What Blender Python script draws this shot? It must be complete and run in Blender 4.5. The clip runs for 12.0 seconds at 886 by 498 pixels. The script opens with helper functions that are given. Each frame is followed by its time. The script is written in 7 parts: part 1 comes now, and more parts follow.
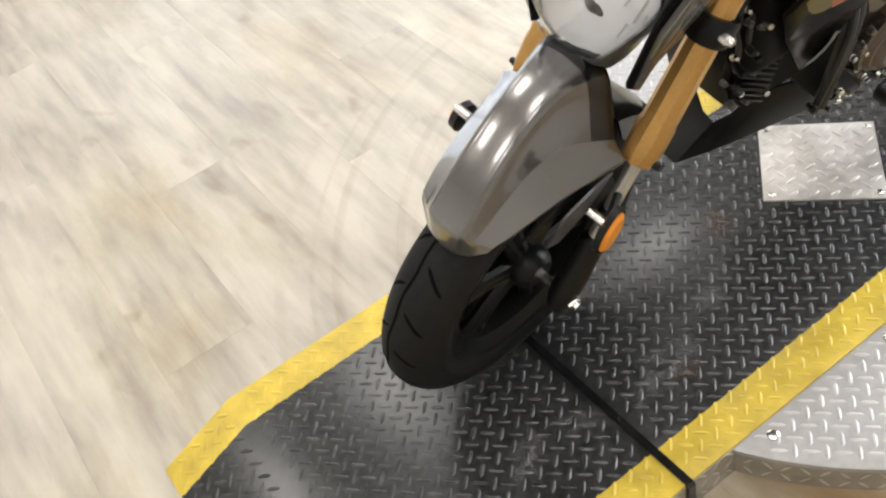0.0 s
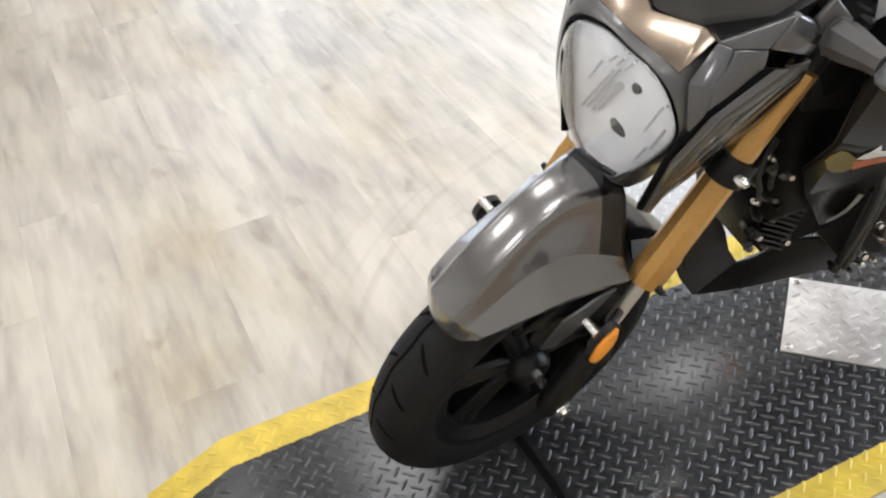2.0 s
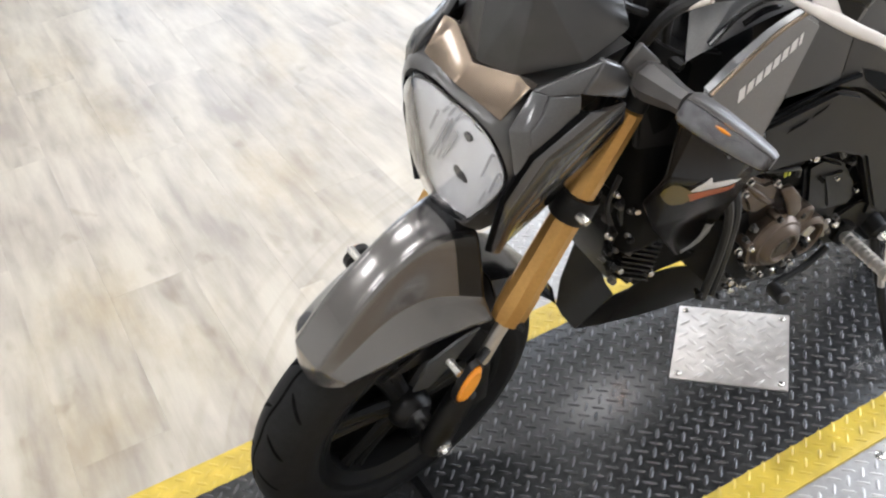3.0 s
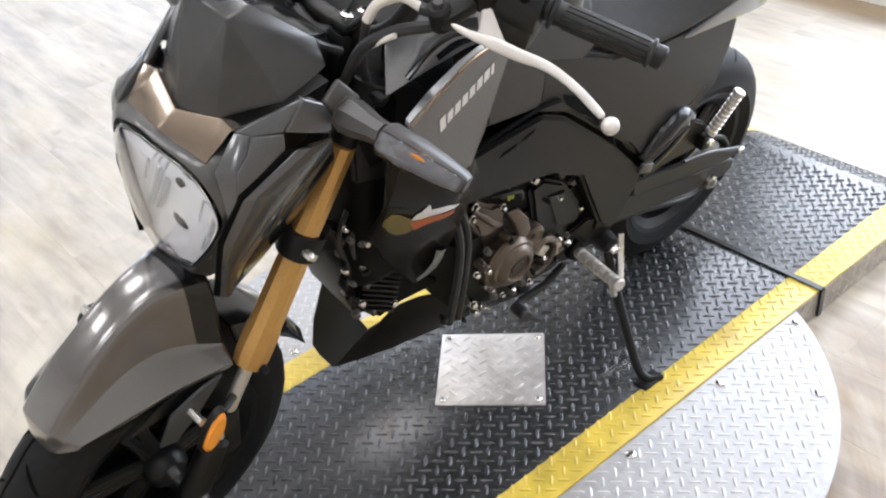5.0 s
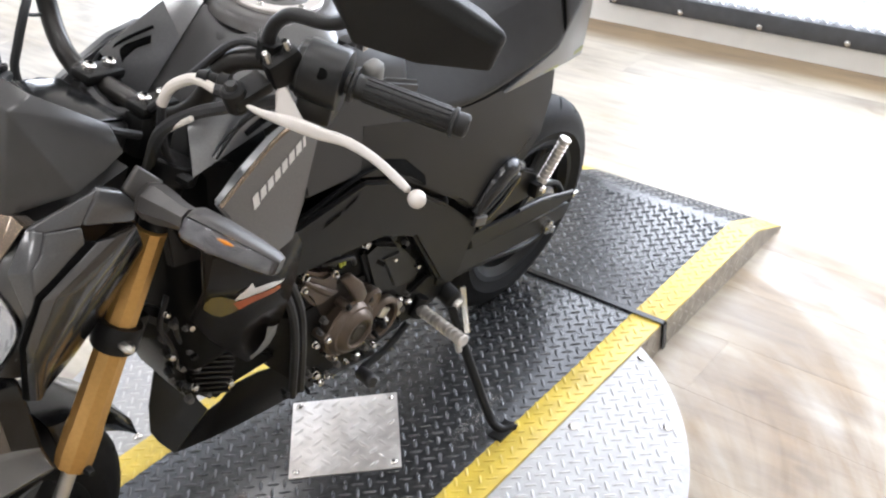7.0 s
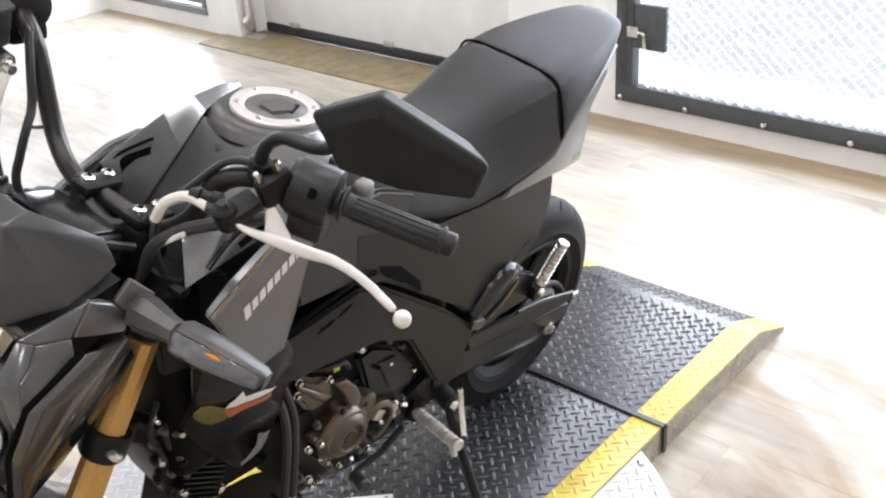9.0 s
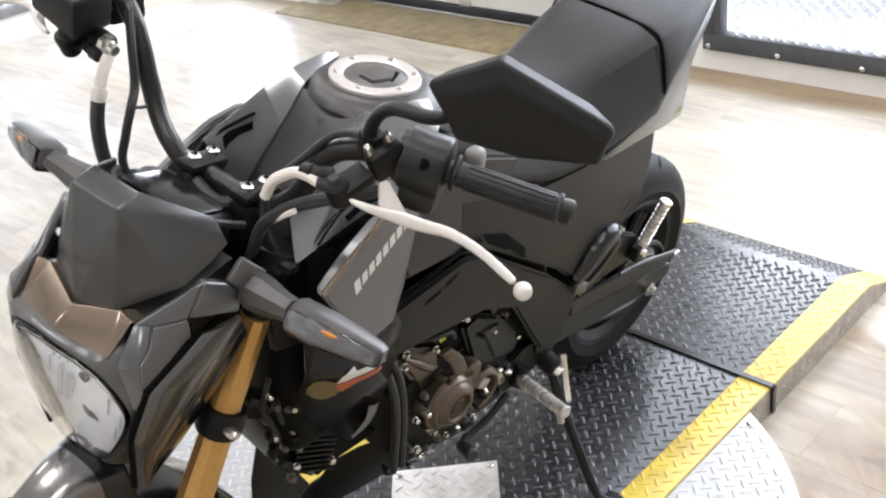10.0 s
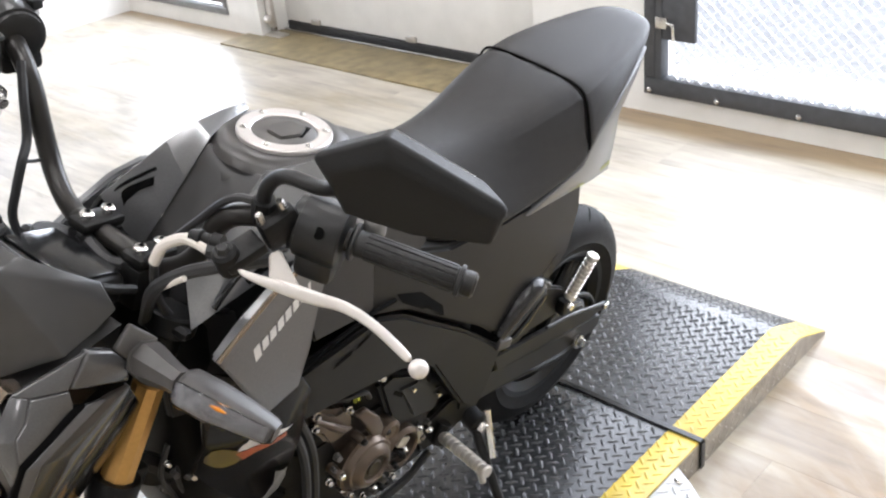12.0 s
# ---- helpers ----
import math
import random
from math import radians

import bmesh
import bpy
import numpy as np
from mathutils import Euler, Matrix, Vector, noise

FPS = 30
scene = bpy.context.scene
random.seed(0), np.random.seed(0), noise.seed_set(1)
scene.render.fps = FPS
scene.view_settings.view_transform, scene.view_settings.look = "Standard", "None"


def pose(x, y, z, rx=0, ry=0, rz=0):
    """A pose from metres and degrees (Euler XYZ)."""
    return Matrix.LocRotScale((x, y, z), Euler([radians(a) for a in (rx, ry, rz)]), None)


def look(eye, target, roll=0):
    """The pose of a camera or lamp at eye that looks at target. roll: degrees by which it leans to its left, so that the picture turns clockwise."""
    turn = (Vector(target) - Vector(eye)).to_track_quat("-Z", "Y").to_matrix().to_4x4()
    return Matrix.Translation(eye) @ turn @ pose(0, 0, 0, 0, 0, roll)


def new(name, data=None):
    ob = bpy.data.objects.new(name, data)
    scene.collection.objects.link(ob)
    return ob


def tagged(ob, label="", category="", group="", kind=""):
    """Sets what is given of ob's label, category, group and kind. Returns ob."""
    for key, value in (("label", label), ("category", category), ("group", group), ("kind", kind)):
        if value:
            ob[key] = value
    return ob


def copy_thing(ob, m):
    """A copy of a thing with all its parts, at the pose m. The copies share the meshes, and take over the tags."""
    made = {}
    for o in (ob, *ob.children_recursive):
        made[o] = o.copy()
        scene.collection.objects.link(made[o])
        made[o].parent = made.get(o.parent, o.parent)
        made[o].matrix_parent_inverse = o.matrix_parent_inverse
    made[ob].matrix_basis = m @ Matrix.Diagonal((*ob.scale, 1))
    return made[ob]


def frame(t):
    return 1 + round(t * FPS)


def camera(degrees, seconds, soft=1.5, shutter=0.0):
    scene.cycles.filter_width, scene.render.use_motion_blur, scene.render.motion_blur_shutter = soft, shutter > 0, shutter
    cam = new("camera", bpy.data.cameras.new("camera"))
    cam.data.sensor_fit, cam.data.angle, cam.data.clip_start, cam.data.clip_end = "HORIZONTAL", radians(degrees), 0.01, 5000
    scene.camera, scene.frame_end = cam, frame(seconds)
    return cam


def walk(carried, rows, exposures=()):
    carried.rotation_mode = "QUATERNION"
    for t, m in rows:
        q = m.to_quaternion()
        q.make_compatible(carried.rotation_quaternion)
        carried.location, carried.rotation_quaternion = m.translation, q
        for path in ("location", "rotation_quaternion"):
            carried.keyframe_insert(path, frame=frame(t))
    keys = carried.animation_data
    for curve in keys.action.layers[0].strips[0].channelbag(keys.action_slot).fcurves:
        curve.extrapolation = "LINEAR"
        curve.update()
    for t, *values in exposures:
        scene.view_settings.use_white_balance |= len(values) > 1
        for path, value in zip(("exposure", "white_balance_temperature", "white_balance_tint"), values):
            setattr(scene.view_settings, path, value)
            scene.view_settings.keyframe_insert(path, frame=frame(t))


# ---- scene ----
cam = camera(48.1, 12.0, soft=2.2)
PATH = [
    (0, (-1.123, -0.818, 1.293), (-0.521, 0.475, -0.109), -15.1),
    (0.5, (-1.154, -0.84, 1.26), (-0.616, 0.422, -0.195), -14.4),
    (1, (-1.162, -0.862, 1.266), (-0.593, 0.433, -0.147), -13.8),
    (1.5, (-1.155, -0.883, 1.291), (-0.493, 0.49, -0.004), -7.9),
    (2, (-1.079, -0.895, 1.298), (-0.508, 0.566, 0.058), -6.5),
    (2.5, (-1.004, -0.936, 1.309), (-0.429, 0.564, 0.118), -8.5),
    (3, (-0.978, -0.978, 1.312), (-0.311, 0.494, 0.134), -7.9),
    (4.8, (-0.925, -1.052, 1.309), (0.078, 0.28, 0.204), -5.2),
    (5, (-0.913, -1.055, 1.3), (0.103, 0.245, 0.169), -5.3),
    (5.5, (-0.887, -1.062, 1.3), (0.22, 0.175, 0.185), -4.4),
    (6, (-0.874, -1.061, 1.297), (0.285, 0.133, 0.189), -3.2),
    (6.5, (-0.856, -1.07, 1.306), (0.363, 0.077, 0.211), -4.0),
    (7, (-0.846, -1.066, 1.312), (0.387, 0.079, 0.231), -4.8),
    (7.2, (-0.847, -1.063, 1.317), (0.39, 0.107, 0.268), -5.2),
    (8.8, (-0.816, -1.072, 1.364), (0.439, 0.118, 0.36), -3.8),
    (9, (-0.819, -1.079, 1.345), (0.466, 0.132, 0.406), -4.2),
    (9.5, (-0.796, -1.039, 1.346), (0.38, 0.202, 0.309), -5.6),
    (10, (-0.822, -1.03, 1.343), (0.326, 0.272, 0.348), -8.7),
    (10.5, (-0.869, -1.034, 1.344), (0.37, 0.181, 0.351), -10.7),
    (11, (-0.859, -1.036, 1.348), (0.397, 0.163, 0.356), -9.1),
    (11.5, (-0.796, -1.031, 1.353), (0.435, 0.215, 0.388), -5.9),
    (12, (-0.748, -1.032, 1.353), (0.487, 0.218, 0.397), -6.3),
]
walk(cam, [(t, look(eye, target, roll)) for t, eye, target, roll in PATH], exposures=[(0, 0.0, 6300, 10), (1.0, 0.0, 6200, 10.3), (1.5, -0.04, 6020, 10.6), (2.5, -0.04, 5940, 11.2), (3, 0.0, 5900, 11.5), (5, 0, 5850, 12.5), (7.2, 0, 5900, 12.5), (12, 0, 5950, 12.5)])

from mathutils.bvhtree import BVHTree

# ---- world, light ----
EXPOSURE = 0.0
scene.view_settings.exposure = EXPOSURE
world = bpy.data.worlds.new("world")
scene.world = world
world.use_nodes = True
wn = world.node_tree.nodes
sky = wn.new("ShaderNodeTexSky")
sky.sky_type = "NISHITA"
sky.sun_disc = False
sky.sun_elevation, sky.sun_rotation = radians(40), radians(60)
world.node_tree.links.new(sky.outputs[0], wn["Background"].inputs[0])
wn["Background"].inputs[1].default_value = 0.15


def area(name, m, sx, sy, power, color=(1, 1, 1)):
    d = bpy.data.lights.new(name, "AREA")
    d.shape, d.size, d.size_y, d.energy, d.color = "RECTANGLE", sx, sy, power, color
    ob = new(name, d)
    ob.matrix_basis = m
    return ob


CEIL = 3.1
area("window_daylight", look((2.10, -0.35, 1.15), (0.9, -0.3, 0.3)), 2.2, 2.1, 75, (0.95, 0.975, 1.0))
area("side_window_daylight", look((2.10, 3.69, 1.02), (0.9, 3.2, 0.3)), 0.84, 1.7, 40, (0.95, 0.975, 1.0))
area("display_window_daylight", look((0.575, 4.10, 1.35), (0.3, 1.2, 0.2)), 2.0, 2.2, 11, (0.95, 0.975, 1.0))
LAMPS = [(x, y) for x in (-2.3, -0.7, 0.9) for y in (-2.2, -0.7, 0.8, 2.4)]

# ---- materials ----


def material(name, color, rough=0.5, metal=0.0, vary=0.12, scale=30.0, bump=0.0, bscale=200.0, coat=0.0, stain=0.0, sscale=4.0, spec=0.5, rvary=0.1):
    m = bpy.data.materials.new(name)
    m.use_nodes = True
    n, l = m.node_tree.nodes, m.node_tree.links
    b = n["Principled BSDF"]
    tc = n.new("ShaderNodeTexCoord")
    fine = n.new("ShaderNodeTexNoise")
    fine.inputs["Scale"].default_value, fine.inputs["Detail"].default_value = scale, 5
    wide = n.new("ShaderNodeTexNoise")
    wide.inputs["Scale"].default_value, wide.inputs["Detail"].default_value = sscale, 4
    for t in (fine, wide):
        l.new(tc.outputs["Object"], t.inputs["Vector"])
    ramp = n.new("ShaderNodeValToRGB")
    lo = [max(0, c * (1 - vary)) for c in color]
    hi = [min(1, c * (1 + vary)) for c in color]
    ramp.color_ramp.elements[0].position, ramp.color_ramp.elements[1].position = 0.3, 0.7
    ramp.color_ramp.elements[0].color, ramp.color_ramp.elements[1].color = (*lo, 1), (*hi, 1)
    l.new(fine.outputs["Fac"], ramp.inputs["Fac"])
    mix = n.new("ShaderNodeMix")
    mix.data_type, mix.blend_type = "RGBA", "MULTIPLY"
    mix.inputs["Factor"].default_value = stain
    wr = n.new("ShaderNodeValToRGB")
    wr.color_ramp.elements[0].position, wr.color_ramp.elements[1].position = 0.35, 0.65
    wr.color_ramp.elements[0].color = (0.35, 0.33, 0.3, 1)
    l.new(wide.outputs["Fac"], wr.inputs["Fac"])
    l.new(ramp.outputs["Color"], mix.inputs[6])
    l.new(wr.outputs["Color"], mix.inputs[7])
    l.new(mix.outputs[2], b.inputs["Base Color"])
    mr = n.new("ShaderNodeMapRange")
    mr.inputs["To Min"].default_value, mr.inputs["To Max"].default_value = max(0.02, rough * (1 - rvary)), min(1, rough * (1 + rvary))
    l.new(wide.outputs["Fac"], mr.inputs["Value"])
    l.new(mr.outputs["Result"], b.inputs["Roughness"])
    b.inputs["Metallic"].default_value = metal
    b.inputs["Specular IOR Level"].default_value = spec
    b.inputs["Coat Weight"].default_value = coat
    b.inputs["Coat Roughness"].default_value = 0.06
    if bump:
        bn = n.new("ShaderNodeTexNoise")
        bn.inputs["Scale"].default_value, bn.inputs["Detail"].default_value = bscale, 4
        l.new(tc.outputs["Object"], bn.inputs["Vector"])
        bp = n.new("ShaderNodeBump")
        bp.inputs["Strength"].default_value, bp.inputs["Distance"].default_value = bump, 0.002
        l.new(bn.outputs["Fac"], bp.inputs["Height"])
        l.new(bp.outputs["Normal"], b.inputs["Normal"])
    return m


def glow(name, color, strength):
    m = bpy.data.materials.new(name)
    m.use_nodes = True
    b = m.node_tree.nodes["Principled BSDF"]
    b.inputs["Base Color"].default_value = (*color, 1)
    b.inputs["Emission Color"].default_value = (*color, 1)
    b.inputs["Emission Strength"].default_value = strength
    return m


def clear(name, color=(1, 1, 1), rough=0.02, ior=1.45):
    m = bpy.data.materials.new(name)
    m.use_nodes = True
    b = m.node_tree.nodes["Principled BSDF"]
    b.inputs["Base Color"].default_value = (*color, 1)
    b.inputs["Roughness"].default_value = rough
    b.inputs["IOR"].default_value = ior
    b.inputs["Transmission Weight"].default_value = 1.0
    return m


def plank_material():
    m = bpy.data.materials.new("limed_oak_plank")
    m.use_nodes = True
    n, l = m.node_tree.nodes, m.node_tree.links
    b = n["Principled BSDF"]
    tc, oi = n.new("ShaderNodeTexCoord"), n.new("ShaderNodeObjectInfo")
    shift = n.new("ShaderNodeVectorMath")
    shift.operation = "SCALE"
    comb = n.new("ShaderNodeCombineXYZ")
    l.new(oi.outputs["Random"], comb.inputs[0])
    l.new(oi.outputs["Random"], comb.inputs[1])
    l.new(comb.outputs[0], shift.inputs[0])
    shift.inputs["Scale"].default_value = 37.0
    add = n.new("ShaderNodeVectorMath")
    l.new(tc.outputs["Object"], add.inputs[0])
    l.new(shift.outputs[0], add.inputs[1])

    geo = n.new("ShaderNodeNewGeometry")

    def tex(sx, sy, scale, detail, dist=0.0, source=None):
        mp = n.new("ShaderNodeMapping")
        mp.inputs["Scale"].default_value = (sx, sy, 1)
        l.new(source or add.outputs[0], mp.inputs["Vector"])
        t = n.new("ShaderNodeTexNoise")
        t.inputs["Scale"].default_value, t.inputs["Detail"].default_value, t.inputs["Distortion"].default_value = scale, detail, dist
        l.new(mp.outputs[0], t.inputs["Vector"])
        return t

    cloud, grain, fine = tex(1.0, 0.25, 10.0, 5, 0.3), tex(1.0, 0.13, 34.0, 6, 0.3), tex(1.0, 0.03, 220.0, 3)
    r = n.new("ShaderNodeValToRGB")
    e = r.color_ramp.elements
    e[0].position, e[0].color = 0.36, (0.312, 0.281, 0.247, 1)
    e[1].position, e[1].color = 0.61, (0.505, 0.474, 0.408, 1)
    mid = e.new(0.47)
    mid.color = (0.405, 0.374, 0.322, 1)
    m1 = n.new("ShaderNodeMix")
    m1.inputs["Factor"].default_value = 0.36
    l.new(cloud.outputs["Fac"], m1.inputs[2])
    l.new(grain.outputs["Fac"], m1.inputs[3])
    l.new(m1.outputs[0], r.inputs["Fac"])
    tone = n.new("ShaderNodeMapRange")
    tone.inputs["To Min"].default_value, tone.inputs["To Max"].default_value = 0.975, 1.02
    l.new(oi.outputs["Random"], tone.inputs["Value"])
    mul = n.new("ShaderNodeMix")
    mul.data_type, mul.blend_type = "RGBA", "MULTIPLY"
    mul.inputs["Factor"].default_value = 1.0
    l.new(r.outputs["Color"], mul.inputs[6])
    l.new(tone.outputs["Result"], mul.inputs[7])
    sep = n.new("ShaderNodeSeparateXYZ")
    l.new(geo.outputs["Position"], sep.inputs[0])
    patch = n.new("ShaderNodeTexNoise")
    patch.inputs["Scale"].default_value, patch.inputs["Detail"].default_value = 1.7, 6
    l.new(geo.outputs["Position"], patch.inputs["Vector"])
    # brown tint by position: stronger towards low y, with a noisy edge
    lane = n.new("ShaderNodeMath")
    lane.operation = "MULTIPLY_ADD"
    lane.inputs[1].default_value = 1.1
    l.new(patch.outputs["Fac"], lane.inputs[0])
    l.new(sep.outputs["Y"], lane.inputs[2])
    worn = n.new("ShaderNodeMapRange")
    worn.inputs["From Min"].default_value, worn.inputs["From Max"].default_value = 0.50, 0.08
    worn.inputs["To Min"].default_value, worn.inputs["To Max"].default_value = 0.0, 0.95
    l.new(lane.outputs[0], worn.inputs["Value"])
    blot = n.new("ShaderNodeTexNoise")
    blot.inputs["Scale"].default_value, blot.inputs["Detail"].default_value, blot.inputs["Roughness"].default_value = 2.6, 7, 0.65
    squash = n.new("ShaderNodeMapping")
    squash.inputs["Scale"].default_value = (1.0, 0.45, 1.0)
    l.new(geo.outputs["Position"], squash.inputs["Vector"])
    l.new(squash.outputs[0], blot.inputs["Vector"])
    br = n.new("ShaderNodeValToRGB")
    be = br.color_ramp.elements
    be[0].position, be[0].color = 0.34, (0.80, 0.72, 0.58, 1)
    be[1].position, be[1].color = 0.62, (1.06, 1.05, 1.04, 1)
    bmid = be.new(0.48)
    bmid.color = (0.97, 0.95, 0.90, 1)
    l.new(blot.outputs["Fac"], br.inputs["Fac"])
    cast = n.new("ShaderNodeMix")
    cast.data_type, cast.blend_type = "RGBA", "MULTIPLY"
    cast.inputs["Factor"].default_value = 0.9
    l.new(mul.outputs[2], cast.inputs[6])
    l.new(br.outputs["Color"], cast.inputs[7])
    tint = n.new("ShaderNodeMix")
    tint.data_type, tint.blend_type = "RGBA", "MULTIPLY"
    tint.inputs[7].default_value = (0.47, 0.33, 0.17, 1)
    # small dark knots and cracks in the grain
    knot = tex(1.0, 0.42, 13.0, 3, 0.4)
    kr = n.new("ShaderNodeMapRange")
    kr.inputs["From Min"].default_value, kr.inputs["From Max"].default_value, kr.inputs["To Max"].default_value = 0.63, 0.74, 0.55
    l.new(knot.outputs["Fac"], kr.inputs["Value"])
    spot = n.new("ShaderNodeMix")
    spot.data_type, spot.blend_type = "RGBA", "MULTIPLY"
    spot.inputs[7].default_value = (0.62, 0.56, 0.48, 1)
    l.new(kr.outputs["Result"], spot.inputs["Factor"])
    l.new(cast.outputs[2], spot.inputs[6])
    # dirt that has gathered along the foot of the window wall
    foot = n.new("ShaderNodeMath")
    foot.operation = "MULTIPLY_ADD"
    foot.inputs[1].default_value = 0.16
    l.new(blot.outputs["Fac"], foot.inputs[0])
    l.new(sep.outputs["X"], foot.inputs[2])
    dirt = n.new("ShaderNodeMapRange")
    dirt.inputs["From Min"].default_value, dirt.inputs["From Max"].default_value, dirt.inputs["To Max"].default_value = 2.08, 2.16, 0.85
    l.new(foot.outputs[0], dirt.inputs["Value"])
    angle = n.new("ShaderNodeMath")
    angle.operation = "ARCTAN2"
    l.new(sep.outputs["Y"], angle.inputs[0])
    l.new(sep.outputs["X"], angle.inputs[1])
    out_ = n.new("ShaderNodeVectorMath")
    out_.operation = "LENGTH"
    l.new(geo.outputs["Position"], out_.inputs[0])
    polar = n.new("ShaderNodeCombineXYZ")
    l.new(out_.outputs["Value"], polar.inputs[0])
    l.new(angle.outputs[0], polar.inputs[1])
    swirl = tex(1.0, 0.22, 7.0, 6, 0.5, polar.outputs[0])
    swirl_gain = n.new("ShaderNodeMapRange")
    swirl_gain.inputs["From Min"].default_value, swirl_gain.inputs["From Max"].default_value, swirl_gain.inputs["To Min"].default_value = 0.40, 0.60, 0.30
    l.new(swirl.outputs["Fac"], swirl_gain.inputs["Value"])
    # the brown tint fades out between 1.05 and 1.75 m from the origin
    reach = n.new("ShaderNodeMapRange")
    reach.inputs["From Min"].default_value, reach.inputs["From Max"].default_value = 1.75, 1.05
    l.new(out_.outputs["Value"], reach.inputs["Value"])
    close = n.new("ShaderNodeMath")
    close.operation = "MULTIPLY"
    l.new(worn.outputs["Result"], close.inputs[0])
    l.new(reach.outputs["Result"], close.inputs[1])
    browned = n.new("ShaderNodeMath")
    browned.operation = "MULTIPLY"
    l.new(close.outputs[0], browned.inputs[0])
    l.new(swirl_gain.outputs["Result"], browned.inputs[1])
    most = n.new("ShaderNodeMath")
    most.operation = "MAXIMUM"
    l.new(browned.outputs[0], most.inputs[0])
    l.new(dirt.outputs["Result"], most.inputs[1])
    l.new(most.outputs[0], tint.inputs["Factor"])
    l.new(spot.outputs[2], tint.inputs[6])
    # arcs that the turning ramps have rubbed into the floor
    away = n.new("ShaderNodeVectorMath")
    away.operation = "DISTANCE"
    flat = n.new("ShaderNodeCombineXYZ")
    l.new(sep.outputs["X"], flat.inputs[0])
    l.new(sep.outputs["Y"], flat.inputs[1])
    l.new(flat.outputs[0], away.inputs[0])
    away.inputs[1].default_value = (0.07, 0.0, 0.0)
    arcs = n.new("ShaderNodeTexNoise")
    arcs.noise_dimensions = "1D"
    arcs.inputs["Scale"].default_value, arcs.inputs["Detail"].default_value = 26.0, 4
    l.new(away.outputs["Value"], arcs.inputs["W"])
    thin = n.new("ShaderNodeMapRange")
    thin.inputs["From Min"].default_value, thin.inputs["From Max"].default_value = 0.52, 0.66
    l.new(arcs.outputs["Fac"], thin.inputs["Value"])
    near = n.new("ShaderNodeMapRange")
    near.inputs["From Min"].default_value, near.inputs["From Max"].default_value = 1.22, 0.95
    l.new(away.outputs["Value"], near.inputs["Value"])
    broken = n.new("ShaderNodeMapRange")
    broken.inputs["From Min"].default_value, broken.inputs["From Max"].default_value = 0.42, 0.60
    l.new(blot.outputs["Fac"], broken.inputs["Value"])
    amount = thin.outputs["Result"]
    for part_ in (near, broken):
        prod = n.new("ShaderNodeMath")
        prod.operation = "MULTIPLY"
        l.new(amount, prod.inputs[0])
        l.new(part_.outputs["Result"], prod.inputs[1])
        amount = prod.outputs[0]
    scuff = n.new("ShaderNodeMix")
    scuff.data_type, scuff.blend_type = "RGBA", "MULTIPLY"
    scuff.inputs[7].default_value = (0.87, 0.845, 0.80, 1)
    l.new(amount, scuff.inputs["Factor"])
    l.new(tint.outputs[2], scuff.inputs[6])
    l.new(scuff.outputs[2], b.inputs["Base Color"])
    b.inputs["Roughness"].default_value = 0.36
    rr = n.new("ShaderNodeMapRange")
    rr.inputs["To Min"].default_value, rr.inputs["To Max"].default_value = 0.26, 0.42
    l.new(cloud.outputs["Fac"], rr.inputs["Value"])
    l.new(rr.outputs["Result"], b.inputs["Roughness"])
    bp = n.new("ShaderNodeBump")
    bp.inputs["Strength"].default_value, bp.inputs["Distance"].default_value = 0.25, 0.001
    l.new(fine.outputs["Fac"], bp.inputs["Height"])
    l.new(bp.outputs["Normal"], b.inputs["Normal"])
    return m


PLANK = plank_material()
FLOOR_BED = material("floor_joint", (0.36, 0.31, 0.24), 0.7)
WALL_WHITE = material("white_wall_paint", (0.78, 0.77, 0.74), 0.55, vary=0.04, scale=9, bump=0.1, stain=0.05)
BROWN_BOARD = material("brown_threshold_board", (0.235, 0.185, 0.095), 0.45, vary=0.3, scale=14, stain=0.35, sscale=6)
TREAD_BLACK = material("black_painted_tread", (0.030, 0.0304, 0.0312), 0.23, 0.0, spec=0.44, vary=0.35, scale=60, bump=0.07, bscale=120, stain=0.35, sscale=5, rvary=0.35)
TREAD_LUG = material("worn_black_lug", (0.047, 0.0475, 0.0485), 0.25, 0.18, vary=0.6, scale=40, rvary=0.35)
TREAD_YELLOW = material("worn_yellow_paint", (0.61, 0.45, 0.055), 0.38, 0.0, vary=0.18, scale=25, bump=0.1, stain=0.28, sscale=14)
SILVER = material("bright_tread_plate", (0.37, 0.366, 0.36), 0.48, 0.2, vary=0.10, scale=50, bump=0.1, stain=0.16, sscale=7, rvary=0.4)
SILVER_LUG = material("bright_lug", (0.47, 0.465, 0.457), 0.36, 0.3, vary=0.1)


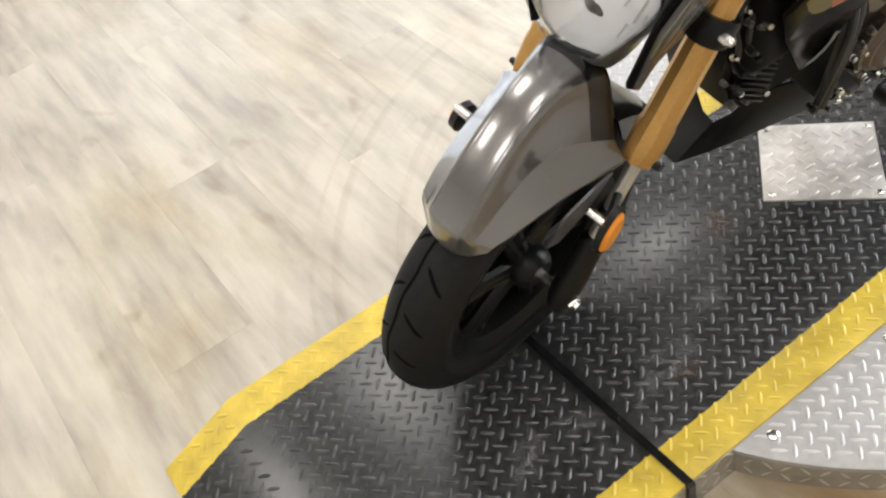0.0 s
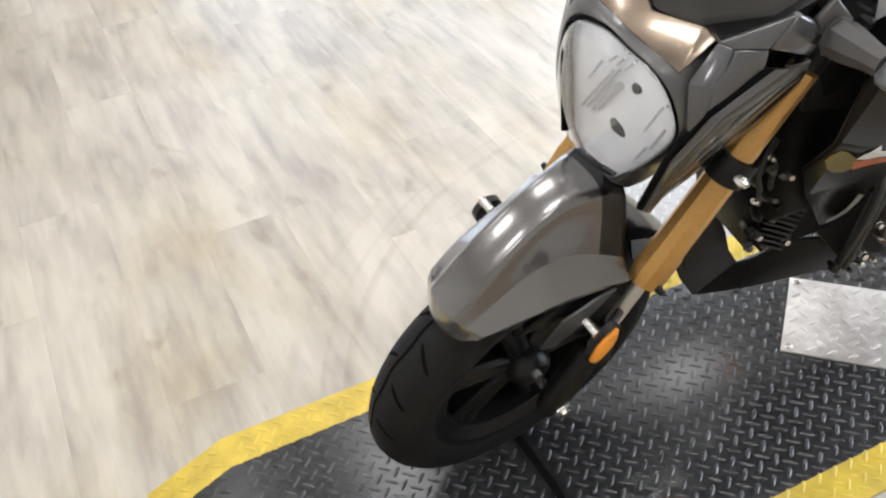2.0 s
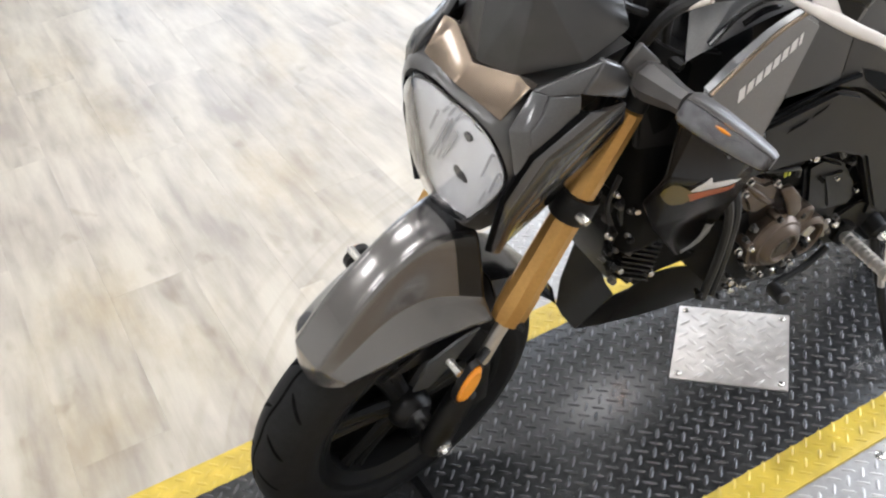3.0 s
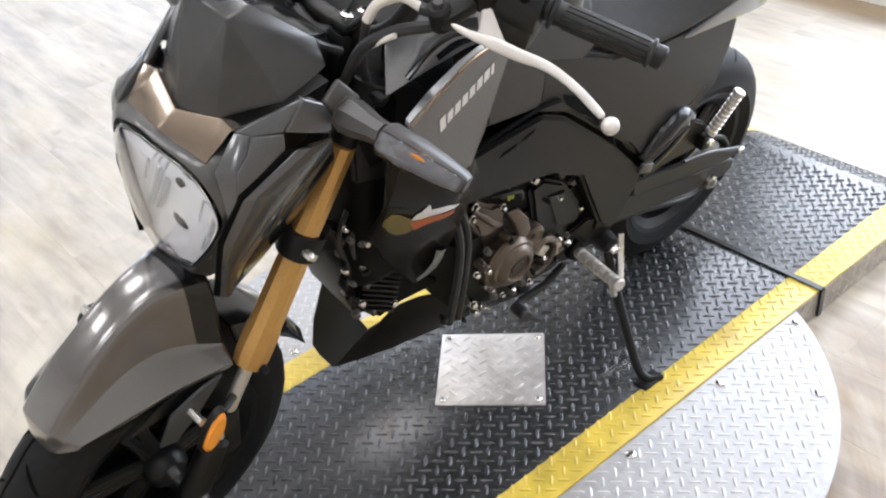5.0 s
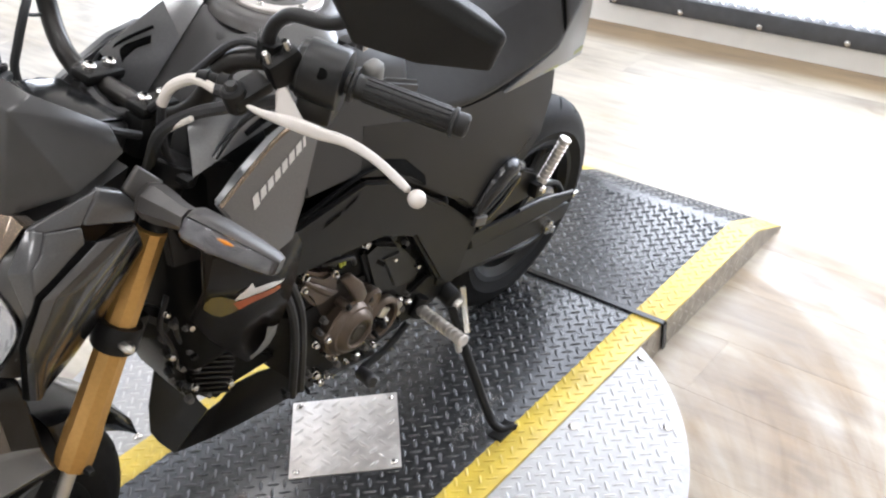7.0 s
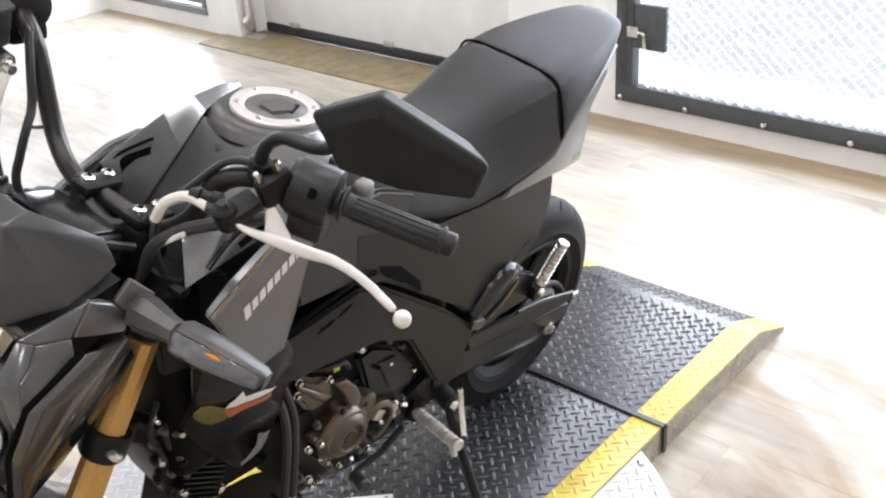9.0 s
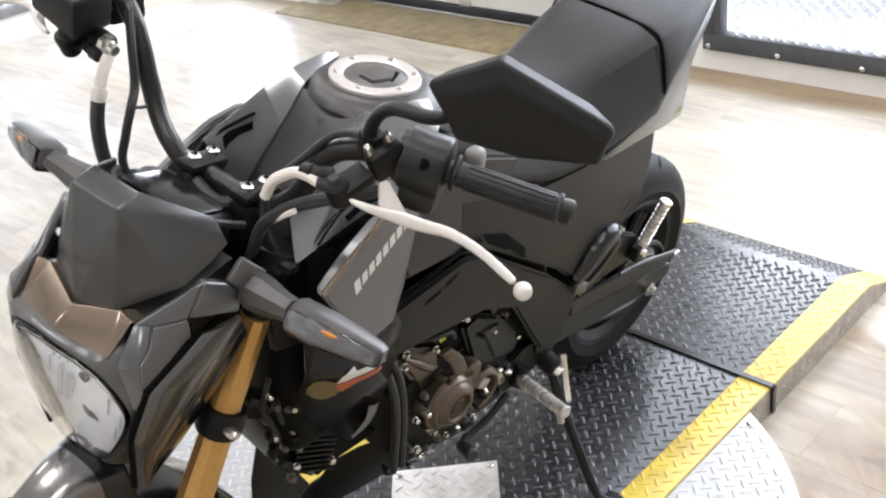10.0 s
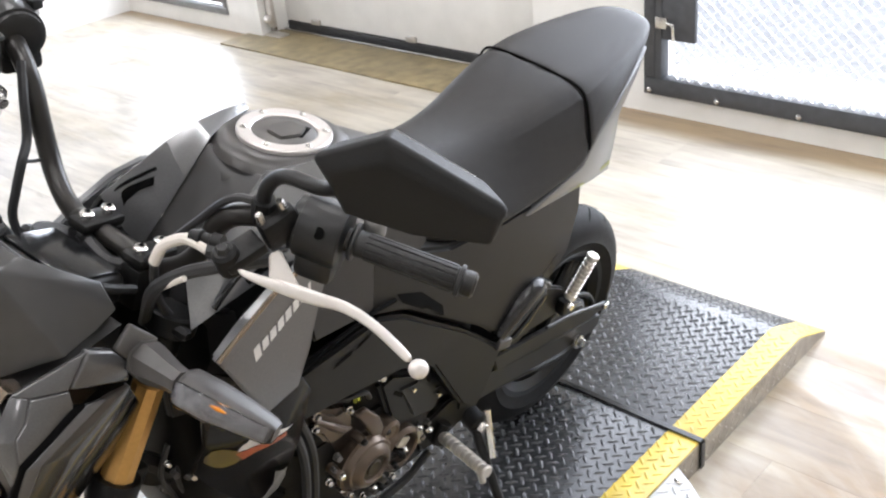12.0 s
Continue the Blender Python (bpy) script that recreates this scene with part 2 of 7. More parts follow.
def smear_material(name, color, strength):
    """A thin dry smear that fades out unevenly towards its rim."""
    m = bpy.data.materials.new(name)
    m.use_nodes = True
    n, l = m.node_tree.nodes, m.node_tree.links
    b = n["Principled BSDF"]
    b.inputs["Base Color"].default_value = (*color, 1)
    b.inputs["Roughness"].default_value = 0.6
    tc, grad, spots = n.new("ShaderNodeTexCoord"), n.new("ShaderNodeTexGradient"), n.new("ShaderNodeTexNoise")
    grad.gradient_type = "SPHERICAL"
    l.new(tc.outputs["Object"], grad.inputs["Vector"])
    spots.inputs["Scale"].default_value, spots.inputs["Detail"].default_value = 2.6, 7
    l.new(tc.outputs["Object"], spots.inputs["Vector"])
    cut, prod = n.new("ShaderNodeMapRange"), n.new("ShaderNodeMath")
    cut.inputs["From Min"].default_value, cut.inputs["From Max"].default_value, cut.inputs["To Max"].default_value = 0.42, 0.62, strength
    l.new(spots.outputs["Fac"], cut.inputs["Value"])
    prod.operation = "MULTIPLY"
    l.new(cut.outputs["Result"], prod.inputs[0])
    l.new(grad.outputs["Fac"], prod.inputs[1])
    l.new(prod.outputs[0], b.inputs["Alpha"])
    return m


DUST = smear_material("pale_dust_smear", (0.36, 0.35, 0.335), 0.38)
RUST = smear_material("brown_rust_smear", (0.20, 0.10, 0.045), 0.55)
WORN_PLATE = material("worn_bright_plate", (0.64, 0.61, 0.58), 0.42, 0.4, vary=0.12, scale=60, bump=0.1, stain=0.42, sscale=16, rvary=0.4)
SHROUD_BLACK = material("shroud_gloss_black", (0.009, 0.0075, 0.0063), 0.22, vary=0.1, spec=0.15)
VENT_GREY = material("vent_grey", (0.13, 0.128, 0.125), 0.45, 0.2, vary=0.2)
BLADE_PAINT = material("blade_graphite_paint", (0.22, 0.222, 0.226), 0.24, 0.6, vary=0.08, scale=500, coat=0.7)
TANK_BLACK = material("tank_gloss_black", (0.026, 0.0252, 0.0246), 0.36, vary=0.1, spec=0.5)
# darkened bronze: the plug, and the web with its shade in the colour
DARK_BRONZE = material("dark_bronze", (0.030, 0.023, 0.017), 0.4, 0.4, vary=0.2)
SIDE_METAL = material("dull_side_plate", (0.36, 0.325, 0.27), 0.42, 0.25, vary=0.2, stain=0.35, sscale=9)
BLACK_RUBBER = material("black_rubber", (0.018, 0.018, 0.019), 0.5, vary=0.2, bump=0.1)
TYRE = material("tyre_rubber", (0.0085, 0.0085, 0.0088), 0.66, spec=0.24, vary=0.25, scale=80, bump=0.15, bscale=300)
GROOVE = material("tyre_groove", (0.0025, 0.0025, 0.0025), 0.95, spec=0.1)
GLOSS_BLACK = material("gloss_black_paint", (0.009, 0.009, 0.0095), 0.16, vary=0.1, spec=0.45)
RIM_BLACK = material("black_wheel_paint", (0.006, 0.006, 0.006), 0.34, spec=0.3, vary=0.1)
PLASTIC = material("textured_black_plastic", (0.019, 0.0187, 0.0183), 0.5, spec=0.42, vary=0.15, scale=120, bump=0.25, bscale=900)
PLASTIC_SMOOTH = material("smooth_black_plastic", (0.0105, 0.0102, 0.010), 0.42, spec=0.34, vary=0.12)
# near-black for inner parts: the shade of the cavities is in the colour
CAVITY_BLACK = material("cavity_shade_black", (0.004, 0.004, 0.004), 0.6, spec=0.12, vary=0.3)
BOX_BLACK = material("black_box_plastic", (0.008, 0.0084, 0.0086), 0.45, spec=0.3, vary=0.2, bump=0.15, bscale=700)
COVER_BLACK = material("satin_cover_plastic", (0.0072, 0.0067, 0.0062), 0.44, spec=0.2, vary=0.12, bump=0.05, bscale=600)
HOUSING_BLACK = material("switch_housing_plastic", (0.009, 0.0088, 0.0086), 0.34, spec=0.4, vary=0.15, bump=0.1, bscale=700)
MIRROR_BLACK = material("mirror_shell_plastic", (0.0095, 0.0094, 0.0093), 0.55, spec=0.28, vary=0.12, bump=0.2, bscale=800)
BELLY_GREY = material("satin_belly_plastic", (0.011, 0.0114, 0.012), 0.36, spec=0.4, vary=0.12, bump=0.05, bscale=500)
MATT_PANEL = material("dark_satin_panel", (0.019, 0.0183, 0.0178), 0.46, spec=0.36, vary=0.08, bump=0.05, bscale=500)
FENDER_PAINT = material("bronze_grey_metallic_paint", (0.155, 0.147, 0.142), 0.24, 0.75, vary=0.06, scale=500, coat=1.0)
STALK_GREY = material("grey_stalk_plastic", (0.060, 0.056, 0.053), 0.34, spec=0.5, vary=0.2)
DARK_PAINT = material("dark_metallic_paint", (0.080, 0.080, 0.082), 0.22, 0.3, vary=0.08, scale=500, coat=0.6)
BROWN_PAINT = material("bronze_metallic_paint", (0.22, 0.17, 0.125), 0.24, 0.75, vary=0.08, scale=500, coat=0.8)
SEAT_VINYL = material("black_seat_vinyl", (0.0145, 0.0132, 0.0126), 0.50, spec=0.32, vary=0.15, scale=60, bump=0.3, bscale=700)
GOLD = material("gold_anodised", (0.50, 0.285, 0.085), 0.34, 0.6, vary=0.06, scale=200)
STEEL = material("bright_steel", (0.62, 0.60, 0.57), 0.25, 0.95, vary=0.08)
SATIN_ALLOY = material("satin_alloy", (0.56, 0.53, 0.49), 0.32, 0.75, vary=0.06)
VISOR_SATIN = material("satin_visor", (0.034, 0.0336, 0.0331), 0.26, vary=0.08, bump=0.04, bscale=500, spec=0.7)
BAR_PAINT = material("satin_bar_paint", (0.020, 0.018, 0.016), 0.30, 0.3, vary=0.1)
GRIP_RUBBER = material("grip_rubber", (0.013, 0.0127, 0.0124), 0.5, vary=0.6, scale=140, bump=0.3, bscale=500, spec=0.4)
SATIN_BLACK_EDGE = material("satin_black_edge", (0.03, 0.03, 0.03), 0.3, 0.3)
TOGGLE_GREY = material("grey_toggle_plastic", (0.17, 0.165, 0.155), 0.5)
LEVER_ALLOY = material("pale_lever_alloy", (0.62, 0.585, 0.55), 0.42, 0.35, vary=0.05, scale=60)
CAST_BRONZE = material("bronze_engine_cover", (0.115, 0.088, 0.068), 0.34, 0.6, vary=0.15, bump=0.1)
ENGINE_BLACK = material("black_engine_enamel", (0.007, 0.0068, 0.0066), 0.42, 0.1, spec=0.26, vary=0.25, bump=0.2)
CHROME_RING = material("polished_cap_ring", (0.62, 0.585, 0.56), 0.34, 0.6, vary=0.04)
COLLAR_GREY = material("satin_collar_paint", (0.055, 0.052, 0.050), 0.34, 0.3, vary=0.1)
CAP_GREY = material("dark_cap_metal", (0.10, 0.095, 0.09), 0.4, 0.5)
AMBER = material("amber_reflector", (0.75, 0.26, 0.015), 0.25, vary=0.1, coat=0.5)
CABLE_WHITE = material("pale_cable_sleeve", (0.62, 0.58, 0.53), 0.5)
SILVER_PRINT = material("silver_print", (0.66, 0.65, 0.63), 0.4, 0.1)
# brown reflection on the glossy side fin, put into the colour
BROWN_REFLECTION = material("brown_fin_reflection", (0.045, 0.039, 0.034), 0.26, 0.3, coat=0.2)
FLUTE_GREY = material("fluted_reflector_grey", (0.54, 0.54, 0.56), 0.35, 0.3)
BEZEL_GREY = material("lamp_surround_paint", (0.11, 0.108, 0.106), 0.32, 0.5, coat=0.3)
SHROUD_PAINT = material("shroud_graphite_paint", (0.15, 0.152, 0.156), 0.34, 0.6, vary=0.08, scale=500, coat=0.35)
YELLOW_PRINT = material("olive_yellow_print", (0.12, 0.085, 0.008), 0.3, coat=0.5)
ORANGE_PRINT = material("orange_print", (0.40, 0.085, 0.022), 0.35)
GREEN_PRINT = material("green_print", (0.16, 0.17, 0.02), 0.35)
BOWL = material("headlamp_reflector", (0.95, 0.95, 0.96), 0.4, 0.05, vary=0.06, scale=40)
DARK_GREY_STEEL = material("charcoal_frame_paint", (0.055, 0.057, 0.062), 0.5, vary=0.15)
LENS = clear("clear_polycarbonate", (0.97, 0.98, 1.0), 0.03)
SMOKE = clear("smoky_lens", (0.75, 0.75, 0.77), 0.05)
SIGNAL_BOWL = material("dull_signal_reflector", (0.20, 0.20, 0.205), 0.3, 0.5, vary=0.4, scale=120)
SIGNAL_GREY = material("smoky_signal_plastic", (0.058, 0.054, 0.052), 0.42, vary=0.25)
LAMP_FACE = glow("led_face", (1.0, 0.93, 0.84), 3.0)
CEILING_PAINT = material("grey_ceiling_paint", (0.64, 0.64, 0.64), 0.7, vary=0.05)
OUTDOOR = glow("daylight_backdrop", (1.0, 1.0, 1.0), 5.0)

# ---- mesh helpers ----


def finish(name, bm, mat, parent=None, label="", sharp=32, xf=None):
    if xf is not None:
        bmesh.ops.transform(bm, matrix=xf, verts=bm.verts)
    bmesh.ops.recalc_face_normals(bm, faces=bm.faces)
    me = bpy.data.meshes.new(name)
    bm.to_mesh(me)
    bm.free()
    for p in me.polygons:
        p.use_smooth = True
    me.set_sharp_from_angle(angle=radians(sharp))
    me.materials.append(mat)
    ob = new(name, me)
    if parent is not None:
        ob.parent = parent
    if label:
        tagged(ob, label)
    return ob


def part(name, bm, material_, parent, label="", sharp=32, xf=None):
    return finish(name, bm, material_, parent, label, sharp, xf)


def thing(name, m, label, category, group="", kind=""):
    ob = new(name)
    ob.empty_display_size = 0.05
    ob.matrix_basis = m
    return tagged(ob, label, category, group, kind)


def box(x0, x1, y0, y1, z0, z1, bevel=0.0, bm=None, m=None, seg=2):
    own = bmesh.new()
    bmesh.ops.create_cube(own, size=1.0)
    for v in own.verts:
        v.co = Vector(((x0 + x1) / 2 + v.co.x * (x1 - x0), (y0 + y1) / 2 + v.co.y * (y1 - y0), (z0 + z1) / 2 + v.co.z * (z1 - z0)))
    if bevel:
        bmesh.ops.bevel(own, geom=own.edges[:], offset=bevel, segments=seg, affect="EDGES", profile=0.5)
    if m is not None:
        bmesh.ops.transform(own, matrix=m, verts=own.verts)
    return merge(bm, own)


def merge(bm, own):
    if bm is None:
        return own
    me = bpy.data.meshes.new("tmp")
    own.to_mesh(me)
    own.free()
    bm.from_mesh(me)
    bpy.data.meshes.remove(me)
    return bm


def basis(a, b, side=None):
    """A frame at a whose z runs to b."""
    z = (Vector(b) - Vector(a)).normalized()
    x = Vector(side) if side else (Vector((0, 0, 1)) if abs(z.z) < 0.9 else Vector((1, 0, 0)))
    x = (x - z * x.dot(z)).normalized()
    y = z.cross(x)
    return Matrix(((x.x, y.x, z.x, a[0]), (x.y, y.y, z.y, a[1]), (x.z, y.z, z.z, a[2]), (0, 0, 0, 1)))


def turned(a, b, profile, seg=24, bm=None, side=None):
    """A turned body about the line a-b; profile: (share of the length, radius)."""
    own = bmesh.new()
    m, far = basis(a, b, side), (Vector(b) - Vector(a)).length
    rings = []
    for s, r in profile:
        rings.append([own.verts.new(m @ Vector((r * math.cos(k * math.tau / seg), r * math.sin(k * math.tau / seg), s * far))) for k in range(seg)])
    for p, q in zip(rings, rings[1:]):
        for k in range(seg):
            own.faces.new((p[k], p[(k + 1) % seg], q[(k + 1) % seg], q[k]))
    own.faces.new(rings[0][::-1])
    own.faces.new(rings[-1])
    return merge(bm, own)


def rod(a, b, r, seg=12, bm=None, r2=None):
    return turned(a, b, [(0, r), (1, r if r2 is None else r2)], seg, bm)


def tube(points, r, seg=10, bm=None, steps=8, radii=None):
    """A bent tube through points, rounded as a spline."""
    pts = [Vector(p) for p in points]
    ext = [pts[0] * 2 - pts[1]] + pts + [pts[-1] * 2 - pts[-2]]
    line, rad = [], []
    for i in range(1, len(ext) - 2):
        p0, p1, p2, p3 = ext[i - 1 : i + 3]
        for s in range(steps):
            t = s / steps
            line.append(0.5 * (2 * p1 + (p2 - p0) * t + (2 * p0 - 5 * p1 + 4 * p2 - p3) * t * t + (3 * p1 - p0 - 3 * p2 + p3) * t ** 3))
            rad.append(r if radii is None else radii[i - 1] * (1 - t) + radii[i] * t)
    line.append(pts[-1])
    rad.append(r if radii is None else radii[-1])
    own = bmesh.new()
    side, rings = None, []
    for i, p in enumerate(line):
        d = (line[min(i + 1, len(line) - 1)] - line[max(i - 1, 0)]).normalized()
        if side is None:
            side = d.orthogonal().normalized()
        side = (side - d * side.dot(d)).normalized()
        up = d.cross(side)
        rings.append([own.verts.new(p + rad[i] * (side * math.cos(k * math.tau / seg) + up * math.sin(k * math.tau / seg))) for k in range(seg)])
    for a, b in zip(rings, rings[1:]):
        for k in range(seg):
            own.faces.new((a[k], a[(k + 1) % seg], b[(k + 1) % seg], b[k]))
    own.faces.new(rings[0][::-1])
    own.faces.new(rings[-1])
    return merge(bm, own)


def shell(points, thick, bevel=0.002, bm=None, inward=None):
    """A plate with the outline points (any plane), given thickness along inward."""
    own = bmesh.new()
    vs = [own.verts.new(p) for p in points]
    f = own.faces.new(vs)
    f.normal_update()
    d = Vector(inward) if inward else -f.normal
    d = d.normalized() * thick
    back = [own.verts.new(Vector(p) + d) for p in points]
    own.faces.new(back[::-1])
    n = len(points)
    for k in range(n):
        own.faces.new((vs[k], back[k], back[(k + 1) % n], vs[(k + 1) % n]))
    if bevel:
        bmesh.ops.bevel(own, geom=own.edges[:], offset=bevel, segments=2, affect="EDGES", clamp_overlap=True)
    return merge(bm, own)


def loft(rings, bm=None, caps=True, closed=True):
    own = bmesh.new()
    rows = [[own.verts.new(p) for p in ring] for ring in rings]
    n = len(rows[0])
    for a, b in zip(rows, rows[1:]):
        for k in range(n if closed else n - 1):
            own.faces.new((a[k], a[(k + 1) % n], b[(k + 1) % n], b[k]))
    if caps and closed:
        own.faces.new(rows[0][::-1])
        own.faces.new(rows[-1])
    return merge(bm, own)


def body(stations, seg=20, power=2.6, bm=None):
    """A hull along x. Stations: x, half width, bottom z, top z, height share of the widest line, backward lean."""
    rings = []
    for x, w, z0, z1, s, *slant in stations:
        zc, ring = z0 + (z1 - z0) * s, []
        for k in range(seg):
            a = math.tau * k / seg
            c, d = math.cos(a), math.sin(a)
            y = w * math.copysign(abs(c) ** (2 / power), c)
            h = (z1 - zc) if d >= 0 else (zc - z0)
            z = zc + h * math.copysign(abs(d) ** (2 / power), d)
            ring.append((x + (slant[0] * (z1 - z) if slant else 0), y, z))
        rings.append(ring)
    return loft(rings, bm)


def smooth(ob, levels=2):
    mod = ob.modifiers.new("subsurf", "SUBSURF")
    mod.levels = mod.render_levels = levels
    return ob


def lugs(cells, length, width, height, name, mat, parent, z=0.0):
    """Raised tread bars: cells are (x, y, angle, z lift function value)."""
    verts, faces = [], []
    for x, y, a, zz, slope in cells:
        c, s = math.cos(a), math.sin(a)
        base = len(verts)
        for u, v, h in ((-0.5, 0, 0), (-0.28, -0.5, 0), (0.28, -0.5, 0), (0.5, 0, 0), (0.28, 0.5, 0), (-0.28, 0.5, 0), (-0.3, -0.12, 1), (0.3, -0.12, 1), (0.3, 0.12, 1), (-0.3, 0.12, 1)):
            dx, dy = u * length * c - v * width * s, u * length * s + v * width * c
            verts.append((x + dx, y + dy, zz + z + dx * slope + h * height))
        faces += [tuple(base + i for i in f) for f in ((0, 1, 6), (1, 2, 7, 6), (2, 3, 7), (3, 8, 7), (3, 4, 8), (4, 5, 9, 8), (5, 0, 9), (0, 6, 9), (6, 7, 8, 9))]
    me = bpy.data.meshes.new(name)
    me.from_pydata(verts, [], faces)
    for p in me.polygons:
        p.use_smooth = True
    me.set_sharp_from_angle(angle=radians(50))
    me.materials.append(mat)
    ob = new(name, me)
    ob.parent = parent
    return tagged(ob, kind="stuff")


def tread_grid(x0, x1, y0, y1, pitch, turn=45.0, inside=None):
    out, c, s = [], math.cos(radians(turn)), math.sin(radians(turn))
    reach = int(2.5 / pitch)
    cx, cy = (x0 + x1) / 2, (y0 + y1) / 2
    for i in range(-reach, reach + 1):
        for j in range(-reach, reach + 1):
            x, y = cx + pitch * (i * c - j * s), cy + pitch * (i * s + j * c)
            if x0 + 0.008 < x < x1 - 0.008 and y0 + 0.006 < y < y1 - 0.006 and (inside is None or inside(x, y)):
                out.append((x, y, radians(turn + (90 if (i + j) % 2 else 0))))
    return out

# ---- the room ----
XW, YN, XS, YS = 2.17, 4.20, -4.2, -4.2


def wall(name, x0, x1, y0, y1, z0, z1):
    ob = finish(name, box(x0, x1, y0, y1, z0, z1), WALL_WHITE)
    return tagged(ob, "white painted plaster wall of the showroom", "wall", kind="structure")


# openings of the east wall: a mesh screen, a roll-up door, a framed side window
SCREEN, DOOR, SIDE = (-1.45, 0.80, 0.08, 2.2), (1.30, 2.98, 0.0, 2.4), (3.23, 4.14, 0.085, 1.9)
wall("wall_east_south", XW, XW + 0.16, YS, SCREEN[0], 0, CEIL)
wall("wall_east_below_screen", XW, XW + 0.16, SCREEN[0], SCREEN[1], 0, SCREEN[2])
wall("wall_east_above_screen", XW, XW + 0.16, SCREEN[0], SCREEN[1], SCREEN[3], CEIL)
wall("wall_east_middle", XW, XW + 0.16, SCREEN[1], DOOR[0], 0, CEIL)
wall("wall_east_above_door", XW, XW + 0.16, DOOR[0], DOOR[1], DOOR[3], CEIL)
wall("wall_east_pillar", XW - 0.04, XW + 0.16, DOOR[1], SIDE[0], 0, CEIL)
wall("wall_east_below_window", XW - 0.04, XW + 0.16, SIDE[0], YN, 0, SIDE[2])
wall("wall_east_above_window", XW - 0.04, XW + 0.16, SIDE[0], YN, SIDE[3], CEIL)
wall("wall_east_end", XW - 0.04, XW + 0.16, SIDE[1], YN, SIDE[2], SIDE[3])
NORTH = (-0.45, 1.60, 0.12, 2.45)
wall("wall_north_west", XS, NORTH[0], YN, YN + 0.15, 0, CEIL)
wall("wall_north_below_window", NORTH[0], NORTH[1], YN, YN + 0.15, 0, NORTH[2])
wall("wall_north_above_window", NORTH[0], NORTH[1], YN, YN + 0.15, NORTH[3], CEIL)
wall("wall_north_pillar", NORTH[1], XW + 0.16, YN, YN + 0.15, 0, CEIL)
wall("wall_south", XS, XW + 0.16, YS - 0.15, YS, 0, CEIL)
wall("wall_west", XS - 0.15, XS, YS - 0.15, YN + 0.15, 0, CEIL)
ceiling = finish("ceiling", box(XS - 0.15, XW + 0.16, YS - 0.15, YN + 0.15, CEIL, CEIL + 0.1), CEILING_PAINT)
tagged(ceiling, "grey painted flat ceiling", "ceiling", kind="structure")


# outside: a pale yard
yard = finish("ground", box(2.34, 40, -30, 30, -0.06, -0.02), material("pale_yard_concrete", (0.6, 0.59, 0.57), 0.8, stain=0.2))
tagged(yard, "pale concrete yard outside the openings", "ground", kind="structure")
far = finish("backdrop", box(12, 12.1, -14, 18, -0.02, 7), OUTDOOR)
tagged(far, "overexposed bright daylight outside", "backdrop", kind="structure")

# roll-up door
door = thing("door_1", pose(0, 0, 0), "white panelled roll-up door with black bottom seal, closed", "door", kind="structure")
for k in range(5):
    z = 0.045 + k * 0.475
    part("panel", box(2.30, 2.34, DOOR[0], DOOR[1], z, z + 0.468, 0.004), WALL_WHITE, door)
part("bottom_seal", box(2.292, 2.336, DOOR[0] + 0.005, DOOR[1] - 0.005, 0.004, 0.044, 0.006), BLACK_RUBBER, door, "black rubber bottom seal")
part("threshold", box(2.262, 2.286, DOOR[0] + 0.005, DOOR[1] - 0.005, 0.002, 0.012, 0.003), STEEL, door, "bright metal threshold strip")
for y in (2.10, 2.75):
    part("clip", box(2.285, 2.299, y - 0.03, y + 0.03, 0.046, 0.072, 0.003), SATIN_ALLOY, door, "small metal door clip")
track = thing("door_track", pose(2.20, 2.955, 0), "galvanised vertical door track with roller bracket", "door track", kind="structure")
part("rail", box(-0.02, 0.0, -0.012, 0.02, 0.02, 2.3, 0.003), STEEL, track)
part("bracket", box(-0.045, -0.022, -0.045, 0.0, 0.05, 0.20, 0.004), SATIN_ALLOY, track)
part("roller", turned((-0.05, -0.04, 0.09), (-0.05, -0.005, 0.09), [(0, 0.012), (0.1, 0.022), (0.9, 0.022), (1, 0.012)], 16), SATIN_ALLOY, track)
part("foot", box(-0.06, 0.0, -0.10, 0.02, 0.0, 0.018, 0.003), SATIN_ALLOY, track)
board = finish("threshold_board", box(1.955, 2.258, 1.3, 3.10, -0.01, 0.008, 0.002), BROWN_BOARD)
tagged(board, "brown worn wooden board before the door", "floor board", kind="structure")

# side window with a grey frame
win = thing("window_2", pose(XW - 0.04, 0, 0), "grey framed low window in the white wall", "window", kind="structure")
FR = material("grey_window_frame", (0.20, 0.20, 0.20), 0.45)
y0, y1, z0, z1 = SIDE
part("bottom_rail", box(-0.012, 0.03, y0, y1, z0, z0 + 0.035, 0.004), FR, win)
part("top_rail", box(-0.012, 0.03, y0, y1, z1 - 0.035, z1, 0.004), FR, win)
part("jamb", box(-0.012, 0.03, y0, y0 + 0.03, z0 + 0.036, z1 - 0.036, 0.004), FR, win)
part("jamb", box(-0.012, 0.03, y1 - 0.03, y1, z0 + 0.036, z1 - 0.036, 0.004), FR, win)
part("inner_frame", box(0.012, 0.05, y0 + 0.034, y1 - 0.034, z0 + 0.05, z0 + 0.075, 0.003), FR, win)
part("pane", box(0.04, 0.046, y0 + 0.03, y1 - 0.03, z0 + 0.04, z1 - 0.04), clear("side_window_glass", (1, 1, 1), 0.0, 1.45), win, "clear glass pane").visible_shadow = False

# display window in the north wall
shop = thing("window_3", pose(0, YN, 0), "wide grey framed display window full of daylight", "window", kind="structure")
x0, x1, z0, z1 = NORTH
part("bottom_rail", box(x0, x1, -0.012, 0.05, z0, z0 + 0.05, 0.004), FR, shop)
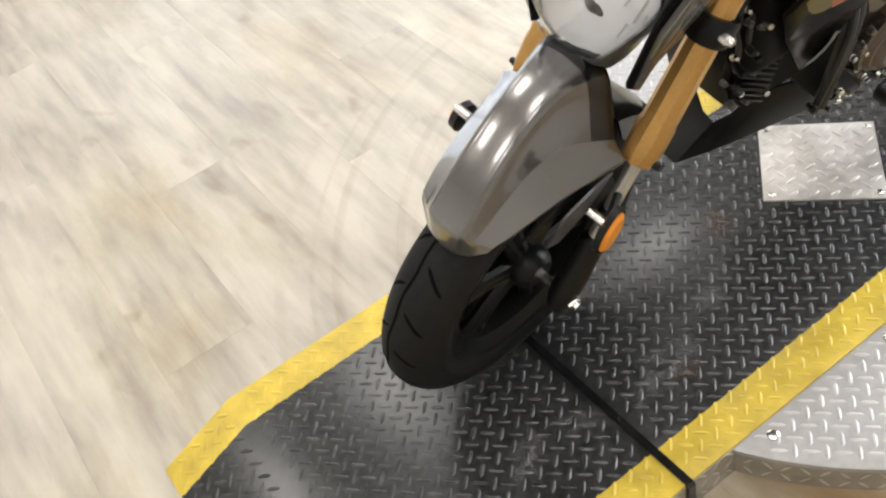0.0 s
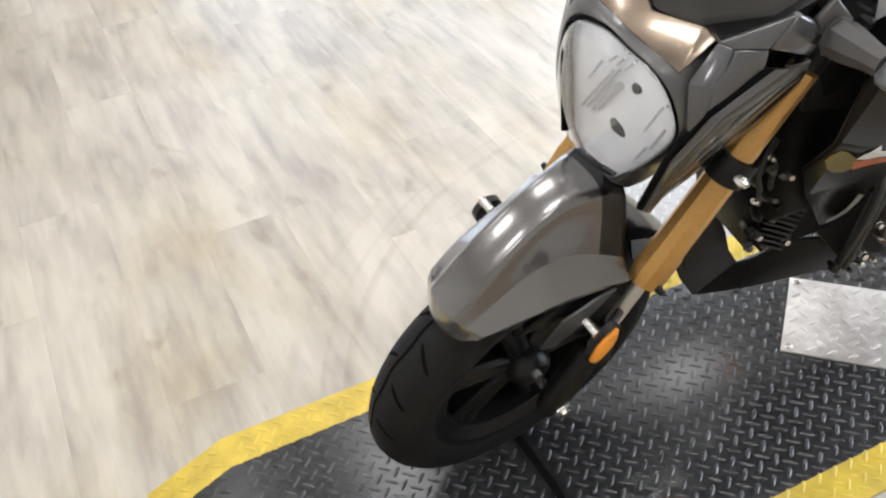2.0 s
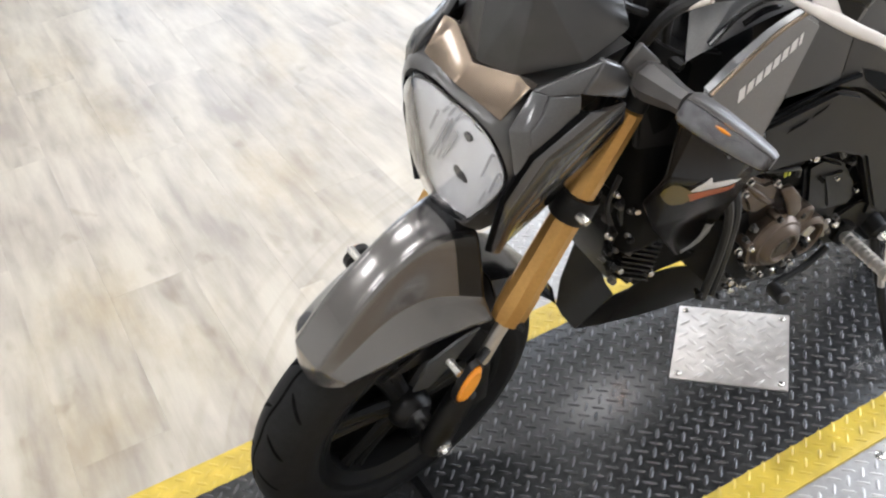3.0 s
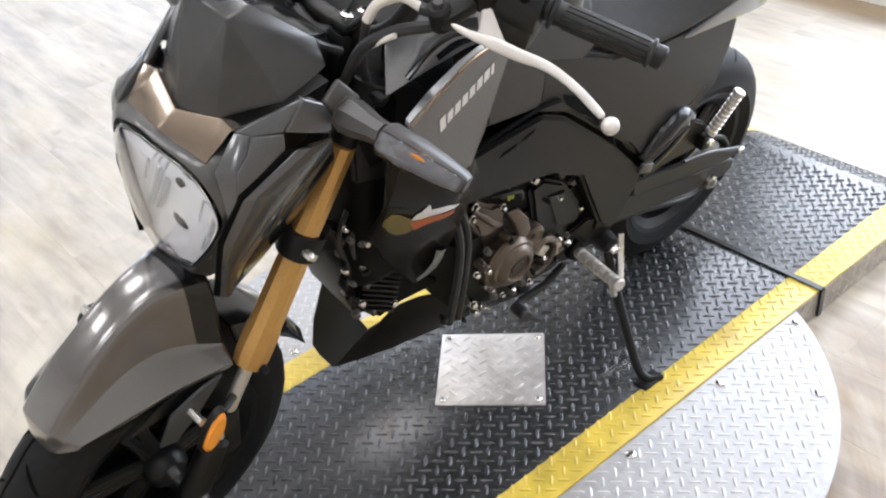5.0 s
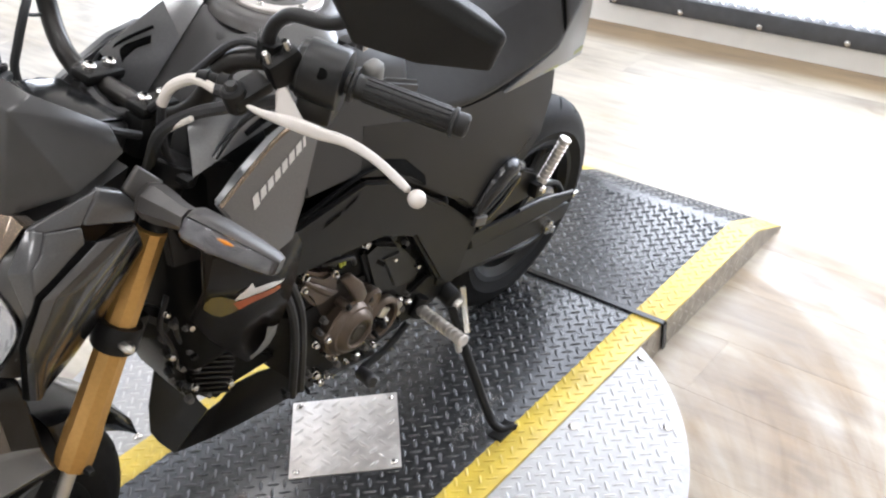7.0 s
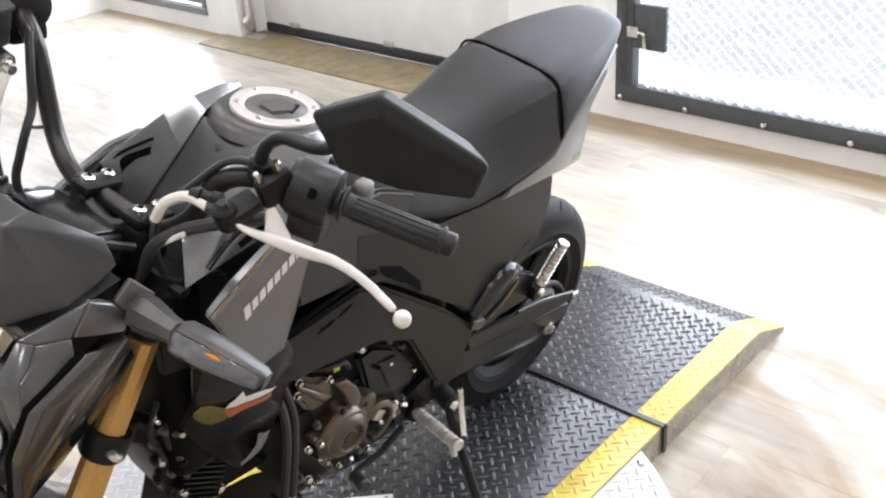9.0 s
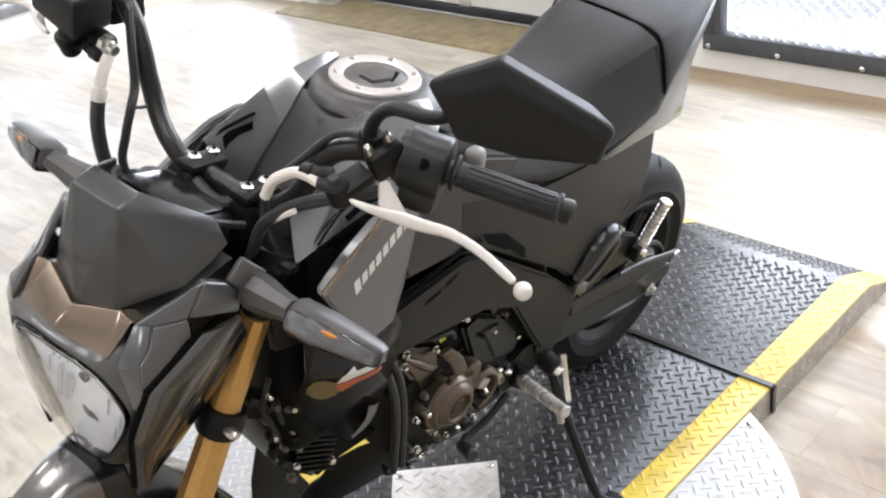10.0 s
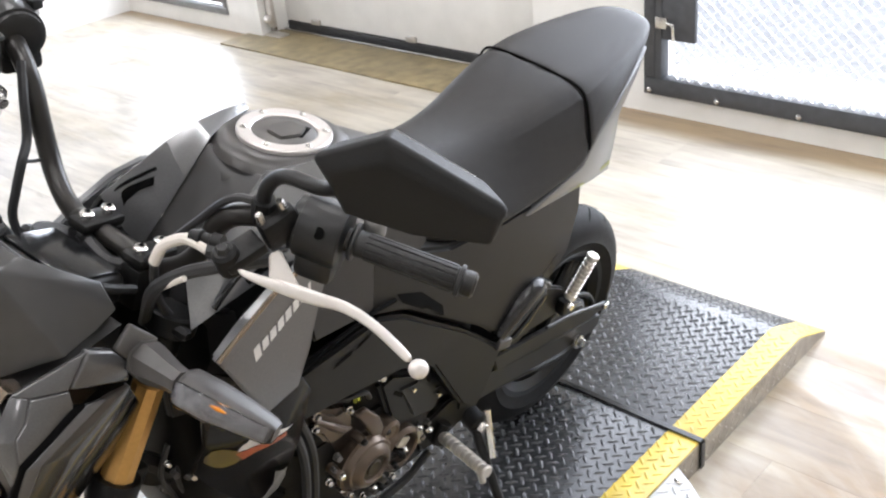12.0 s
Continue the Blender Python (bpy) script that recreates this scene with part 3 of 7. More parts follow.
part("top_rail", box(x0, x1, -0.012, 0.05, z1 - 0.05, z1, 0.004), FR, shop)
for xa in (x0, (x0 + x1) / 2 - 0.02, x1 - 0.04):
    part("jamb", box(xa, xa + 0.04, -0.010, 0.048, z0 + 0.051, z1 - 0.051, 0.004), FR, shop)
for xa in (x0 + 0.041, (x0 + x1) / 2 + 0.021):
    pane = part("pane", box(xa, xa + (x1 - x0) / 2 - 0.062, 0.015, 0.021, z0 + 0.052, z1 - 0.052), clear("window_glass", (1, 1, 1), 0.0, 1.45), shop, "clear glass pane")
    pane.visible_shadow = False
beyond = finish("backdrop_north", box(-8, 10, 9.0, 9.1, -0.02, 7), glow("shaded_street_backdrop", (0.95, 0.98, 1.0), 0.7))
tagged(beyond, "overexposed bright daylight outside the display window", "backdrop", kind="structure")
yard_n = finish("ground_north", box(-12, 2.33, YN + 0.16, 30, -0.06, -0.02), material("pale_forecourt", (0.6, 0.59, 0.57), 0.8, stain=0.2))
tagged(yard_n, "pale concrete forecourt outside the display window", "ground", kind="structure")

# mesh screen: charcoal frame, bolts, expanded metal, latch
screen = thing("window_1", pose(XW, 0, 0), "expanded metal security screen in a charcoal frame, bolted to the wall", "security screen", kind="structure")
y0, y1, z0, z1 = SCREEN
part("bottom_rail", box(-0.022, 0.03, y0, y1, z0 - 0.002, z0 + 0.06, 0.004), DARK_GREY_STEEL, screen)
part("top_rail", box(-0.022, 0.03, y0, y1, z1 - 0.08, z1, 0.004), DARK_GREY_STEEL, screen)
part("jamb", box(-0.022, 0.03, y1 - 0.045, y1, z0 + 0.061, z1 - 0.081, 0.004), DARK_GREY_STEEL, screen)
part("jamb", box(-0.022, 0.03, y0, y0 + 0.06, z0 + 0.061, z1 - 0.081, 0.004), DARK_GREY_STEEL, screen)
part("inner_post", box(-0.03, 0.02, y1 - 0.075, y1 - 0.05, z0 + 0.061, z1 - 0.081, 0.003), DARK_GREY_STEEL, screen)
part("lock_plate", box(-0.026, -0.008, 0.60, 0.724, 0.285, 0.44, 0.002), DARK_GREY_STEEL, screen, "charcoal metal lock plate")
lb = box(-0.04, -0.027, 0.70, 0.745, 0.325, 0.365, 0.004)
tube([(-0.034, 0.70, 0.345), (-0.04, 0.685, 0.345), (-0.04, 0.675, 0.335), (-0.04, 0.672, 0.29)], 0.006, 8, lb)
part("latch", lb, STEEL, screen, "bright steel latch handle")
for y in (0.775, 0.512, 0.224, -0.065, -0.354, -0.643, -0.93, -1.22):
    part("bolt", turned((-0.022, y, 0.095), (-0.030, y, 0.095), [(0, 0.011), (0.6, 0.010), (1, 0.005)], 10), STEEL, screen)
mesh_bm = bmesh.new()
py, pz = 0.044, 0.019
my0, my1, mz0, mz1 = y0 + 0.05, y1 - 0.08, z0 + 0.052, z1 - 0.09
rows = int((mz1 - mz0) / pz)
cols = int((my1 - my0) / py)


def strand(a, b):
    d, t = (b - a), 0.0016
    n = Vector((0, -d.z, d.y)).normalized() * t
    o = Vector((0.006, 0, 0))
    v = [mesh_bm.verts.new(p) for p in (a - n, b - n, b + n, a + n, a - n + o, b - n + o, b + n + o, a + n + o)]
    mesh_bm.faces.new((v[0], v[1], v[2], v[3]))
    mesh_bm.faces.new((v[3], v[2], v[6], v[7]))
    mesh_bm.faces.new((v[0], v[4], v[5], v[1]))


for i in range(rows):
    for j in range(cols):
        yy, zz = my0 + (j + 0.5 * (i % 2)) * py, mz0 + i * pz
        strand(Vector((-0.004, yy, zz)), Vector((0.002, yy + py / 2, zz + pz)))
        strand(Vector((-0.004, yy, zz)), Vector((0.002, yy - py / 2, zz + pz)))
tagged(part("expanded_mesh", mesh_bm, material("galvanised_mesh", (0.78, 0.78, 0.77), 0.5, 0.3), screen), kind="stuff")

# ceiling lamps
lamp = None
for n, (x, y) in enumerate(LAMPS):
    if lamp is None:
        lamp = thing("ceiling_lamp", pose(x, y, CEIL), "square white ceiling light panel, switched on", "ceiling lamp", "ceiling lamps")
        part("housing", box(-0.31, 0.31, -0.31, 0.31, -0.045, 0, 0.006), WALL_WHITE, lamp)
        part("led_face", box(-0.285, 0.285, -0.285, 0.285, -0.049, -0.045, 0.001), LAMP_FACE, lamp)
    else:
        copy_thing(lamp, pose(x, y, CEIL))
    d = bpy.data.lights.new("lamp_light", "AREA")
    d.shape, d.size, d.energy, d.color = "SQUARE", 0.56, 13, (1.0, 0.945, 0.87)
    o = new("lamp_light", d)
    o.matrix_basis = pose(x, y, CEIL - 0.065)

# grey edge of a display cabinet at the far side of the floor
cab = thing("display_cabinet", pose(-1.09, 2.66, 0), "grey display cabinet with a white plinth, standing on planks", "cabinet")
part("plinth", box(-0.62, 0.0, 0.0, 0.5, 0.0, 0.10, 0.004), WALL_WHITE, cab)
part("body", box(-0.62, -0.012, 0.012, 0.5, 0.101, 0.95, 0.006), material("blue_grey_laminate", (0.10, 0.115, 0.14), 0.4), cab, "blue-grey laminate body")

# ---- the turntable platform ----
SIDE_LUG = material("worn_side_lug", (0.46, 0.42, 0.36), 0.42, 0.3, vary=0.2)


def side_lugs(spots, heights, mat, parent):
    """Raised slanting lugs on an upright plate; each spot is x, y and the way it faces."""
    bm = bmesh.new()
    for k, (x, y, a) in enumerate(spots):
        for row, z in enumerate(heights):
            tilt = 1 if (k + row) % 2 else -1
            m = Matrix.Translation((x, y, z)) @ Matrix.Rotation(a, 4, "Z")
            ring = [(0, -0.0075, -0.0075 * tilt), (0, 0.0015 * tilt, -0.0015), (0, 0.0075, 0.0075 * tilt), (0, -0.0015 * tilt, 0.0015)]
            low = [bm.verts.new(m @ Vector(p)) for p in ring]
            top = [bm.verts.new(m @ Vector((0.0012, p[1] * 0.75, p[2] * 0.75))) for p in ring]
            bm.faces.new(top)
            for i in range(4):
                bm.faces.new((low[i], low[(i + 1) % 4], top[(i + 1) % 4], top[i]))
    bmesh.ops.recalc_face_normals(bm, faces=bm.faces)
    return tagged(part("side_pattern", bm, mat, parent), kind="stuff")


H, HD, W, WY, L = 0.065, 0.060, 0.299, 0.230, 0.61
stage = thing("turntable_platform", pose(0, 0, 0), "black diamond tread turntable platform with worn yellow edges, on planks", "platform")
part("deck", box(-L, L, -WY, WY, 0.052, H, 0.0015), TREAD_BLACK, stage)
for s in (1, -1):
    part("edge_strip", box(-L, L, min(s * WY, s * (W - 0.0024)), max(s * WY, s * (W - 0.0024)), 0.052, H, 0.0008), TREAD_YELLOW, stage, "worn yellow painted edge strip")
    part("side_plate", box(-L, L, min(s * (W - 0.0022), s * (W - 0.001)), max(s * (W - 0.0022), s * (W - 0.001)), 0.0, H - 0.004), SIDE_METAL, stage, "dull metal side plate")
    side_lugs([(-L + 0.02 + 0.0255 * k, s * (W - 0.001), s * math.pi / 2) for k in range(47)], (0.013, 0.034, 0.055), SIDE_LUG, stage)
lugs([(x, y, a, H, 0) for x, y, a in tread_grid(-L, L, -WY, WY, 0.0209, inside=lambda x, y: abs(x) + abs(y) > 0.143)], 0.0262, 0.0060, 0.0021, "tread_pattern", TREAD_LUG, stage)
lugs([(x, y, a, H, 0) for x, y, a in tread_grid(-L, L, -W, W, 0.0209) if abs(y) < W - 0.011 and abs(y) > WY + 0.004], 0.0250, 0.0060, 0.0014, "strip_pattern", TREAD_YELLOW, stage)

disc = thing("turntable_disc", pose(0, 0, 0), "round bright aluminium tread plate disc under the platform", "turntable disc")
part("plate", turned((0, 0, 0.048), (0, 0, HD), [(0, 0.608), (0.9, 0.610), (1, 0.608)], 128), SILVER, disc)
part("skirt", turned((0, 0, 0.0), (0, 0, 0.0475), [(0, 0.606), (1, 0.606)], 128), SIDE_METAL, disc, "dull tread plate skirt")
side_lugs([(0.606 * math.cos(a), 0.606 * math.sin(a), a) for a in (math.tau * k / 150 for k in range(150))], (0.013, 0.035), SIDE_LUG, disc)
lugs([(x, y, a, HD, 0) for x, y, a in tread_grid(-0.62, 0.62, -0.62, 0.62, 0.0209, inside=lambda x, y: abs(y) > W + 0.008 and x * x + y * y < 0.597 ** 2)], 0.0250, 0.0058, 0.0014, "tread_pattern", SILVER_LUG, disc)
for s in (1, -1):
    for x, y in ((-0.475, 0.318), (-0.23, 0.318), (0.018, 0.318), (0.263, 0.318), (0.501, 0.318), (0.36, 0.455), (0.12, 0.565), (-0.12, 0.565), (-0.36, 0.455)):
        part("bolt", turned((x, s * y, HD), (x, s * y, HD + 0.005), [(0, 0.0095), (0.5, 0.009), (1, 0.005)], 12), STEEL, disc)

BEND, TIP = 1.045, 1.185


def ramp(sgn, label):
    ob = thing("ramp", pose(0, 0, 0, 0, 0, 0 if sgn > 0 else 180), label, "ramp", "platform ramps")
    dz = (H - 0.006) / (TIP - BEND)

    def slab(y0, y1):
        prof = [(L + 0.012, H), (BEND, H), (TIP, 0.006), (TIP, 0.001), (BEND, H - 0.012), (L + 0.012, H - 0.012)]
        return loft([[(x, y, z) for x, z in prof] for y in (y0, y1)])

    part("deck", slab(-WY, WY), TREAD_BLACK, ob)
    for s in (1, -1):
        part("edge_strip", slab(min(s * WY, s * (W - 0.0024)), max(s * WY, s * (W - 0.0024))), TREAD_YELLOW, ob, "worn yellow painted edge strip")
        side = loft([[(L + 0.012, s * y, 0), (TIP - 0.002, s * y, 0), (TIP - 0.002, s * y, 0.005), (BEND, s * y, H - 0.004), (L + 0.012, s * y, H - 0.004)] for y in (W - 0.0022, W - 0.001)])
        part("side_plate", side, SIDE_METAL, ob, "dull metal side plate")
        side_lugs([(L + 0.03 + 0.0255 * k, s * (W - 0.001), s * math.pi / 2) for k in range(16)], (0.013, 0.034, 0.055), SIDE_LUG, ob)

    def lift(x):
        return (H, 0.0) if x < BEND else (H - (x - BEND) * dz, -dz)

    g = tread_grid(L + 0.012, TIP, -WY, WY, 0.0209, inside=lambda x, y: abs(x - BEND) > 0.01)
    lugs([(x, y, a, *lift(x)) for x, y, a in g], 0.0262, 0.0060, 0.0021, "tread_pattern", TREAD_LUG, ob)
    g = [c for c in tread_grid(L + 0.012, TIP, -W, W, 0.0209, inside=lambda x, y: abs(x - BEND) > 0.01) if WY + 0.004 < abs(c[1]) < W - 0.011]
    lugs([(x, y, a, *lift(x)) for x, y, a in g], 0.0250, 0.0060, 0.0014, "strip_pattern", TREAD_YELLOW, ob)
    return ob


ramp(1, "black tread plate ramp with worn yellow edges, behind the rear wheel")
ramp(-1, "black tread plate ramp with worn yellow edges, before the front wheel")
for sgn in (1, -1):
    x = sgn * (L + 0.006)
    outer = [(-W - 0.005, 0.003), (-W - 0.005, H - 0.001), (-W - 0.001, H + 0.004), (W + 0.001, H + 0.004), (W + 0.005, H - 0.001), (W + 0.005, 0.003)]
    inner = [(-W - 0.001, 0.003), (-W - 0.001, H - 0.003), (-W + 0.002, H + 0.0005), (W - 0.002, H + 0.0005), (W + 0.001, H - 0.003), (W + 0.001, 0.003)]
    bm = loft([[(x + dx, y, z) for y, z in outer + inner[::-1]] for dx in (-0.0062, 0.0062)])
    tagged(finish("gap_strip", bm, GLOSS_BLACK), "glossy black rubber strip in the platform joint", "gap strip", "joint strips")

for x, y, rx, ry, turn, mat in ((-0.755, -0.118, 0.07, 0.035, 40, DUST), (-0.655, -0.125, 0.06, 0.03, -30, DUST), (-0.500, -0.140, 0.10, 0.06, 20, DUST), (-0.484, -0.164, 0.035, 0.022, 0, RUST), (-0.231, 0.017, 0.05, 0.03, 60, RUST), (0.18, -0.16, 0.10, 0.05, 15, DUST)):
    bm = bmesh.new()
    bmesh.ops.create_circle(bm, cap_ends=True, segments=24, radius=1.0)
    sm = part("smear", bm, mat, stage, "dry smear on the deck")
    sm.matrix_basis = pose(x, y, H + 0.0006, 0, 0, turn) @ Matrix.Diagonal((rx, ry, 1, 1))

cover = thing("cover_plate", pose(0, 0, H, 0, 0, 45), "square bright tread plate screwed to the black deck", "cover plate")
P = 0.0985
part("plate", box(-P, P, -P, P, 0.0, 0.0035, 0.001), WORN_PLATE, cover)
lugs([(x, y, a, 0.0035, 0) for x, y, a in tread_grid(-P, P, -P, P, 0.024)], 0.026, 0.0074, 0.0018, "tread_pattern", WORN_PLATE, cover)
for x, y in ((P - 0.013, -P + 0.013), (-P + 0.013, P - 0.013), (P - 0.013, P - 0.013), (-P + 0.013, -P + 0.013)):
    part("screw", turned((x, y, 0.0035), (x, y, 0.0075), [(0, 0.007), (0.5, 0.0065), (1, 0.004)], 10), STEEL, cover)

# ---- the motorcycle, leaning on its side stand; x runs to its rear, -y to its left ----
LEAN_DEG, BIKE_Y, BIKE_YAW, STEER = 13.0, 0.061, 0.3, 8.0
bike = thing("motorcycle", pose(0, 0, 0), "dark grey small motorcycle with gold forks, leaning on its side stand", "motorcycle")
bike.matrix_basis = Matrix.Translation((0, BIKE_Y, H)) @ pose(0, 0, 0, 0, 0, BIKE_YAW) @ pose(0, 0, 0, LEAN_DEG)
RAKE = 0.5185
AXIS = Vector((RAKE, 0, 1)).normalized()
HEAD = Vector((-0.518, 0, 0.442))
TURN = Matrix.Translation(HEAD) @ Matrix.Rotation(radians(STEER), 4, AXIS) @ Matrix.Translation(-HEAD)


def on_fork(z, y=0.0, ahead=0.0):
    """A place on the fork line at height z."""
    return Vector((-0.6275 + (z - 0.245) * RAKE - ahead * 0.888, y, z + ahead * 0.46))


def bpart(name, bm, mat, label="", parent=None, sharp=32, steer=False):
    return part(name, bm, mat, parent or bike, label, sharp, TURN if steer else None)


def facets(name, verts, faces, mat, label="", parent=None, steer=True, thick=0.004, round_=0.0025, angle=8.0, up=None):
    """A folded sheet of flat faces that share their edges, with thickness and softened folds."""
    b = bmesh.new()
    vs = [b.verts.new(v) for v in verts]
    for f in faces:
        b.faces.new([vs[k] for k in f])
    bmesh.ops.recalc_face_normals(b, faces=b.faces)
    b.faces.ensure_lookup_table()
    b.normal_update()
    if up is not None and b.faces[0].normal.dot(Vector(up)) < 0:
        bmesh.ops.reverse_faces(b, faces=b.faces)
    if steer:
        bmesh.ops.transform(b, matrix=TURN, verts=b.verts)
    me = bpy.data.meshes.new(name)
    b.to_mesh(me)
    b.free()
    for p in me.polygons:
        p.use_smooth = True
    me.set_sharp_from_angle(angle=radians(4))
    me.materials.append(mat)
    ob = new(name, me)
    ob.parent = parent or bike
    if label:
        tagged(ob, label)
    sol_ = ob.modifiers.new("solid", "SOLIDIFY")
    sol_.thickness, sol_.offset = thick, -1
    if round_:
        bv_ = ob.modifiers.new("bevel", "BEVEL")
        bv_.width, bv_.segments, bv_.limit_method, bv_.angle_limit = round_, 2, "ANGLE", radians(angle)
    return ob


def decal(name, outline, base, s, mat, label="", proud=0.0008, cuts=3):
    """A thin print laid on the outer face of base; outline: (x, z)."""
    tree = BVHTree.FromPolygons([v.co for v in base.data.vertices], [tuple(p.vertices) for p in base.data.polygons])
    b = bmesh.new()
    b.faces.new([b.verts.new((x, 0, z)) for x, z in outline])
    bmesh.ops.triangulate(b, faces=b.faces[:])
    bmesh.ops.subdivide_edges(b, edges=b.edges[:], cuts=cuts, use_grid_fill=True)
    for v in b.verts:
        hit = tree.ray_cast(Vector((v.co.x, s * 0.4, v.co.z)), Vector((0, -s, 0)))
        if hit[0] is None:
            near = tree.find_nearest(Vector((v.co.x, s * 0.16, v.co.z)))
            v.co = near[0] + Vector((0, s * proud, 0))
        else:
            v.co = hit[0] + Vector((0, s * proud, 0))
    return bpart(name, b, mat, label, base, sharp=60)


CY = 0.010


def side(s, y):
    """A place y outward from the middle of the front cowl, which sits a little to the right."""
    return -y if s < 0 else y + 2 * CY


def wheel(name, cx, cz, r, w, steer, label, cy=0.0):
    prof = [(-0.036, 0.150), (-0.041, 0.166), (-0.048, 0.182)]
    depth = 0.052
    for k in range(-6, 7):
        a = radians(k * 14.5)
        prof.append((w / 2 * math.sin(a), r - depth + depth * math.cos(a)))
    prof += [(0.048, 0.182), (0.041, 0.166), (0.036, 0.150), (0.0, 0.146)]
    seg = 96

    def at(th, y, rr):
        return (cx - rr * math.sin(th), y + cy, cz + rr * math.cos(th))

    rim_bm = loft([[at(k * math.tau / seg, y, rr) for k in range(seg)] for y, rr in ((-0.038, 0.150), (-0.040, 0.160), (-0.037, 0.162), (-0.030, 0.146), (0.030, 0.146), (0.037, 0.162), (0.040, 0.160), (0.038, 0.150), (0.026, 0.134), (-0.026, 0.134), (-0.038, 0.150))], caps=False)
    rim = bpart(name, rim_bm, RIM_BLACK, label, steer=steer)
    t = loft([[at(k * math.tau / seg, y, rr) for k in range(seg)] for y, rr in prof + prof[:1]], caps=False)
    bpart("tyre", t, TYRE, "black treaded rubber tyre", rim, sharp=50, steer=steer)

    def surface(th, a, lift=0.0005):
        return at(th, (w / 2 + lift) * math.sin(a), r - depth + (depth + lift) * math.cos(a))

    g = bmesh.new()

    def groove(path, width):
        rows = []
        for i, (th, a) in enumerate(path):
            t0, t1 = path[max(i - 1, 0)], path[min(i + 1, len(path) - 1)]
            d = Vector(((t1[0] - t0[0]) * r, (t1[1] - t0[1]) * 0.05)).normalized()
            taper = width * (1.0 if 0 < i < len(path) - 1 else 0.35)
            nx, na = -d.y * taper / r, d.x * taper / 0.05
            rows.append((g.verts.new(surface(th + nx, a + na)), g.verts.new(surface(th - nx, a - na))))
        for (p, q), (s_, u) in zip(rows, rows[1:]):
            g.faces.new((p, q, u, s_))

    groove([(k * math.tau / 120, 0.10 + 0.03 * math.sin(k * math.tau / 120 * 20)) for k in range(121)], 0.0024)
    count = 20
    for k in range(count):
        th = k * math.tau / count
        groove([(th + 0.02 * u, 0.24 + 0.16 * u - 0.012 * u * u) for u in range(0, 6)], 0.0026)
        groove([(th + 0.15 + 0.026 * u, -0.12 - 0.13 * u) for u in range(0, 6)], 0.0026)
        groove([(th + 0.22 + 0.02 * u, -0.45 - 0.12 * u) for u in range(0, 4)], 0.0020)
    tagged(bpart("tread_pattern", g, GROOVE, "", rim, steer=steer), kind="stuff")
    bpart("hub", turned((cx, cy - 0.05, cz), (cx, cy + 0.05, cz), [(0, 0.022), (0.08, 0.030), (0.2, 0.034), (0.8, 0.034), (0.92, 0.030), (1, 0.022)], 28), RIM_BLACK, "", rim, steer=steer)
    for k in range(6):
        a = k * math.tau / 6 + 0.3
        for off in (-0.10, 0.10):
            p0, p1 = at(a + off * 1.6, -0.012, 0.03), at(a + off, -0.006, 0.142)
            b = turned(p0, p1, [(0, 0.0125), (0.3, 0.0105), (0.8, 0.0095), (1, 0.013)], 8)
            bpart("spoke", b, RIM_BLACK, "", rim, steer=steer)
    # black disc added behind the spokes to keep the wheel's inside dark
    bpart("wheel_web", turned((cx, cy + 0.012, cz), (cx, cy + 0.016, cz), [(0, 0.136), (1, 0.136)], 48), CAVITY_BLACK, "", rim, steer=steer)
    return rim


FW = (-0.6285, 0.239)
RW = (0.516, 0.238)
FC = 0.014
fwheel = wheel("front_wheel", *FW, 0.236, 0.092, True, "black six-spoke alloy wheel", FC)
rwheel = wheel("rear_wheel", *RW, 0.237, 0.090, False, "black six-spoke alloy wheel")
# brake discs
bpart("brake_disc", turned((FW[0], FC + 0.050, FW[1]), (FW[0], FC + 0.054, FW[1]), [(0, 0.098), (1, 0.098)], 48), STEEL, "steel brake disc", fwheel, steer=True)
bpart("brake_disc", turned((RW[0], 0.055, RW[1]), (RW[0], 0.059, RW[1]), [(0, 0.09), (1, 0.09)], 48), STEEL, "steel brake disc", rwheel)
bpart("sprocket", turned((RW[0], -0.062, RW[1]), (RW[0], -0.056, RW[1]), [(0, 0.072), (1, 0.072)], 36), STEEL, "steel rear sprocket", rwheel)

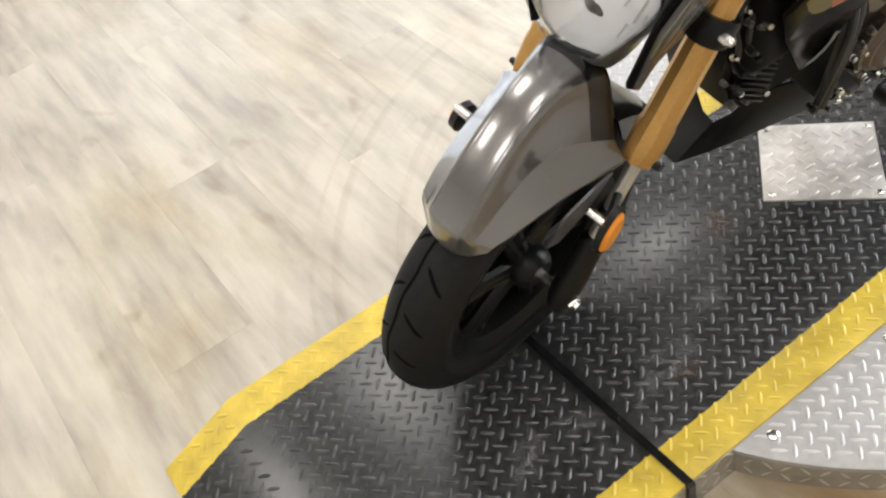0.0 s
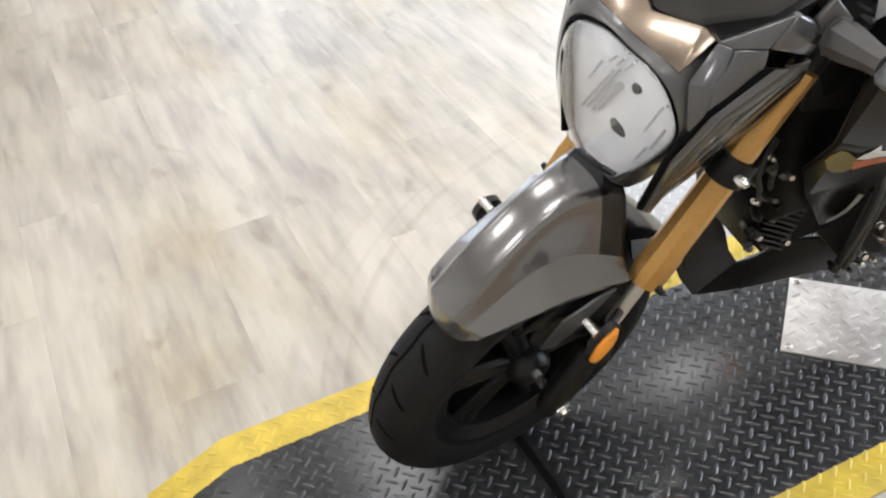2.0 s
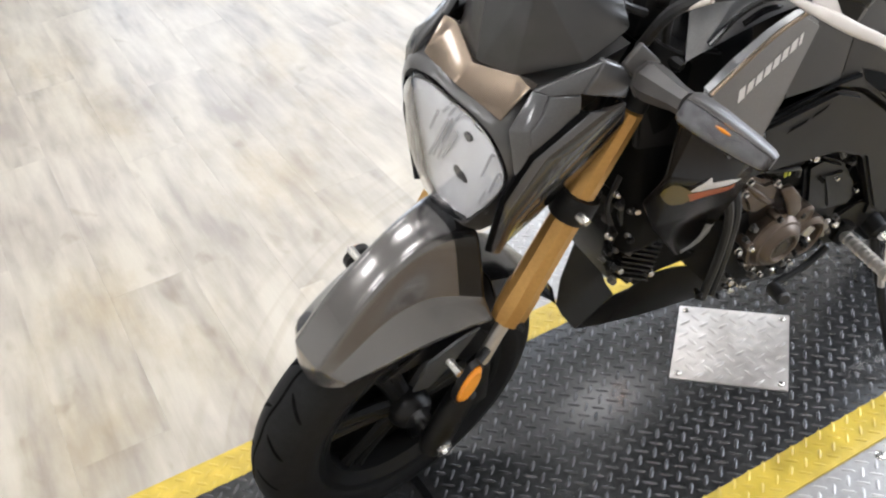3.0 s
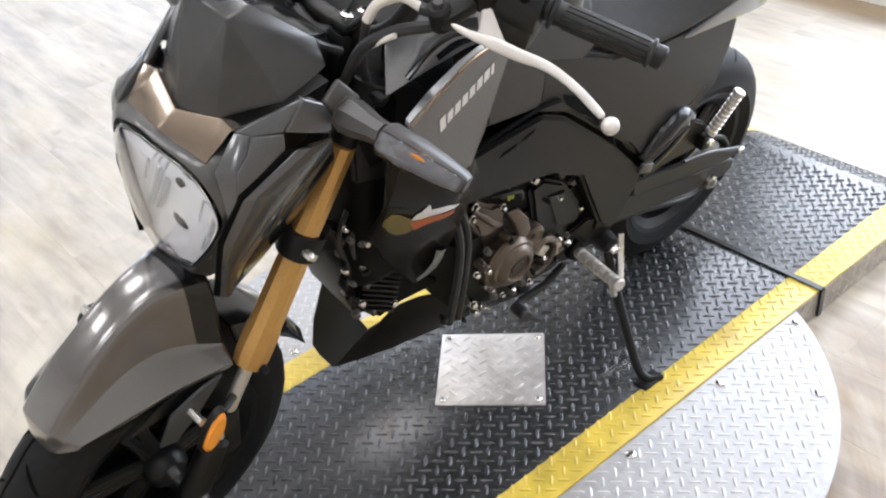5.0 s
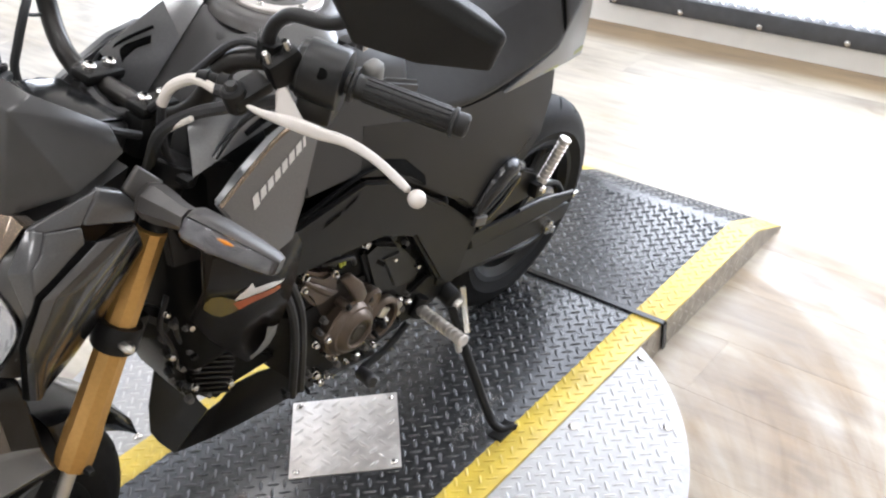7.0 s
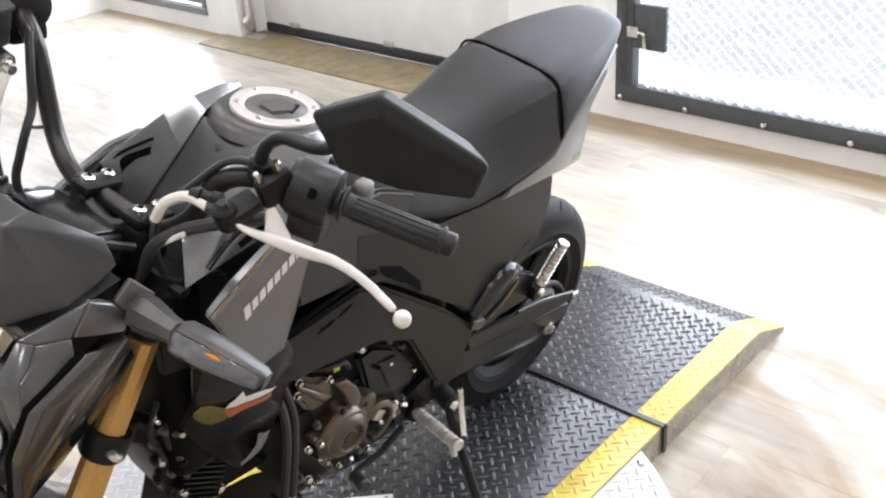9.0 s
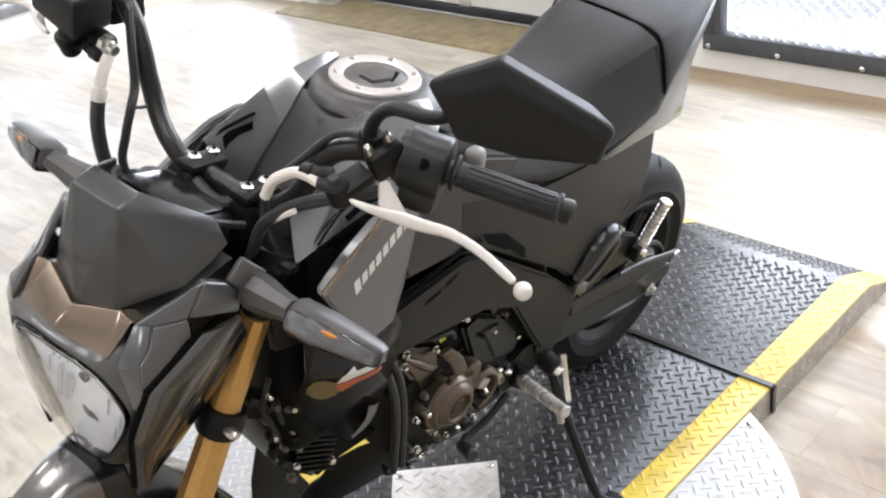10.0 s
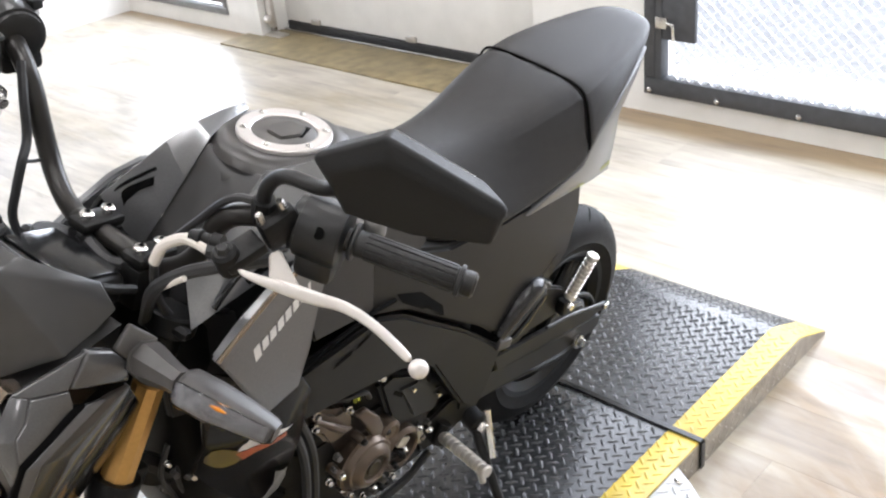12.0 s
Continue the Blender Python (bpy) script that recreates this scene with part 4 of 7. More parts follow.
# fork legs
for s in (-1, 1):
    y = FC + s * 0.092
    leg = bpart("fork_leg", turned(on_fork(0.446, y), on_fork(0.735, y), [(0, 0.0150), (0.0, 0.0215), (0.02, 0.0225), (0.05, 0.0238), (0.16, 0.0238), (0.18, 0.0220), (0.52, 0.0205), (0.53, 0.0190), (0.99, 0.0180), (1, 0.013)], 10), GOLD, "gold anodised fork tube", steer=True, sharp=24)
    bpart("fork_top", rod(on_fork(0.7355, y), on_fork(0.808, y), 0.0175, 14), ENGINE_BLACK, "black upper fork tube", leg, steer=True)
    bpart("slider", rod(on_fork(0.285, y), on_fork(0.447, y), 0.0095, 16), SATIN_ALLOY, "bare metal fork slider", leg, steer=True)
    b = turned(on_fork(0.222, y), on_fork(0.335, y), [(0, 0.016), (0.15, 0.021), (0.6, 0.020), (0.95, 0.0185), (1, 0.012)], 14)
    box(-0.014, 0.014, -0.012, 0.012, -0.03, 0.06, 0.005, b, Matrix.Translation(on_fork(0.33, y, -0.022)))
    bpart("axle_bracket", b, ENGINE_BLACK, "black cast axle bracket", leg, steer=True)
    bpart("axle_nut", turned((FW[0], FC + s * 0.108, FW[1]), (FW[0], FC + s * 0.120, FW[1]), [(0, 0.013), (0.5, 0.013), (0.55, 0.008), (1, 0.007)], 6), STEEL, "bright axle nut", leg, steer=True)
    c = on_fork(0.452, y + s * 0.006)
    bpart("pinch_bolt", turned(c + Vector((0.0, s * 0.016, 0)), c + Vector((0, s * 0.026, 0)), [(0, 0.006), (1, 0.004)], 10), ENGINE_BLACK, "", leg, steer=True)
    # side reflector on its bracket
    rc = Vector((-0.612, -0.113 if s < 0 else 0.135, 0.420))
    m = basis(rc, rc + Vector((0.08 * s, s, 0.05)), side=tuple(AXIS))
    rings = [[m @ Vector(((0.031 if s < 0 else 0.019) * q * math.cos(a * math.tau / 28), (0.0125 if s < 0 else 0.017) * q * math.sin(a * math.tau / 28), h)) for a in range(28)] for h, q in ((0.0, 1.0), (0.005, 1.0), (0.0085, 0.82))]
    ref = bpart("side_reflector", loft(rings), AMBER, "amber oval side reflector", steer=True)
    rings = [[m @ Vector(((0.036 if s < 0 else 0.022) * q * math.cos(a * math.tau / 28), (0.0145 if s < 0 else 0.020) * q * math.sin(a * math.tau / 28), h)) for a in range(28)] for h, q in ((-0.010, 0.6), (-0.006, 1.0), (0.004, 1.0), (0.004, 0.95), (-0.0004, 0.95))]
    bpart("backing", loft(rings), PLASTIC_SMOOTH, "black reflector backing", ref, steer=True)
    bpart("stalk", rod(on_fork(0.40, y), rc - Vector((0, s * 0.006, 0)), 0.006, 10), PLASTIC_SMOOTH, "", ref, steer=True)
    bpart("stalk_screw", turned(rc + Vector((-0.012, -s * 0.025, 0.028)), rc + Vector((-0.012, -s * 0.002, 0.028)), [(0, 0.006), (1, 0.006)], 10), STEEL, "", ref, steer=True)
bpart("front_axle", rod((FW[0], FC - 0.108, FW[1]), (FW[0], FC + 0.108, FW[1]), 0.008, 12), STEEL, "", steer=True)
# brake caliper and its hose, on the right leg
cal = box(-0.03, 0.03, 0.03, 0.075, -0.032, 0.032, 0.01, None, Matrix.Translation((FW[0] + 0.095, 0.0, FW[1] + 0.055)))
bpart("brake_caliper", cal, ENGINE_BLACK, "black brake caliper", steer=True)

# yokes
for z, t in ((0.612, 0.030), (0.800, 0.022)):
    b = bmesh.new()
    for s in (-1, 1):
        turned(on_fork(z - t / 2, FC + s * 0.092), on_fork(z + t / 2, FC + s * 0.092), [(0, 0.026), (0.1, 0.028), (0.9, 0.028), (1, 0.026)], 20, b)
    c = on_fork(z, 0, -0.022)
    box(-0.028, 0.03, -0.080, 0.104, -t / 2, t / 2, 0.006, b, Matrix.Translation(c) @ Matrix.Rotation(math.atan(RAKE), 4, "Y"))
    yoke = bpart("fork_yoke", b, ENGINE_BLACK, "black fork yoke", steer=True)
    for s in (-1, 1):
        p = on_fork(z, FC + s * 0.112, 0.012)
        bpart("clamp_bolt", turned(p, p + Vector((0, s * 0.016, 0)), [(0, 0.0075), (0.7, 0.0075), (1, 0.005)], 8), STEEL if z < 0.7 else ENGINE_BLACK, "", yoke, steer=True)
bpart("steering_stem", rod(on_fork(0.60, 0, -0.03), on_fork(0.82, 0, -0.03), 0.026, 20), ENGINE_BLACK, "", steer=True)

# front fender: a faceted beak
FENDER = [
    ((-0.776, 0.434), (-0.774, 0.018, 0.436), (-0.768, 0.032, 0.440), (-0.754, 0.053, 0.456), (-0.750, 0.050, 0.446)),
    ((-0.775, 0.480), (-0.773, 0.024, 0.479), (-0.762, 0.037, 0.468), (-0.748, 0.056, 0.462), (-0.742, 0.053, 0.450)),
    ((-0.738, 0.519), (-0.737, 0.027, 0.516), (-0.730, 0.039, 0.486), (-0.722, 0.064, 0.466), (-0.716, 0.061, 0.454)),
    ((-0.690, 0.552), (-0.689, 0.027, 0.549), (-0.680, 0.038, 0.503), (-0.675, 0.073, 0.470), (-0.672, 0.070, 0.458)),
    ((-0.650, 0.575), (-0.649, 0.028, 0.571), (-0.640, 0.040, 0.506), (-0.635, 0.080, 0.469), (-0.633, 0.077, 0.458)),
    ((-0.605, 0.588), (-0.605, 0.031, 0.583), (-0.605, 0.046, 0.500), (-0.595, 0.086, 0.463), (-0.595, 0.083, 0.452)),
    ((-0.565, 0.590), (-0.566, 0.038, 0.582), (-0.572, 0.060, 0.488), (-0.565, 0.093, 0.461), (-0.565, 0.090, 0.450)),
    ((-0.530, 0.578), (-0.532, 0.046, 0.568), (-0.540, 0.076, 0.473), (-0.545, 0.099, 0.461), (-0.545, 0.096, 0.450)),
]


def mid_line(x):
    """The fender's middle, which stands a little askew."""
    return 0.006 + (x + 0.755) * 0.085


def fender_rows(rows, lift=0.0):
    out = []
    for (x, z), *rest in rows:
        left = [(u, mid_line(u) - y, w + lift) for u, y, w in reversed(rest)]
        right = [(u, mid_line(u) + y * 1.04, w + lift) for u, y, w in rest]
        out.append(left + [(x, mid_line(x), z + lift)] + right)
    return out


fender = bpart("front_fender", loft(fender_rows(FENDER), closed=False), FENDER_PAINT, "graphite metallic front fender", sharp=20, steer=True)
crease = fender.data.attributes.new("crease_edge", "FLOAT", "EDGE")
for e in fender.data.edges:
    a, b = sorted(e.vertices)
    if b - a == 9:
        crease.data[e.index].value = (0.0, 0.95, 0.9, 0.3, 0.0, 0.3, 0.9, 0.95, 0.0)[a % 9]
    elif a // 9 == 1 and b // 9 == 1:
        crease.data[e.index].value = 0.6
smooth(fender, 3)
sol = fender.modifiers.new("solid", "SOLIDIFY")
sol.thickness, sol.offset = 0.003, -1
fender.data.materials.append(GLOSS_BLACK)
for f in fender.data.polygons:
    if f.index // 8 >= 6 and f.index % 8 in (2, 3, 4, 5):
        f.material_index = 1
for s in (-1, 1):
    bpart("fender_stay", shell([(-0.654, 0.012 + s * 0.068, 0.358), (-0.640, 0.013 + s * 0.082, 0.430), (-0.596, 0.016 + s * 0.090, 0.452), (-0.560, 0.020 + s * 0.092, 0.448), (-0.600, 0.015 + s * 0.082, 0.392), (-0.630, 0.012 + s * 0.070, 0.350)], 0.004, 0.001, inward=(0, -s, 0)), SHROUD_PAINT, "graphite stay plate", fender, steer=True)
    bpart("inner_guard", shell([(-0.70, 0.009 + s * 0.060, 0.415), (-0.640, 0.009 + s * 0.066, 0.450), (-0.56, 0.009 + s * 0.07, 0.455), (-0.53, 0.009 + s * 0.071, 0.38), (-0.565, 0.009 + s * 0.068, 0.36), (-0.62, 0.009 + s * 0.062, 0.41)], 0.004, 0.001, inward=(0, -s, 0)), PLASTIC_SMOOTH, "black inner guard", fender, steer=True)

arch = [(FW[0] + 0.268 * math.cos(radians(a)), FW[1] + 0.268 * math.sin(radians(a))) for a in range(66, 24, -6)]
bpart("rear_guard", loft([[(x, 0.010 - 0.060, z - 0.030), (x, 0.010 - 0.048, z - 0.004), (x, 0.010, z + 0.004), (x, 0.010 + 0.048, z - 0.004), (x, 0.010 + 0.060, z - 0.030), (x, 0.010 + 0.056, z - 0.030), (x, 0.010 + 0.045, z - 0.008), (x, 0.010, z), (x, 0.010 - 0.045, z - 0.008), (x, 0.010 - 0.056, z - 0.030)] for x, z in arch]), GLOSS_BLACK, "gloss black rear guard over the tyre", fender, sharp=50, steer=True)

# headlamp
LAMP = [(0.116, 0.690), (0.107, 0.730), (0.080, 0.768), (0.038, 0.790), (0.002, 0.790), (-0.032, 0.786), (-0.057, 0.772), (-0.074, 0.742), (-0.075, 0.712), (-0.050, 0.655), (-0.020, 0.603), (-0.009, 0.590), (0.008, 0.583), (0.044, 0.567), (0.057, 0.571), (0.094, 0.598), (0.116, 0.640)]


def closed_curve(pts, steps):
    """A smooth closed line through points."""
    out, n_ = [], len(pts)
    for i in range(n_):
        p0, p1, p2, p3 = (Vector(pts[(i + d) % n_]) for d in (-1, 0, 1, 2))
        for q in range(steps):
            t = q / steps
            out.append(tuple(0.5 * (2 * p1 + (p2 - p0) * t + (2 * p0 - 5 * p1 + 4 * p2 - p3) * t * t + (3 * p1 - p0 - 3 * p2 + p3) * t ** 3)))
    return out


LAMP_LINE = closed_curve(LAMP, 4)


def ring_pts(c, k, dx):
    out = []
    for y, z in LAMP_LINE:
        yy, zz = 0.015 + (y - 0.015) * k, min(0.68 + (z - 0.68) * k, 0.800)
        if yy > 0.05 and k > 1:
            yy += 0.027 * min(1.0, (k - 1) / 0.1) * min(1.0, (yy - 0.05) / 0.03)
        if zz < 0.62 and k > 1:
            zz -= 0.019 * min(1.0, (k - 1) / 0.1) * min(1.0, (0.62 - zz) / 0.03)
        out.append((-0.546 - 0.018 * (zz - 0.586) / 0.2 + dx + 1.3 * (yy - 0.016) ** 2, yy, zz))
    return out


lamp_bowl = loft([ring_pts(0, 0.97, 0.004), ring_pts(0, 0.90, 0.012), ring_pts(0, 0.7, 0.024), ring_pts(0, 0.4, 0.032), ring_pts(0, 0.12, 0.035)])
headlamp = bpart("headlamp", lamp_bowl, BOWL, "clear headlamp with silvered reflector", sharp=45, steer=True)
lens_bm = loft([ring_pts(0, 1.0, 0.0), ring_pts(0, 0.93, -0.010), ring_pts(0, 0.72, -0.016), ring_pts(0, 0.4, -0.019), ring_pts(0, 0.1, -0.020)], caps=False)
lens_bm.verts.ensure_lookup_table()
lens_bm.faces.new(list(lens_bm.verts)[-len(LAMP_LINE):])
lens = bpart("lens", lens_bm, LENS, "clear lens", headlamp, sharp=60, steer=True)
sol = lens.modifiers.new("solid", "SOLIDIFY")
sol.thickness, sol.offset = 0.0015, 0
lens.visible_shadow = False
bpart("bulb", turned((-0.515, 0.005, 0.662), (-0.550, 0.005, 0.662), [(0, 0.018), (0.6, 0.018), (0.9, 0.015), (0.93, 0.011), (1, 0.006)], 28), CAP_GREY, "grey bulb shield", headlamp, steer=True)
bpart("position_bulb", turned((-0.530, -0.012, 0.736), (-0.556, -0.012, 0.736), [(0, 0.008), (1, 0.006)], 16), CAP_GREY, "", headlamp, steer=True)
for (ya, za), (yb, zb), w_ in (((0.066, 0.640), (0.020, 0.738), 0.0022), ((0.056, 0.648), (0.012, 0.745), 0.0016), ((0.046, 0.652), (0.010, 0.728), 0.0022), ((0.036, 0.662), (0.004, 0.728), 0.0014), ((0.026, 0.690), (0.006, 0.730), 0.0016), ((-0.034, 0.690), (-0.050, 0.740), 0.0014), ((-0.046, 0.672), (-0.058, 0.712), 0.0016), ((-0.050, 0.656), (-0.060, 0.690), 0.0016), ((-0.040, 0.630), (-0.050, 0.656), 0.0018), ((-0.030, 0.640), (-0.040, 0.668), 0.0014), ((0.030, 0.742), (0.018, 0.760), 0.0016), ((0.018, 0.746), (0.008, 0.764), 0.0016), ((0.006, 0.748), (-0.004, 0.766), 0.0016), ((0.060, 0.690), (0.040, 0.735), 0.0018)):
    pa, pb = (Vector((-0.544 - 0.018 * (z - 0.586) / 0.2 + 1.3 * (y - 0.016) ** 2, y, z)) for y, z in ((ya, za), (yb, zb)))
    m = basis(pa, pb, side=(-1, 0, 0))
    bpart("reflector_flute", box(-0.0008, 0.0008, -w_, w_, 0, (pb - pa).length, 0.0005, None, m), FLUTE_GREY, "", headlamp, steer=True)
bez = loft([ring_pts(0, 1.0, 0.002), ring_pts(0, 1.012, -0.005), ring_pts(0, 1.04, -0.002), ring_pts(0, 1.10, 0.014), ring_pts(0, 1.13, 0.034), ring_pts(0, 1.10, 0.06), ring_pts(0, 1.0, 0.05), ring_pts(0, 1.0, 0.002)], caps=False)
bpart("bezel", bez, BEZEL_GREY, "dark metallic lamp surround", headlamp, sharp=60, steer=True)

# cowl round the lamp
bv_rows = [(-0.537, 0.0, 0.815), (-0.519, 0.053, 0.826), (-0.521, 0.072, 0.825), (-0.552, 0.066, 0.792), (-0.562, 0.0, 0.801), (-0.508, 0.0, 0.800), (-0.490, 0.050, 0.806), (-0.490, 0.070, 0.800)]
verts = [(x, CY - y, z) for x, y, z in bv_rows] + [(x, CY + y, z) for x, y, z in bv_rows]
faces = [(0, 1, 3, 4), (1, 2, 3), (5, 6, 1, 0), (6, 7, 2, 1)]
cowl = facets("headlamp_cowl", [verts[k] for k in (0, 1, 2, 3, 4, 5, 6, 7, 9, 10, 11, 14, 15)], faces + [(0, 4, 10, 8), (8, 10, 9), (5, 0, 8, 11), (11, 8, 9, 12)], BROWN_PAINT, "bronze metallic headlamp cowl", up=(-1, 0, 0.3), thick=0.003, round_=0.003)
for s in (-1, 1):
    facets("upper_facet", [(x, side(s, y), z) for x, y, z in ((-0.522, 0.067, 0.825), (-0.457, 0.096, 0.853), (-0.481, 0.096, 0.820), (-0.512, 0.081, 0.823))], [(0, 1, 2, 3)], DARK_PAINT, "dark metallic facet", cowl, up=(-0.3, s, 0.4), thick=0.010, round_=0.002)
    facets("lamp_facet", [(x, side(s, y), z) for x, y, z in ((-0.553, 0.070, 0.790), (-0.522, 0.066, 0.825), (-0.512, 0.080, 0.823), (-0.524, 0.086, 0.805), (-0.540, 0.090, 0.796), (-0.546, 0.097, 0.770), (-0.549, 0.092, 0.735), (-0.552, 0.086, 0.735))], [(0, 1, 2, 3, 4), (0, 4, 5, 7), (5, 6, 7)], DARK_PAINT, "dark metallic facet beside the lamp", cowl, up=(-0.4, s, 0), thick=0.010, round_=0.002)
    facets("side_facet", [(x, side(s, y), z) for x, y, z in ((-0.524, 0.087, 0.804), (-0.512, 0.082, 0.822), (-0.481, 0.097, 0.819), (-0.480, 0.099, 0.794), (-0.545, 0.098, 0.771), (-0.539, 0.091, 0.796))], [(0, 1, 2, 3), (0, 3, 4, 5)], DARK_PAINT, "dark metallic facet", cowl, up=(-0.4, s, 0), thick=0.010, round_=0.002)
    facets("signal_box", [(x, side(s, y), z) for x, y, z in ((-0.456, 0.098, 0.853), (-0.430, 0.100, 0.836), (-0.419, 0.108, 0.818), (-0.421, 0.106, 0.791), (-0.480, 0.098, 0.820))], [(0, 1, 2, 3, 4)], DARK_PAINT, "dark metallic signal box", cowl, up=(-0.3, s, 0), thick=0.012, round_=0.003)
    fin = (((-0.479, 0.100, 0.800), (-0.470, 0.104, 0.796), (-0.450, 0.108, 0.791), (-0.424, 0.110, 0.790), (-0.415, 0.105, 0.765), (-0.405, 0.098, 0.740)), ((-0.545, 0.098, 0.770), (-0.541, 0.101, 0.764), (-0.528, 0.106, 0.762), (-0.493, 0.106, 0.748), (-0.480, 0.100, 0.717), (-0.439, 0.090, 0.687)), ((-0.562, 0.080, 0.694), (-0.557, 0.083, 0.690), (-0.550, 0.086, 0.678), (-0.535, 0.083, 0.654), (-0.522, 0.076, 0.631), (-0.490, 0.066, 0.607)), ((-0.558, 0.060, 0.590), (-0.553, 0.066, 0.588), (-0.545, 0.070, 0.584), (-0.540, 0.068, 0.580), (-0.534, 0.064, 0.577), (-0.528, 0.056, 0.571)))
    # strip tones imitate the grey and brown reflections on the glossy fin
    for k, mat_, tone_ in ((0, GROOVE, "black groove"), (1, DARK_PAINT, "fin facet with a grey reflection in its colour"), (2, BROWN_REFLECTION, "fin facet with a brown reflection in its colour"), (3, DARK_PAINT, "fin fold with a grey reflection in its colour"), (4, GLOSS_BLACK, "gloss black lower fin fold")):
        facets("side_fin", [(x, side(s, y), z) for row in fin for x, y, z in row[k:k + 2]], [(2 * r, 2 * r + 2, 2 * r + 3, 2 * r + 1) for r in range(3)], mat_, tone_, cowl, up=(-0.3, s, 0), thick=0.008, round_=0.0015)
    facets("signal_mount", [(x, side(s, y), z) for x, y, z in ((-0.406, 0.098, 0.854), (-0.385, 0.113, 0.828), (-0.419, 0.109, 0.819), (-0.430, 0.100, 0.837))], [(0, 1, 2, 3)], STALK_GREY, "bronze-grey signal mount", cowl, up=(-0.2, s, 0.6), thick=0.008, round_=0.003)
    # turn signal
    p0, p1, p2 = Vector((-0.405, side(s, 0.112), 0.815)), Vector((-0.414, side(s, 0.176), 0.832)), Vector((-0.392, side(s, 0.272), 0.818))
    sig = bpart("turn_signal", turned(p0, p1, [(0, 0.0215), (0.03, 0.0215), (0.045, 0.019), (0.10, 0.019), (0.115, 0.0210), (0.30, 0.0200), (0.75, 0.0145), (1, 0.0135)], 8), STALK_GREY, "clear-lens turn signal on a grey stalk", sharp=24, steer=True)
    m = basis(p1, p2, side=(0.45, 0, 1))
    far = (p2 - p1).length
    prof_ = ((-0.02, 0.80), (0.04, 1.0), (0.35, 1.0), (0.7, 0.84), (0.94, 0.66), (1.0, 0.50))

    def around(q, u, a, k=1.0):
        c_, d_ = math.cos(a), math.sin(a)
        return m @ Vector((0.0170 * q * k * math.copysign(abs(c_) ** 0.55, c_), -s * 0.0205 * q * k * math.copysign(abs(d_) ** 0.55, d_), far * u))

    bpart("signal_body", loft([[around(q, u, a * math.tau / 20, 0.93) for a in range(20)] for u, q in prof_]), SIGNAL_GREY, "dark grey signal body", sig, sharp=60, steer=True)
    bpart("signal_reflector", loft([[around(q, u, radians(66 + 11 * k), 0.96) for k in range(12)] for u, q in prof_[:5]], closed=False), SIGNAL_BOWL, "", sig, sharp=60, steer=True)
    ln = bpart("signal_lens", loft([[around(q, u, radians(58 + 11 * k), 1.03) for k in range(14)] for u, q in prof_], closed=False), SMOKE, "clear signal lens", sig, sharp=60, steer=True)
    sol = ln.modifiers.new("solid", "SOLIDIFY")
    sol.thickness, sol.offset = 0.0015, 0
    ln.visible_shadow = False
    c = m @ Vector((0.004, -0.0215 * s, far * 0.36)) + Vector((0.003, 0, 0))
    bpart("signal_bulb", turned(c, c + (p2 - p1) * 0.17, [(0, 0.001), (0.5, 0.0024), (1, 0.001)], 12), AMBER, "amber bulb", sig, steer=True)

bpart("cowl_inner", loft([[(-0.525, CY - 0.045, 0.800), (-0.525, CY + 0.045, 0.800), (-0.525, CY + 0.04, 0.76), (-0.525, CY - 0.04, 0.76)], [(-0.470, CY - 0.086, 0.828), (-0.470, CY + 0.086, 0.828), (-0.470, CY + 0.07, 0.74), (-0.470, CY - 0.07, 0.74)], [(-0.405, CY - 0.092, 0.842), (-0.405, CY + 0.092, 0.842), (-0.405, CY + 0.06, 0.74), (-0.405, CY - 0.06, 0.74)]]), PLASTIC_SMOOTH, "black inner cowl", cowl, steer=True)

# visor over the meter
vz = [(-0.532, 0.004, 0.815), (-0.490, 0.0325, 0.924), (-0.431, 0.093, 0.856), (-0.404, 0.087, 0.858), (-0.408, 0.075, 0.888), (-0.461, 0.032, 0.929), (-0.520, 0.045, 0.820), (-0.470, 0.092, 0.846)]
verts = [(x, CY - y, z) for x, y, z in vz] + [(x, CY + y, z) for x, y, z in vz]
faces = [(0, 1, 6), (6, 1, 7), (7, 1, 2), (1, 5, 4), (1, 4, 3, 2)]
visor = facets("visor", verts, [(0, 8, 9, 1), (1, 9, 13, 5)] + faces + [tuple(k + 8 for k in f) for f in faces], VISOR_SATIN, "dark satin faceted visor", up=(-1, 0, 0.3), round_=0.004)

meter_m = Matrix.Translation((-0.402, CY, 0.866)) @ Matrix.Rotation(radians(22), 4, "Y")
meter = bpart("meter", box(-0.034, 0.042, -0.056, 0.056, -0.03, 0.006, 0.010, None, meter_m, seg=3), PLASTIC_SMOOTH, "black instrument meter", steer=True)
bpart("meter_glass", box(-0.028, 0.036, -0.050, 0.050, 0.0065, 0.0095, 0.002, None, meter_m), GLOSS_BLACK, "glossy meter glass", meter, steer=True)
bpart("meter_hood", tube([meter_m @ Vector(p) for p in ((0.03, -0.076, 0.002), (-0.01, -0.072, 0.010), (-0.050, -0.034, 0.014), (-0.050, 0.034, 0.014), (-0.020, 0.062, 0.010))], 0.005, 8), PLASTIC_SMOOTH, "", meter, steer=True)

